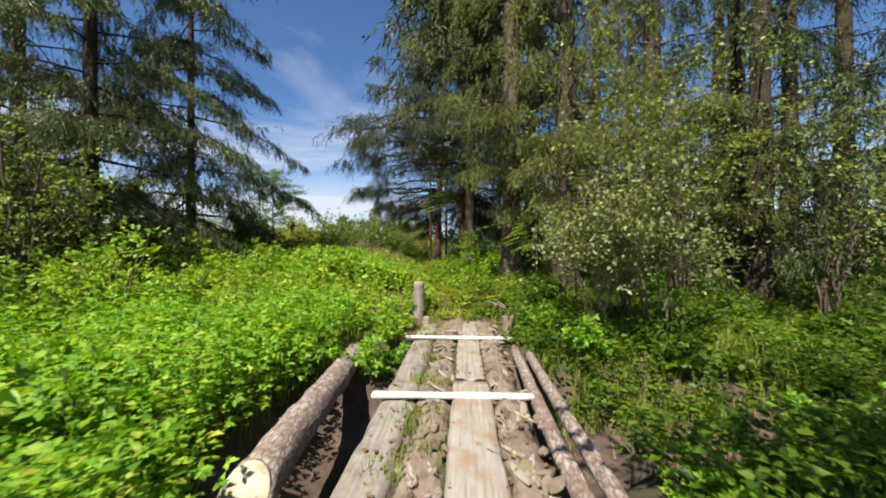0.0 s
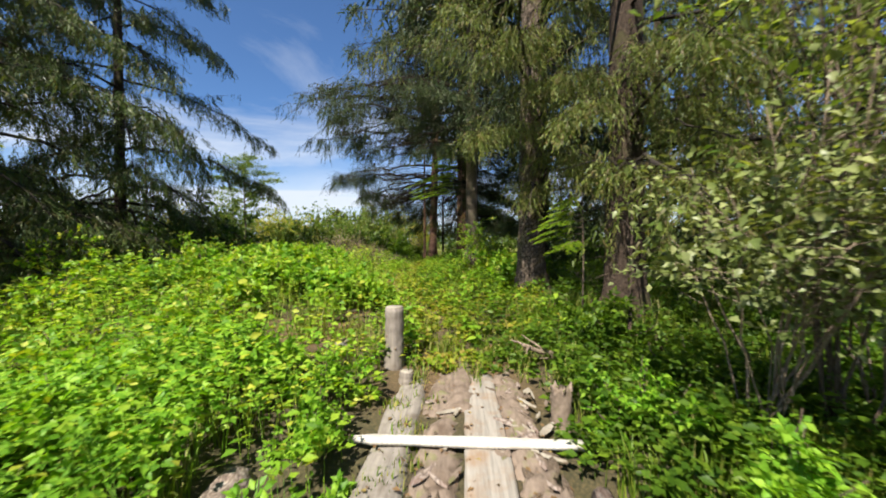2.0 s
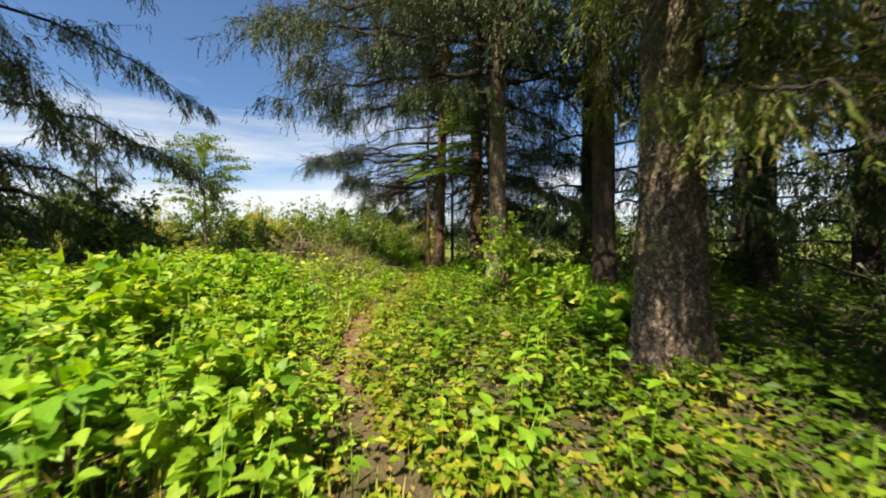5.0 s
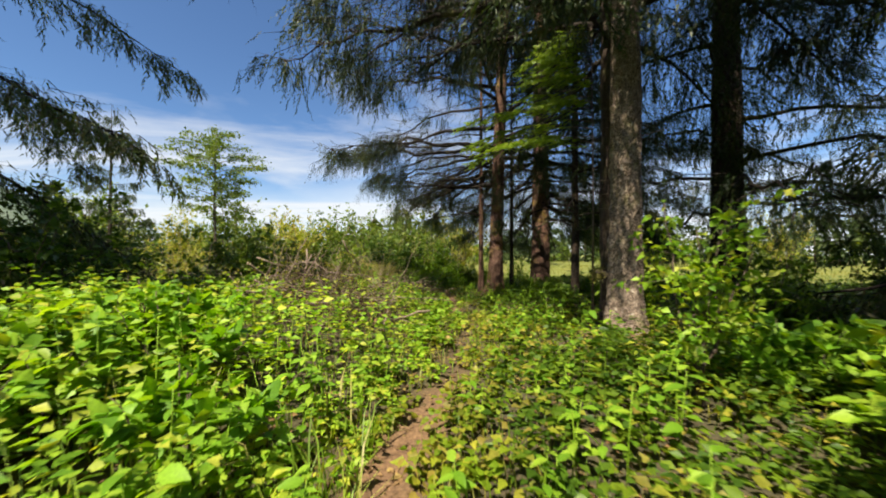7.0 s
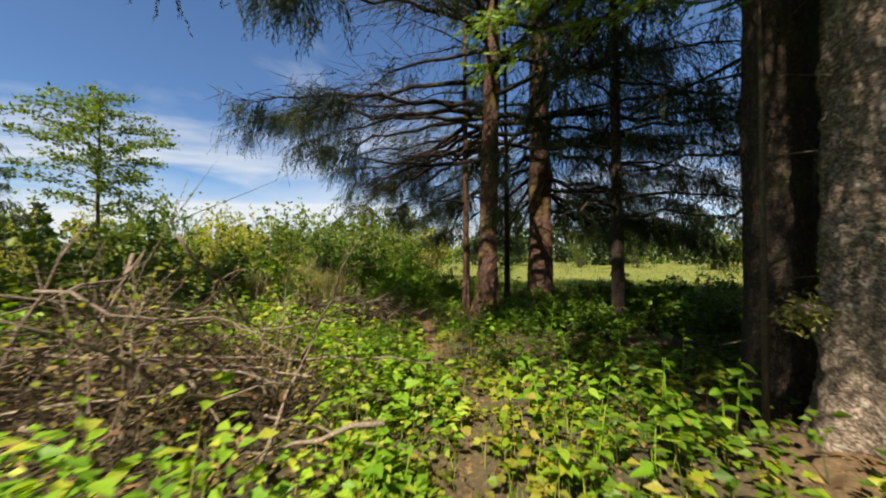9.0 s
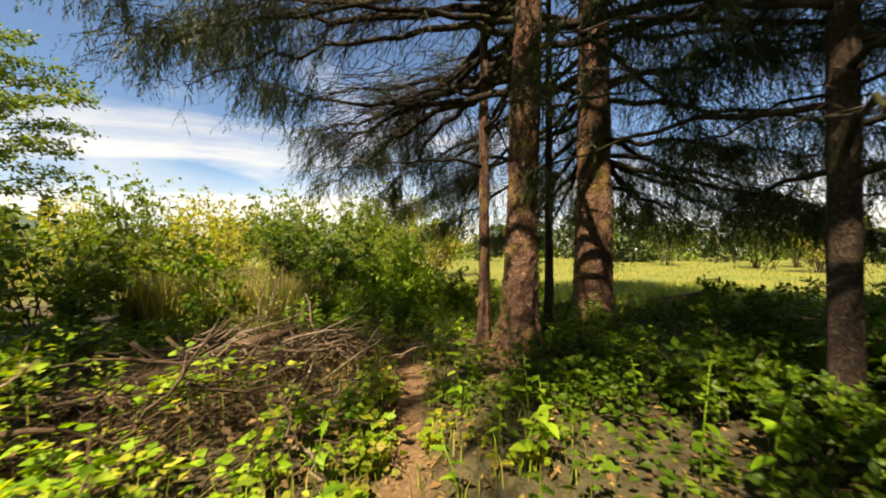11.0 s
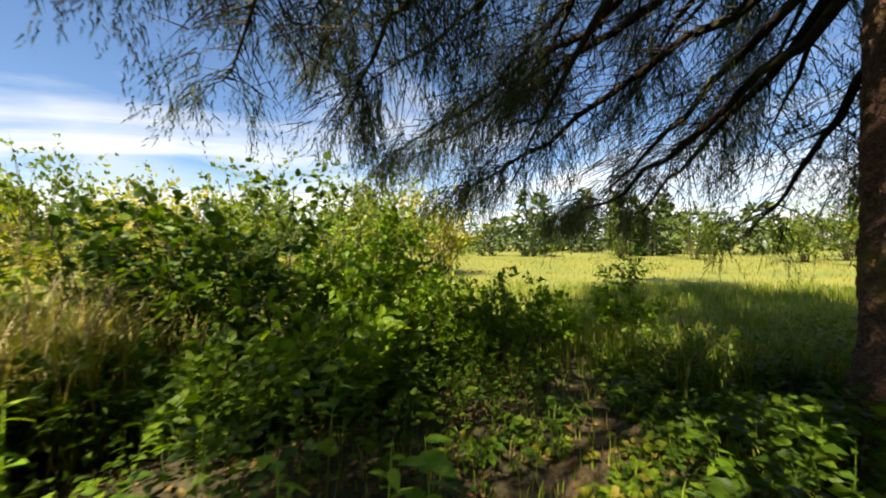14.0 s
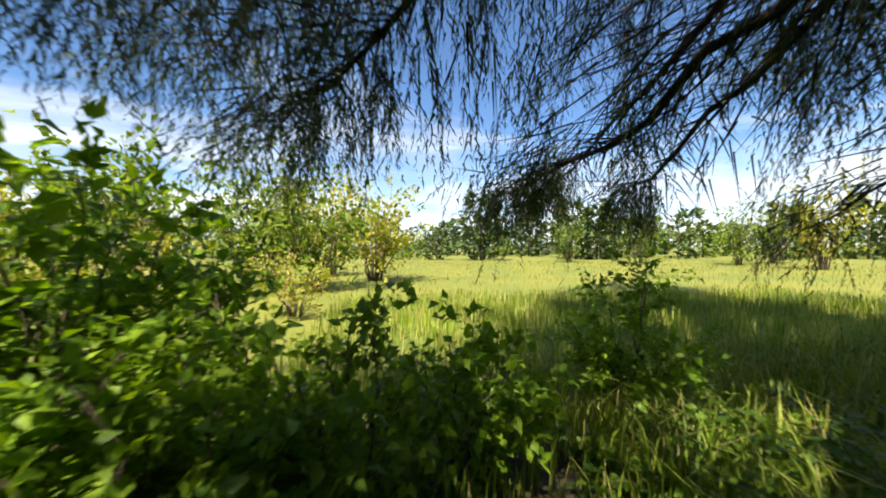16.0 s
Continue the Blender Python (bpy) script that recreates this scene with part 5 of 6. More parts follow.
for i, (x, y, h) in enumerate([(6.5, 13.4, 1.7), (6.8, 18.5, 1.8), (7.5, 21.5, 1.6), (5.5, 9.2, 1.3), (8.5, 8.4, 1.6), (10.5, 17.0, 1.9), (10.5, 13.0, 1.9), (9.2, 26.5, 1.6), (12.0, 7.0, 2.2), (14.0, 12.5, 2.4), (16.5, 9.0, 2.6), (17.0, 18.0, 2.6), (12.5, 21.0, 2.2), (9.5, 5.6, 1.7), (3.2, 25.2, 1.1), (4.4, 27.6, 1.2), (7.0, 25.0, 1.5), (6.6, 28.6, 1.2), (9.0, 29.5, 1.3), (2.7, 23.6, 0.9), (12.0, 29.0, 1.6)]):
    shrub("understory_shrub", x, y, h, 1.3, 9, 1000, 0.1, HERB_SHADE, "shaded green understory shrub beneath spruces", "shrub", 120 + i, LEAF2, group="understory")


def hemlock(x, y, z, h, L, seed, label, tiers=9, mat=HEMLOCK, r=0.035, az=None, start=0.25):
    """A young conifer with flat bright sprays."""
    g = np.random.default_rng(seed)
    ob = thing("hemlock_sapling", x, y, z, label, "tree")
    part("trunk", tube(np.array([[0, 0, -0.1], [0.02, 0, h * 0.5], [0, 0.02, h]]), np.array([r, r * 0.7, 0.008]), 8, True, 0.05, g), TWIG, ob)
    leafs, wood = [], []
    for k in range(tiers * 4):
        f = start + (1 - start) * (k / (tiers * 4)) ** 0.9
        a = k * 2.4 if az is None else radians(az[0]) + g.uniform(-1, 1) * radians(az[1])
        ln = L * (1.1 - f) / (1.1 - start) * 0.85 * g.uniform(0.6, 1.15) + 0.15
        cv, s = limb_curve(h * f, a, ln, 0.15, 0.3, 0.0, 7, 0.04, g)
        wood.append(tube(cv, np.linspace(0.012, 0.003, 7), 4))
        m = int(26 * ln) + 6
        q = g.uniform(0.15, 1.0, m)
        c = np.stack([np.interp(q, s, cv[:, i]) for i in range(3)], -1)
        t = unit(cv[-1] - cv[0])
        sd = np.cross(t, [0, 0, 1.0]) * g.choice([-1, 1], m)[:, None]
        d = unit(t * 0.7 + sd * g.uniform(0.3, 1.1, (m, 1)) + np.array([0, 0, -0.25]))
        R = frames(d, np.array([0, 0, 1.0]) + g.normal(0, 0.2, (m, 3)))
        w = g.integers(0, 3, m)
        for i in range(3):
            if (w == i).any():
                leafs.append(place(SPRAY[i], R[w == i], g.uniform(0.16, 0.34, (w == i).sum()), c[w == i]))
    tagged(part("branchwork", join(wood), TWIG, ob), kind="stuff")
    tagged(part("needle_sprays", join(leafs), mat, ob), kind="stuff")
    return ob


hemlock(0.98, 19.25, 0.8, 5.2, 3.1, 131, "bright green young hemlock beside a spruce trunk", 5, az=(192, 34), start=0.58, r=0.022)
hemlock(2.45, 9.6, 0.4, 2.2, 0.95, 132, "bright green young hemlock at the edge of the shade", 2, az=(200, 50), start=0.62, r=0.02)
spruce(-23.7, 33.2, 11.2, 0.12, 0.8, 2.4, "young pointed spruce standing above the thicket", 140, limbs=34, twigs=50, detail=0, slen=0.5, stubs=1, sag=0.15)
spruce(-11.5, 62.0, 9.0, 0.2, 0.6, 2.6, "lone bushy spruce in the meadow", 141, limbs=40, twigs=40, detail=0, slen=0.9, stubs=1, sag=0.2, mat=NEEDLE_LIT_OLIVE)

# ---------------------------------------------------------------- dead branch piles, fallen wood


def brush_pile(x, y, rx, ry, hh, count, seed, label, along=(0.9, 0.4), mat=DEADWOOD, turn=0.75):
    g = np.random.default_rng(seed)
    z = float(height(x, y))
    ob = thing("brush_pile", x, y, z, label, "brush pile")
    small = []
    for k in range(count):
        u, v = g.normal(0, 0.45, 2)
        c = np.array([u * rx, v * ry, 0.05 + hh * g.uniform(0, 1) * math.exp(-(u * u + v * v))])
        a = math.atan2(along[1], along[0]) + g.normal(0, turn)
        ln = g.uniform(0.5, 1.5) if k < count * 0.3 else g.uniform(0.2, 0.75)
        n = 7
        d = np.array([math.cos(a), math.sin(a), g.normal(0.08, 0.42)])
        s = np.linspace(-0.5, 0.5, n)[:, None]
        pts = c + d * s * ln + np.cumsum(g.normal(0, 0.04 * ln, (n, 3)), axis=0)
        gz = height(x + pts[:, 0], y + pts[:, 1]) - z
        pts[:, 2] = np.maximum(pts[:, 2], gz + 0.02)
        rad = np.linspace(0.017 if k < count * 0.3 else 0.007, 0.003, n) * g.uniform(0.6, 1.3)
        if k < 90:
            part("branch", tube(pts, rad, 6, True, 0.1, g), mat, ob)
        else:
            small.append(tube(pts, rad, 4, True))
        for _ in range(3):
            i = g.integers(2, n - 1)
            e = pts[i] + (d + g.normal(0, 0.7, 3)) * 0.22 * ln
            small.append(ribbon(pts[i][None], e[None], 0.005))
    # a mat of fine twigs and dead leaves through the heap
    m = count * 9
    u, v = g.normal(0, 0.5, m), g.normal(0, 0.5, m)
    c = np.stack([u * rx, v * ry, np.zeros(m)], -1)
    c[:, 2] = height(x + c[:, 0], y + c[:, 1]) - z + 0.02 + hh * 0.85 * g.random(m) ** 1.6 * np.exp(-(u * u + v * v))
    a = math.atan2(along[1], along[0]) + g.normal(0, turn * 1.3, m)
    d = np.stack([np.cos(a), np.sin(a), g.normal(0.1, 0.4, m)], -1) * g.uniform(0.12, 0.5, m)[:, None]
    bend = c + d * 0.5 + g.normal(0, 0.03, (m, 3))
    small.append(ribbon(c, bend, g.uniform(0.003, 0.006, m)))
    small.append(ribbon(bend, bend + d * 0.6 + g.normal(0, 0.04, (m, 3)), 0.003))
    tagged(part("twig_litter", join(small), BROWNWOOD, ob), kind="stuff")
    q = c[: m // 2] + g.normal(0, 0.12, (m // 2, 3)) * [1, 1, 0.2]
    q[:, 2] = np.maximum(q[:, 2] * 0.7, height(x + q[:, 0], y + q[:, 1]) - z + 0.015)
    dead = place(LEAF2, frames(g.normal(0, 1, q.shape) * [1, 1, 0.4], np.array([0, 0, 1.0]) + g.normal(0, 0.5, q.shape)), g.uniform(0.04, 0.11, len(q)), q)
    tagged(part("dead_leaves", dead, LITTER, ob, "curled brown dead leaves"), kind="stuff")
    return ob


brush_pile(-3.9, 19.4, 2.0, 1.5, 1.05, 210, 151, "tangled pile of dry grey-brown branches beside the trail", turn=1.2)
brush_pile(-6.0, 22.6, 2.2, 1.6, 0.7, 120, 152, "tangled heap of dead branches in front of a thicket")
brush_pile(-3.5, 24.65, 1.5, 1.1, 0.6, 190, 153, "low pile of dry broken branches beside the trail", (0.8, 0.75))
# this heap's shade is partly in its darkened wood colour
brush_pile(-3.3, 22.8, 1.5, 1.1, 0.8, 90, 154, "untidy heap of brown broken branches in the shade", (0.7, 0.6), BROWNWOOD, 1.3)
for i, (x, y, h) in enumerate([(-3.4, 18.7, 1.5), (-4.4, 18.4, 1.8), (-2.9, 19.8, 1.2), (-5.2, 20.6, 1.7), (-4.1, 21.6, 1.5), (-6.2, 19.2, 1.6), (-3.3, 20.4, 1.1), (-4.5, 25.8, 1.3), (-4.9, 27.6, 1.9), (-5.5, 27.2, 2.1), (-5.0, 26.9, 1.6), (-5.6, 28.6, 2.2), (-7.0, 30.2, 2.4)]):
    shrub("dead_shrub", x, y, h, 0.7, 8, 20, 0.05, TAWNY, "bare dry shrub with tan stems and hardly a leaf", "shrub", 155 + i, LEAF2, wood=DEADWOOD, twigs=9, stem_r=0.008)
fb = thing("fallen_branch", -4.1, 24.0, float(height(-4.1, 24.0)), "pale broken branch with bare forked twigs on brown litter", "branch")
g = np.random.default_rng(165)
bl = part("bole", log_geo((-0.9, -0.8, 0.06), (0.72, 0.68, 0.52), 0.095, 0.06, 14, 20, 0.14, 166), BROWNWOOD, fb, smooth=True)
for k in range(12):
    s = g.uniform(-0.6, 0.75)
    p0 = np.array([s, s * 0.9, 0.31 + 0.28 * s])
    d = np.array([g.uniform(0.2, 1.0), g.uniform(-0.9, 0.1), g.uniform(0.0, 0.5)])
    pts = p0 + np.linspace(0, 1, 6)[:, None] * d * g.uniform(0.5, 1.1) + np.cumsum(g.normal(0, 0.03, (6, 3)), axis=0) * [[0], [1], [1], [1], [1], [1]]
    tw = part("forked_twig", tube(pts, np.linspace(0.016, 0.005, 6), 6, True, 0.1, g), DEADWOOD, fb)
    for i in (2, 3, 4):
        part("side_twig", ribbon(pts[i][None], (pts[i] + g.normal(0, 0.16, 3))[None], 0.006), DEADWOOD, tw)
fl = thing("fallen_branch", 3.4, 28.6, 0.0, "dark mossy fallen trunk with roots lying in the shade", "log")
fl.location = (2.3, 29.3, float(height(2.3, 29.3)))
part("bole", log_geo((-0.7, -0.3, 0.1), (3.2, 0.9, 0.55), 0.13, 0.09, 12, 16, 0.1, 161), BARK_RED, fl, smooth=True)
g = np.random.default_rng(162)
for k in range(6):
    a = g.uniform(2.2, 4.4)
    p0 = np.array([-0.6, -0.3, 0.1])
    pts = p0 + np.linspace(0, 1, 5)[:, None] * np.array([math.cos(a) * 0.5, math.sin(a) * 0.5, g.uniform(-0.1, 0.35)]) + g.normal(0, 0.02, (5, 3))
    part("root", tube(pts, np.linspace(0.05, 0.012, 5), 7, True, 0.1, g), BARK_RED, fl)
kb = thing("mossy_stub", 1.08, 18.95, 1.70, "short broken limb stub tufted with pale moss on a trunk", "branch")
part("wood", tube(np.array([[0.16, 0.08, 0.0], [0.02, 0.0, 0.03], [-0.16, -0.05, 0.08]]), np.array([0.05, 0.045, 0.03]), 8, True, 0.1), BARK_LIT, kb)
g = np.random.default_rng(168)
P_ = g.normal(0, 0.05, (420, 3)) + [-0.12, -0.03, 0.05]
tagged(part("moss", place(LEAF_SLIM2, frames(g.normal(0, 1, (420, 3)) + [0, 0, -0.8], g.normal(0, 1, (420, 3))), g.uniform(0.025, 0.06, 420), P_), MOSS, kb, "pale yellow-green hanging moss"), kind="stuff")
# cushions of yellow moss on the red-barked trunk
g = np.random.default_rng(188)
for x, y, z, r in ((-0.60, 25.30, 1.95, 0.07), (-0.64, 25.34, 1.35, 0.09), (-0.60, 25.26, 1.15, 0.08), (-0.70, 25.32, 0.9, 0.09), (-0.52, 25.22, 1.0, 0.07), (-0.62, 25.36, 2.3, 0.05), (-0.98, 25.68, 1.25, 0.05)):
    ob = thing("moss_cushion", x, y, z + 0.12, "soft yellow moss cushion on reddish bark", "moss", "moss on the trunk")
    n = 420
    P_ = g.normal(0, 0.5, (n, 3)) * [r * 0.5, r * 0.5, r * 1.2]
    tagged(part("fronds", place(LEAF_SLIM2, frames(g.normal(0, 1, (n, 3)) + [0, -0.6, -0.4], g.normal(0, 1, (n, 3))), g.uniform(0.010, 0.024, n), P_), MOSS, ob), kind="stuff")
g = np.random.default_rng(190)
for k in range(9):
    x, y, a, ln = g.uniform(1.5, 3.6), g.uniform(3.6, 5.0), g.uniform(0, 3.1), g.uniform(0.4, 1.1)
    ob = thing("creek_stick", x, y, float(height(x, y)) + 0.02, "thin dead stick lying on the creek mud", "branch", "sticks in the creek")
    pts = np.linspace(-0.5, 0.5, 6)[:, None] * np.array([math.cos(a), math.sin(a), 0]) * ln
    pts[:, 2] = height(x + pts[:, 0], y + pts[:, 1]) - float(height(x, y)) + g.normal(0, 0.012, 6)
    part("stem", tube(pts, np.linspace(0.012, 0.005, 6), 6, True, 0.1, g), DEADWOOD, ob)
# long pale sticks lying over the brush
for k, (p, q, r0) in enumerate([((-5.3, 19.0, 1.45), (-2.55, 19.5, 1.45), 0.02), ((-4.9, 18.4, 1.1), (-3.0, 18.9, 1.3), 0.012), ((-4.4, 19.4, 1.1), (-4.05, 19.6, 2.25), 0.016), ((-3.6, 19.9, 1.2), (-2.2, 18.9, 1.3), 0.014),
                                ((-4.2, 20.6, 1.2), (-2.4, 20.1, 1.6), 0.014), ((-3.9, 24.2, 0.9), (-2.6, 25.2, 1.15), 0.012), ((-3.7, 24.5, 0.9), (-2.5, 25.4, 1.25), 0.01), ((-3.6, 23.9, 0.95), (-2.5, 24.6, 1.0), 0.012),
                                ((-3.4, 22.3, 0.9), (-2.9, 22.5, 1.6), 0.016), ((-4.6, 22.4, 1.0), (-3.0, 23.0, 1.15), 0.02)]):
    g = np.random.default_rng(600 + k)
    p, q = np.array(p), np.array(q)
    p[2] = min(p[2], float(height(p[0], p[1])) + 0.5)
    ob = thing("dead_stick", *p, "long pale bare stick lying across a brush pile", "branch", "sticks on the brush")
    w = np.linspace(0, 1, 9)[:, None]
    pts = (q - p) * w + np.cumsum(g.normal(0, 0.022, (9, 3)), axis=0) * (w > 0)
    # the last two sticks take the darkened brown in place of shade
    part("stem", tube(pts, np.linspace(r0, r0 * 0.4, 9), 7, True, 0.1, g), BROWNWOOD if k > 7 else DEADWOOD, ob, smooth=True)
    for i in (3, 4, 5, 6, 7):
        e = pts[i] + (q - p) * 0.12 + g.normal(0, 0.13, 3)
        part("twig", ribbon(pts[i][None], e[None], 0.006), DEADWOOD, ob)
# grey forked driftwood on the bank beside the bridge
fd = thing("fallen_branch", 1.5, 8.5, float(height(1.5, 8.5)), "pale forked dead branch lying at the bridge end", "branch")
g = np.random.default_rng(640)
pts = np.linspace(0, 1, 10)[:, None] * np.array([-0.75, -0.15, 0.12]) + np.array([0.35, 0.0, 0.1]) + np.cumsum(g.normal(0, 0.02, (10, 3)), axis=0)
part("bole", tube(pts, np.linspace(0.05, 0.025, 10), 9, True, 0.15, g), DEADWOOD, fd, smooth=True)
for i, d in ((3, (-0.2, -0.35, 0.12)), (5, (-0.3, 0.1, 0.16)), (7, (-0.1, -0.3, 0.02)), (8, (-0.25, 0.12, 0.08))):
    e = pts[i] + np.linspace(0, 1, 5)[:, None] * np.array(d) + np.cumsum(g.normal(0, 0.012, (5, 3)), axis=0)
    part("fork", tube(e, np.linspace(0.022, 0.007, 5), 7, True, 0.12, g), DEADWOOD, fd)
# a leaning stick and lone poles in the undergrowth
for k, (x, y, ln, lx, ly) in enumerate([(-4.6, 18.9, 1.5, 0.35, 0.2), (2.95, 23.2, 1.1, 0.25, -0.2), (2.72, 8.55, 2.9, 0.14, 0.27), (-3.4, 25.6, 0.8, -0.4, 0.3)]):
    g = np.random.default_rng(170 + k)
    ob = thing("dead_stick", x, y, float(height(x, y)), "thin bare grey stick standing in the undergrowth", "branch")
    pts = np.linspace(-0.05, 1, 7)[:, None] * np.array([lx, ly, 1.0]) * ln + g.normal(0, 0.015, (7, 3))
    part("stem", tube(pts, np.linspace(0.035 if k == 2 else 0.018, 0.008, 7), 7, True, 0.08, g), DEADWOOD if k != 2 else BARK, ob)
    for i in (3, 4, 5):
        e = pts[i] + g.normal(0, 0.16, 3) + [0, 0, 0.12]
        part("twig", ribbon(pts[i][None], e[None], 0.006), DEADWOOD, ob)
# ---------------------------------------------------------------- ground plants


def free_of(x, y, margin=0.0):
    """Where plants may grow: off the trail, the bridge and the creek bed."""
    off = np.abs(x - trail_x(y))
    on_trail = (off < (0.07 + 0.08 * np.maximum(np.exp(-((y - 15) / 2.2) ** 4), np.exp(-((y - 24.5) / 2.0) ** 4))) + margin) & (y > 9.0) & (y < 27)
    on_bridge = (x > -0.85 + 0.05 * (y - 4)) & (x < (1.36 - 0.32 * sstep(5.8, 6.3, y)) + 0.05 * (y - 4)) & (y < 8.25)
    near_log = (np.abs(x + 1.46) < 0.3) & (y > 2.3) & (y < 6.4)
    in_creek = creek(x, y) > np.where((y > 4.9) & (x > 1.3), 0.97, 0.42)
    gap = (x < -0.8) & (x > -1.75) & (y < 3.5)
    trunk = np.zeros_like(off, bool)
    for tx, ty in ((1.34, 18.8), (-0.44, 25.42), (1.52, 27.8), (2.38, 12.8), (3.38, 10.0), (-0.95, 25.75)):
        trunk |= (x - tx) ** 2 + (y - ty) ** 2 < 0.3
    in_pile = (((x + 3.9) / 1.55) ** 2 + ((y - 19.3) / 1.4) ** 2 < 1) | (((x + 3.75) / 1.2) ** 2 + ((y - 24.6) / 0.9) ** 2 < 1) | ((((x + 3.85) / 1.6) ** 2 + ((y - 23.1) / 1.6) ** 2 < 1) & (np.sin(7.3 * x + 2 * np.sin(5 * y)) * np.sin(6.1 * y) < 0.05))
    return ~(in_pile | on_trail | on_bridge | near_log | in_creek | gap | trunk)


def herbs(name, count, xr, yr, mat, label, seed, hgt=(0.2, 0.5), leaves=10, size=0.07, tmpl=LEAF4, keep=None, radius=0.13, margin=0.0, stems=True, rise=None, category="undergrowth"):
    """A sheet of leafy low plants: a thin stem and a whorl of leaves each."""
    g = np.random.default_rng(seed)
    x, y = g.uniform(*xr, count), g.uniform(*yr, count)
    ok = free_of(x, y, margin)
    if keep is not None:
        ok &= keep(x, y, g)
    x, y = x[ok], y[ok]
    n = len(x)
    clump = 0.5 + 0.5 * np.sin(1.7 * x + 0.6 * np.sin(2.3 * y)) * np.sin(1.9 * y + 0.8 * np.sin(1.3 * x))
    fleck = 0.5 + 0.5 * np.sin(5.3 * x + 1.7 * np.sin(3.1 * y)) * np.sin(4.7 * y + 1.1 * np.sin(4.1 * x))
    H = g.uniform(*hgt, n) * (0.36 + 0.62 * clump + 0.5 * fleck)
    if rise is not None:
        H = H * rise(x, y)
    z = height(x, y)
    lx, ly = g.normal(0, 0.12, n) * H, g.normal(0, 0.12, n) * H
    base = np.stack([x, y, z - 0.02], -1)
    top = base + np.stack([lx, ly, H], -1)
    k = leaves
    f = g.uniform(0.35, 1.02, (n, k)) ** 0.7
    a = g.uniform(0, 6.28, (n, k))
    d = np.stack([np.cos(a), np.sin(a), g.uniform(-0.15, 0.55, (n, k))], -1)
    reach = radius * g.uniform(0.15, 1.0, (n, k)) * (1.25 - 0.6 * f) * (0.6 + H[:, None])
    P = base[:, None] + (top - base)[:, None] * f[..., None] + d * reach[..., None]
    P, d = P.reshape(-1, 3), d.reshape(-1, 3)
    nm = unit(np.array([0, 0, 1.0]) + g.normal(0, 0.48, P.shape))
    S = (size * g.uniform(0.55, 1.3, (n, k))).reshape(-1)
    leaf = place(tmpl, frames(unit(d * [1, 1, 0.6]), nm), S, P)
    ob = part(name, leaf, mat)
    tagged(ob, label, category, kind="stuff")
    if stems:
        s = part("stems", ribbon(base, top, 0.005), mat, ob)
        tagged(s, kind="stuff")
    return ob


left = lambda x, y: x < trail_x(y)
off_trail = lambda x, y: np.abs(x - trail_x(y))
sunny_rise = lambda x, y: 0.45 + 1.1 * sstep(0.3, 1.6, off_trail(x, y)) * (0.7 + 0.3 * (x < trail_x(y)))
# along the trail
herbs("pathside_plants", 8000, (-4.5, 3.5), (8.3, 28), PATHSIDE, "low yellow-green weeds along the dirt trail", 201, (0.06, 0.2), 8, 0.065, LEAF_ROUND,
      lambda x, y, g: (off_trail(x, y) < 0.35 + 0.9 * g.random(len(x)) ** 1.5) & ((g.random(len(x)) < 0.55) | (y < 16.5)) & (np.sin(2.9 * x + 1.3 * np.sin(2.2 * y)) * np.sin(2.6 * y) < 0.45), radius=0.12)
herbs("trailside_weeds", 800, (-1.4, 2.4), (9.2, 22), PATHSIDE, "bright low weeds between the trail and spruces", 209, (0.12, 0.4), 9, 0.1, LEAF4, lambda x, y, g: ~left(x, y), radius=0.16)
# nettles and brambles in the sun
herbs("sunny_undergrowth", 4300, (-7, -0.2), (0.4, 23.5), HERB, "dense sunlit nettles and brambles", 202, (0.25, 0.6), 13, 0.095, LEAF2,
      lambda x, y, g: left(x, y) & ((off_trail(x, y) > 0.5 * g.random(len(x))) | (y < 8)) & ~((x > -3.2) & (y > 8.6) & (y < 10.8) & (g.random(len(x)) < 0.75)), rise=sunny_rise)
herbs("bank_brambles", 1700, (-7, -1.7), (0.8, 8.0), BRAMBLE, "bright bramble leaves overhanging the creek", 203, (0.45, 0.85), 12, 0.12, TRIPLE, radius=0.3)
# the darker herb leaf carries the shade over the far clearing
herbs("far_clearing_plants", 3600, (-14, -6), (1, 26), HERB_SHADE, "green weeds across the clearing", 204, (0.3, 0.7), 9, 0.14, LEAF2, radius=0.3)
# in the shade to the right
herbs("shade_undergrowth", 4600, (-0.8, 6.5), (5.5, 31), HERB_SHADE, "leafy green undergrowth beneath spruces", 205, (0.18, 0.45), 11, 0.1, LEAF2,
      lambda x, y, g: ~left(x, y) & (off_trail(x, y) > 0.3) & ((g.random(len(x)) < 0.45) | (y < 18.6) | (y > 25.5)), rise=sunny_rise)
# shade on this bank is also in the darker herb leaf
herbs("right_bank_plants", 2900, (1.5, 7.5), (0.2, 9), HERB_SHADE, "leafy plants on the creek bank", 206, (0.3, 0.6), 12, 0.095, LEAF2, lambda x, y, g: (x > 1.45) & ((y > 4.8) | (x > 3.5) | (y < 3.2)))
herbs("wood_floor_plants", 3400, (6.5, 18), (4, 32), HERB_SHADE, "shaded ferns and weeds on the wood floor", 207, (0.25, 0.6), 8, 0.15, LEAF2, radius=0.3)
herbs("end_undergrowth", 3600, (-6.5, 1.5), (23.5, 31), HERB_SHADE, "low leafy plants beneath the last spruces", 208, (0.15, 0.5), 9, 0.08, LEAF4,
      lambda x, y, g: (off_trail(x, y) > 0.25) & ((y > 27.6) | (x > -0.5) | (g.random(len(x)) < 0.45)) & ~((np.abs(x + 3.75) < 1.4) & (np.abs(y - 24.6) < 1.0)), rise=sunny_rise)


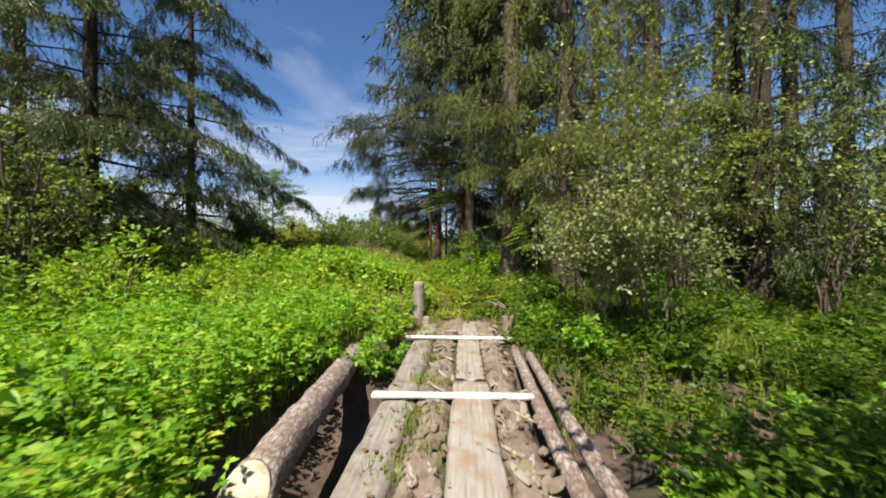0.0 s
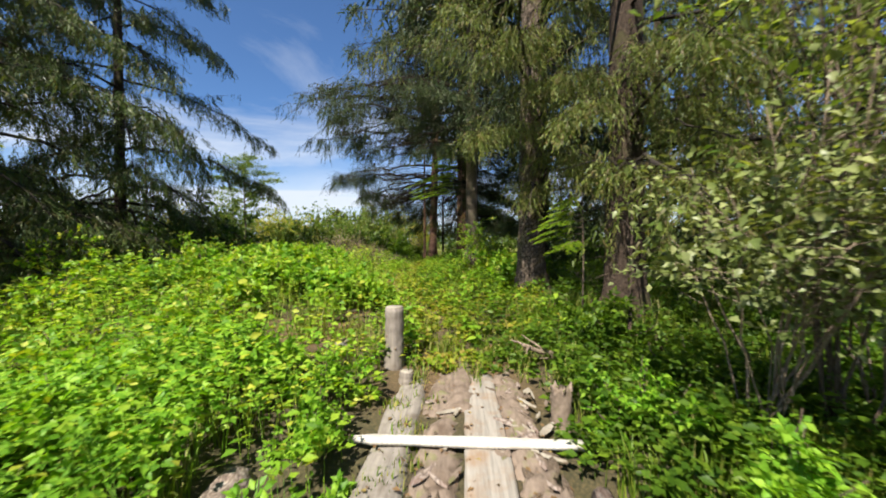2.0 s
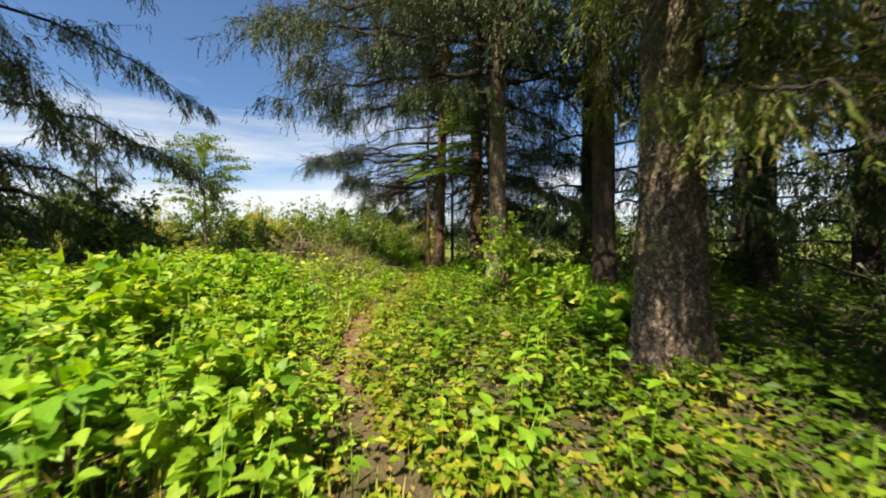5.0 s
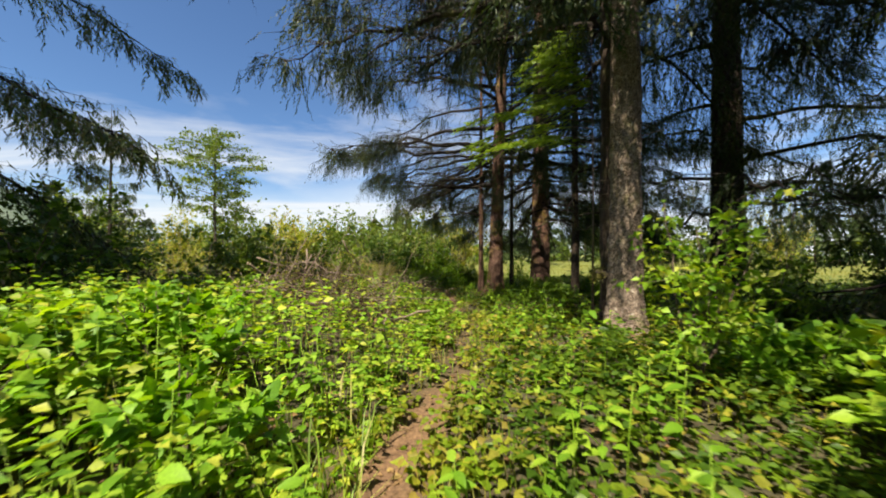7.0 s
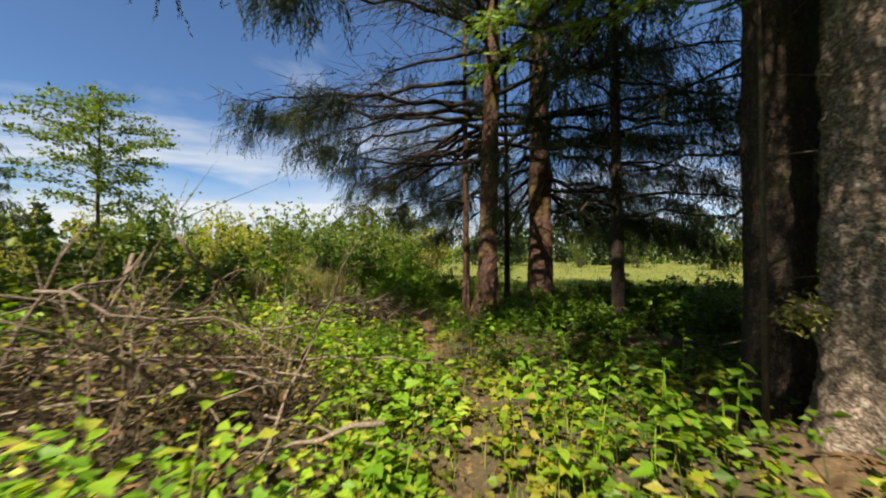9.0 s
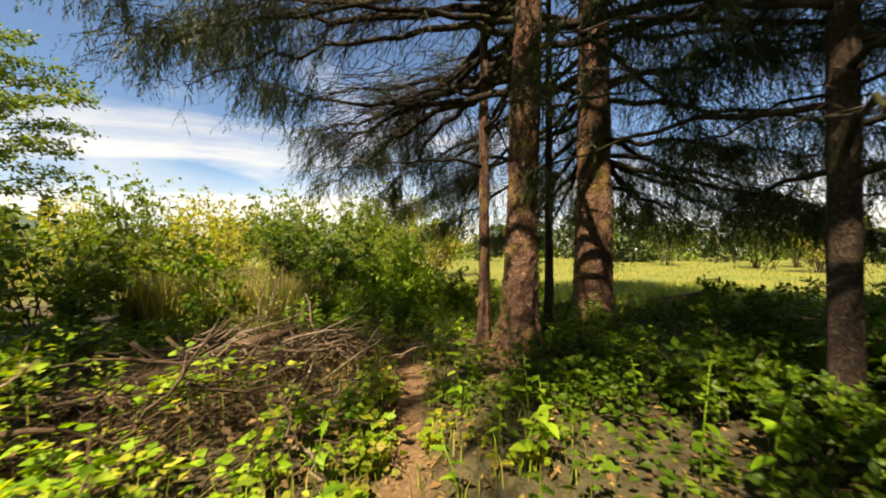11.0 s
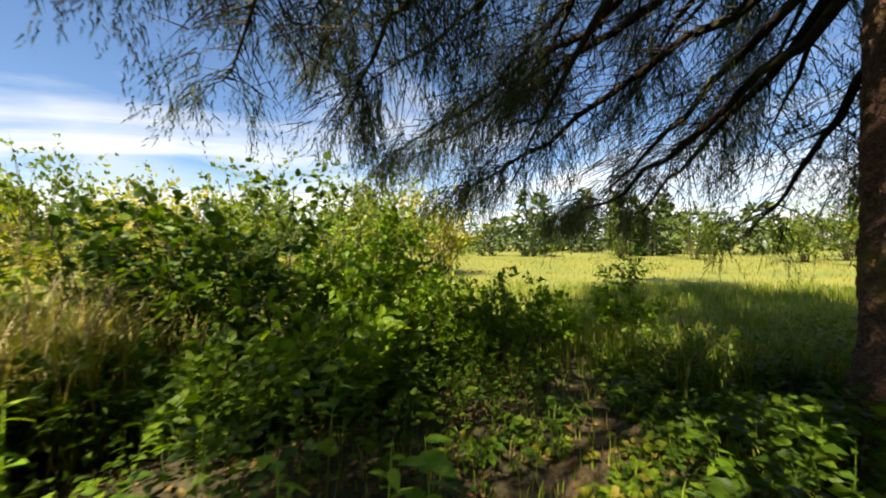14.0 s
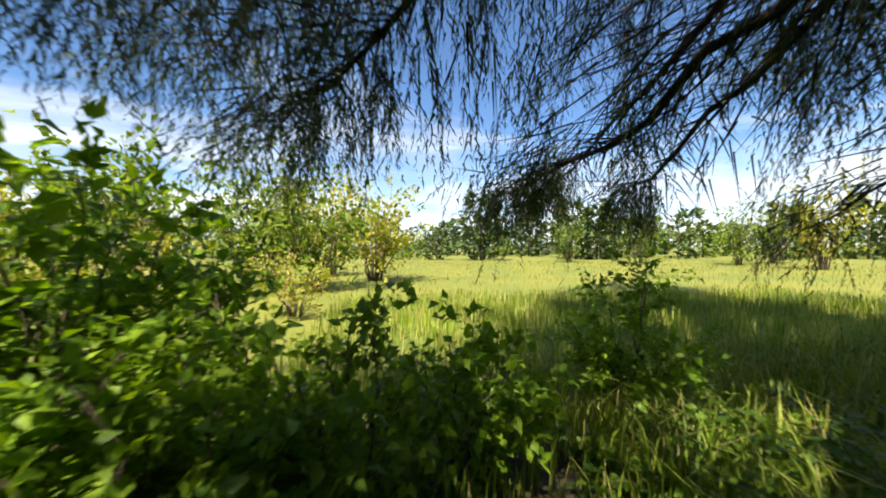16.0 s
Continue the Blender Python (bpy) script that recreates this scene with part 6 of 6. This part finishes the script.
g = np.random.default_rng(210)
n = 17000
x, y = g.uniform(-6.5, 2.0, n), g.uniform(8.5, 29.5, n)
ok = ~((x < -0.3) & (y < 8.9)) & ((y > 19) | (np.abs(x - trail_x(y)) < 2.4))
x, y = x[ok], y[ok]
tagged(part("leaf_litter", place(LEAF2, frames(np.stack([g.normal(0, 1, len(x)), g.normal(0, 1, len(x)), g.normal(0, 0.15, len(x))], -1), np.array([0, 0, 1.0]) + g.normal(0, 0.25, (len(x), 3))),
                                 g.uniform(0.03, 0.10, len(x)), np.stack([x, y, height(x, y) + 0.012], -1)), LITTER), "dry brown leaves scattered over the trail and soil", "leaf litter", kind="stuff")


def grass(name, count, xr, yr, hgt, mat, label, seed, keep=None, width=0.006, lean=0.35, tufts=0, category="grass", anywhere=False, wet=False):
    g = np.random.default_rng(seed)
    x, y = g.uniform(*xr, count), g.uniform(*yr, count)
    if tufts:
        cx, cy = g.uniform(*xr, tufts), g.uniform(*yr, tufts)
        i = g.integers(0, tufts, count)
        x, y = cx[i] + g.normal(0, 0.09, count), cy[i] + g.normal(0, 0.09, count)
    ok = free_of(x, y) | anywhere | wet
    if keep is not None:
        ok &= keep(x, y, g)
    x, y = x[ok], y[ok]
    n = len(x)
    H = g.uniform(*hgt, n)
    a = g.uniform(0, 6.28, n)
    d = np.stack([np.cos(a), np.sin(a)], -1) * (lean * g.uniform(0.2, 1.3, n) * H)[:, None]
    b = np.stack([x, y, np.full(n, -0.05) if anywhere else height(x, y) - 0.02], -1)
    m = b + np.column_stack([d * 0.3, H * 0.6])
    t = b + np.column_stack([d, H * 0.95 - np.linalg.norm(d, axis=1) * 0.3])
    s = np.column_stack([-np.sin(a), np.cos(a), np.zeros(n)]) * (width * g.uniform(0.6, 1.4, n))[:, None]
    V = np.stack([b - s, b + s, m + s * 0.8, m - s * 0.8, t], 1).reshape(-1, 3)
    T = np.array([[0, 1, 2], [0, 2, 3], [3, 2, 4]])
    return tagged(part(name, (V, (T[None] + (np.arange(n) * 5)[:, None, None]).reshape(-1, 3)), mat), label, category, kind="stuff")


grass("tall_grass", 11000, (-9, -1.6), (0.5, 16), (0.3, 0.75), GRASS, "tufts of tall bright grass among weeds", 301, tufts=420, lean=0.75)
grass("trail_grass", 14000, (-3.2, 3.5), (8.3, 30), (0.08, 0.3), GRASS, "short grass and weeds beside the trail", 302, lambda x, y, g: off_trail(x, y) < 1.4)
grass("bank_grass", 15000, (1.4, 7.5), (4.7, 11), (0.2, 0.6), GRASS, "grass hanging over the creek bank", 303, tufts=300)
grass("edge_grass", 22000, (-3.0, 12), (28.5, 40), (0.2, 0.55), GRASS, "long grass at the edge of the meadow", 304, lambda x, y, g: (y > 29.6) | (x > 1.2), width=0.009)
grass("meadow_grass", 15000, (-22, 40), (36, 75), (0.12, 0.3), FIELDGRASS, "sunlit yellow-green meadow grass", 305, lambda x, y, g: (x > -3) | (y > 40), width=0.012)
grass("creek_grass", 1500, (1.35, 4.6), (1.6, 5.2), (0.12, 0.38), GRASS, "rank green grass rooted in the creek mud", 308, lambda x, y, g: (y > 4.4 - 0.5 * g.random(len(x))) | (x > 3.9), tufts=110, lean=0.9, wet=True)
grass("shaded_grass", 9000, (0.2, 7.5), (28.4, 33), (0.35, 0.8), GRASS, "tall soft grass beneath the last spruces", 307, width=0.008, lean=0.6)
grass("deck_grass", 1100, (-0.45, -0.05), (2.6, 7.6), (0.05, 0.16), GRASS, "small tufts of grass growing between bridge timbers", 306, lambda x, y, g: np.ones(len(x), bool), tufts=22, anywhere=True)


grass("dry_grass", 5200, (-7.4, -4.4), (26.3, 29.2), (0.7, 1.5), DRYGRASS, "tall dry tan grass in front of a thicket", 310, tufts=150, lean=0.45, width=0.007)
grass("landing_grass", 2600, (-1.6, 1.5), (7.8, 10.0), (0.08, 0.32), GRASS, "grass tufts round the bridge's end", 309, lambda x, y, g: (y > 8.35) | (x < -0.7) | (x > 1.05) | (np.abs(x + 0.22) < 0.12) | (np.abs(x - 0.5) < 0.1), tufts=90, lean=0.7, wet=True)


def tuft_thing(x, y, n, h, seed, label):
    g = np.random.default_rng(seed)
    ob = thing("grass_tuft", x, y, float(height(x, y)), label, "grass")
    for k in range(n):
        a, ln, out = g.uniform(0, 6.28), h * g.uniform(0.6, 1.1), g.uniform(0.15, 0.6)
        s = np.linspace(0, 1, 5)
        b = np.array([math.cos(a), math.sin(a)]) * 0.05 * g.uniform(0, 1)
        r = s[:, None] ** 1.6 * np.array([math.cos(a), math.sin(a)]) * out * ln + b
        z = ln * (s - 0.35 * out * s ** 3)
        sd = np.array([-math.sin(a), math.cos(a)]) * 0.006
        V = []
        for i in range(5):
            w = sd * (1 - s[i] * 0.9)
            V += [(*(r[i] - w), z[i] - 0.02), (*(r[i] + w), z[i] - 0.02)]
        T = []
        for i in range(4):
            T += [(2 * i, 2 * i + 1, 2 * i + 3), (2 * i, 2 * i + 3, 2 * i + 2)]
        part("blade", (np.array(V), np.array(T)), GRASS, ob)
    return ob


tuft_thing(0.74, 29.5, 60, 0.62, 311, "sunlit tuft of bright grass at the meadow's edge")
tuft_thing(1.5, 30.3, 40, 0.7, 312, "arching tuft of green grass beside a dark bush")
tuft_thing(-2.3, 17.2, 36, 0.55, 313, "arching tuft of grass among weeds by the trail")


# leafy bushes that break up the weeds
BUSHES = [shrub("salmonberry_bush", -30, -20 - 2 * i, 1.0, 0.55, 9, 420, 0.125, (BRAMBLE, HERB, HERB_SHADE)[i], "leafy bright green salmonberry bush among weeds", "shrub", 320 + i, TRIPLE, group="salmonberry bushes", twigs=4, separate=3)
          for i in range(3)]
g = np.random.default_rng(330)
spots = []
BASES = [(3.0, 15.9), (3.7, 16.1), (2.6, 16.7), (2.0, 18.2), (0.9, 17.9), (2.2, 12.2), (3.2, 12.2), (2.8, 9.4), (4.0, 9.6), (5.0, 22.2), (6.0, 22.4), (0.6, 24.4)]
while len(spots) < 74:
    k = len(spots)
    if k < 20:
        x, y = g.uniform(-6.5, -2.0), g.uniform(1.2, 8.5)
    elif k < 48:
        y = g.uniform(9, 23)
        x = float(trail_x(y)) - g.uniform(1.3, 6.0)
    elif k < 54:
        y = g.uniform(27, 29)
        x = float(trail_x(y)) - g.uniform(2.0, 5.0)
    elif k < 66:
        x, y = g.uniform(2.6, 7.5), g.uniform(5.8, 9.5)
    else:
        y = g.uniform(10, 24)
        x = float(trail_x(y)) + g.uniform(1.6, 5.5)
    if not bool(free_of(np.array([x]), np.array([y]), 0.2)[0]) or (-3.4 < x < -1 and 8.4 < y < 11) or (abs(x + 3.9) < 1.3 and abs(y - 24.4) < 1.1) or (-5.4 < x < -2.1 and 17.1 < y < 21.2):
        continue
    spots.append((x, y))
CANES = [shrub("salmonberry_cane", -30, -30 - 2 * i, 1.25, 0.6, 8, 330, 0.17, (BRAMBLE, HERB)[i], "tall salmonberry canes with broad toothed leaves", "shrub", 340 + i, LEAF_WIDE, group="salmonberry canes", twigs=5, separate=3, fan=1.0, low=0.35)
         for i in range(2)]
g2 = np.random.default_rng(345)
made = 0
while made < 46:
    if made < 30:
        y = g2.uniform(9.8, 21.5)
        x = float(trail_x(y)) - g2.uniform(1.1, 4.2)
    elif made < 38:
        y = g2.uniform(13.0, 17.5)
        x = float(trail_x(y)) + g2.uniform(2.5, 4.2)
    else:
        x, y = g2.uniform(-5.5, -2.2), g2.uniform(2.5, 8.0)
    if not bool(free_of(np.array([x]), np.array([y]), 0.3)[0]) or (-3.4 < x < -1 and 8.4 < y < 10.6) or (-5.6 < x < -2.0 and 16.9 < y < 21.5):
        continue
    m = pose(x, y, float(height(x, y)), 0, 0, g2.uniform(0, 360))
    o = CANES[made] if made < 2 else copy_thing(CANES[made % 2], m)
    o.matrix_basis = m
    s = g2.uniform(0.6, 1.0) * (0.7 + 0.3 * min(1.0, abs(x - float(trail_x(y))) / 2.2))
    o.scale = (s, s, s)
    made += 1
for k, (x, y) in enumerate(spots + BASES):
    m = pose(x, y, float(height(x, y)), 0, 0, g.uniform(0, 360))
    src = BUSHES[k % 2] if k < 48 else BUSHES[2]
    if src.location.x < -20:
        src.matrix_basis = m
        o = src
    else:
        o = copy_thing(src, m)
    sc = g.uniform(0.6, 1.15) * (1.25 if 48 <= k < 54 else 0.75 if k >= 74 else 1.0)
    o.scale = (sc * 1.1, sc * 1.1, sc)

for x, y, z, sc in ((-1.12, 5.75, -0.55, 0.95), (-1.05, 6.6, -0.25, 0.8), (-1.2, 7.4, -0.1, 0.8), (1.75, 6.6, -0.1, 0.9), (2.3, 5.9, -0.3, 1.0), (1.7, 2.3, -0.1, 0.55), (2.4, 2.6, -0.1, 0.6), (3.2, 2.7, -0.1, 0.8)):
    o = copy_thing(BUSHES[0], pose(x, y, z, 0, 0, 90 * y))
    o.scale = (sc, sc, sc)

# single broad-leaved plants that stand out beside the trail
def broad_plant(x, y, h, leaves, size, seed, label, me, stem_mat=HERB):
    g = np.random.default_rng(seed)
    ob = thing("nettle_plant", x, y, float(height(x, y)), label, "plant", "broad-leaved plants by the trail")
    lx, ly = g.normal(0, 0.07, 2)
    stalk = part("stem", tube(np.array([[0, 0, -0.03], [lx * 0.4, ly * 0.4, h * 0.5], [lx, ly, h]]), np.array([0.006, 0.005, 0.003]), 5), stem_mat, ob)
    for k in range(leaves):
        f = 0.3 + 0.7 * (k + 0.5) / leaves
        a = k * 1.62 + g.normal(0, 0.25)
        o = new("leaf", me)
        o.parent = stalk
        o.location = (lx * f, ly * f, h * f)
        sc = size * (1.15 - 0.45 * f) * g.uniform(0.75, 1.2)
        o.rotation_euler = Euler((radians(g.uniform(-18, 32)), radians(g.normal(0, 14)), a))
        o.scale = (sc, sc, sc)
    return ob


LEAF_MESH = tri_mesh("leaf", TOOTHED[0], TOOTHED[1], BIGLEAF)
g = np.random.default_rng(401)
made = 0
while made < 280:
    yy = g.uniform(8.6, 27.5)
    sgn = g.choice([-1, -1, 1])
    xx = float(trail_x(yy)) + sgn * (0.4 + 1.9 * g.random() ** 1.3)
    if not bool(free_of(np.array([xx]), np.array([yy]), 0.1)[0]) or (-5.6 < xx < -2.2 and 21.2 < yy < 25.8) or (-4.6 < xx < -2.2 and 17.2 < yy < 20.8) or (yy > 24.5 and g.random() < 0.6):
        continue
    tall = 0.32 + (0.55 if sgn < 0 else 0.35) * min(1.0, abs(xx - float(trail_x(yy))) / 1.5)
    broad_plant(xx, yy, tall * g.uniform(0.7, 1.2), int(g.integers(7, 11)), g.uniform(0.11, 0.19), 1000 + made,
                "leafy green nettle standing beside the dirt trail", LEAF_MESH)
    made += 1
for k in range(60):
    xx, yy = g.uniform(-5, -1.9), g.uniform(1.6, 8.2)
    if bool(free_of(np.array([xx]), np.array([yy]))[0]):
        broad_plant(xx, yy, g.uniform(0.5, 0.85), 9, g.uniform(0.11, 0.16), 2000 + k, "bright leafy bramble on the creek bank", LEAF_MESH)

# taller willows between the thicket and the meadow
WILLOWS = [shrub("willow_tree", x, y, h, sp, 16, n, 0.25, m, "bushy grey-green willow beyond the thicket", "tree", 700 + i, LEAF2, group="willows", twigs=9, stem_r=0.016, separate=4, low=0.12)
           for i, (x, y, h, sp, n, m) in enumerate([(-9.5, 40.0, 5.8, 2.2, 1500, WILLOW), (-4.8, 43.0, 5.2, 2.0, 1500, WILLOW), (-15.5, 41.0, 6.0, 2.4, 1500, TAWNY)])]
g = np.random.default_rng(78)
for k, (x, y) in enumerate([(-22, 42), (-27, 36), (-30, 46), (-12.4, 43), (-7, 44.5), (-18.5, 44), (-25, 48), (-34, 52), (-2.8, 47), (-33, 40), (-11, 51), (-38, 46), (24, 66), (30, 60), (29, 52), (-16, 50), (-21, 52), (-6, 52), (36, 62), (18, 70)]):
    o = copy_thing(WILLOWS[k % 3], pose(x, y, float(height(x, y)), 0, 0, g.uniform(0, 360)))
    o.scale = (1, 1, g.uniform(1.05, 1.45))

# ---------------------------------------------------------------- far trees across the meadow


def far_tree_mesh(h, w, seed, conifer):
    g = np.random.default_rng(seed)
    n = 220
    f = g.uniform(0.05, 1, n)
    rad = w * ((1 - f) ** 0.8 if conifer else np.sin(np.pi * np.clip(f, 0.06, 0.97)) ** 0.6) * np.sqrt(g.uniform(0.25, 1, n))
    lump = 1 + 0.3 * np.sin(f * 17 + seed)
    a = g.uniform(0, 6.28, n)
    P = np.stack([rad * lump * np.cos(a), rad * lump * np.sin(a), h * f], -1)
    d = np.stack([np.cos(a), np.sin(a), g.normal(-0.2 if conifer else 0.3, 0.4, n)], -1)
    return leaf_cloud(P, d, 0.22 * h ** 0.8, g, LEAF2, 0.6)


FAR = []
for i, (h, w, con) in enumerate([(11, 3.4, False), (9, 4.0, False), (16, 3.0, True), (7, 3.6, False)]):
    ob = thing("distant_tree", 0, 0, 0, "far green tree at the edge of the meadow", "tree", "trees across the meadow")
    part("trunk", tube(np.array([[0, 0, -0.5], [0, 0, h * 0.8]]), np.array([0.22, 0.05]), 6), BARK, ob)
    tagged(part("crown", far_tree_mesh(h, w, 500 + i, con), (FARLEAF, FARLEAF, NEEDLE, WILLOW)[i], ob), kind="stuff")
    FAR.append(ob)
g = np.random.default_rng(77)
FAR[0].location, FAR[1].location, FAR[2].location, FAR[3].location = (-60, 120, -0.2), (10, 135, -0.2), (42, 128, -0.2), (-24, 96, -0.2)
for k in range(130):
    a = radians(-64 + 118 * (k + g.random()) / 130)
    dist = g.uniform(80, 135) * (1 + 0.25 * (a < -0.3))
    i = int(g.choice([0, 1, 3, 3, 1, 2], p=[0.25, 0.25, 0.15, 0.15, 0.12, 0.08]))
    m = pose(dist * math.sin(a), dist * math.cos(a), -0.3, 0, 0, g.uniform(0, 360))
    o = copy_thing(FAR[i], m)
    sc = g.uniform(0.55, 1.05)
    o.scale = (sc, sc, sc * g.uniform(0.8, 1.1))
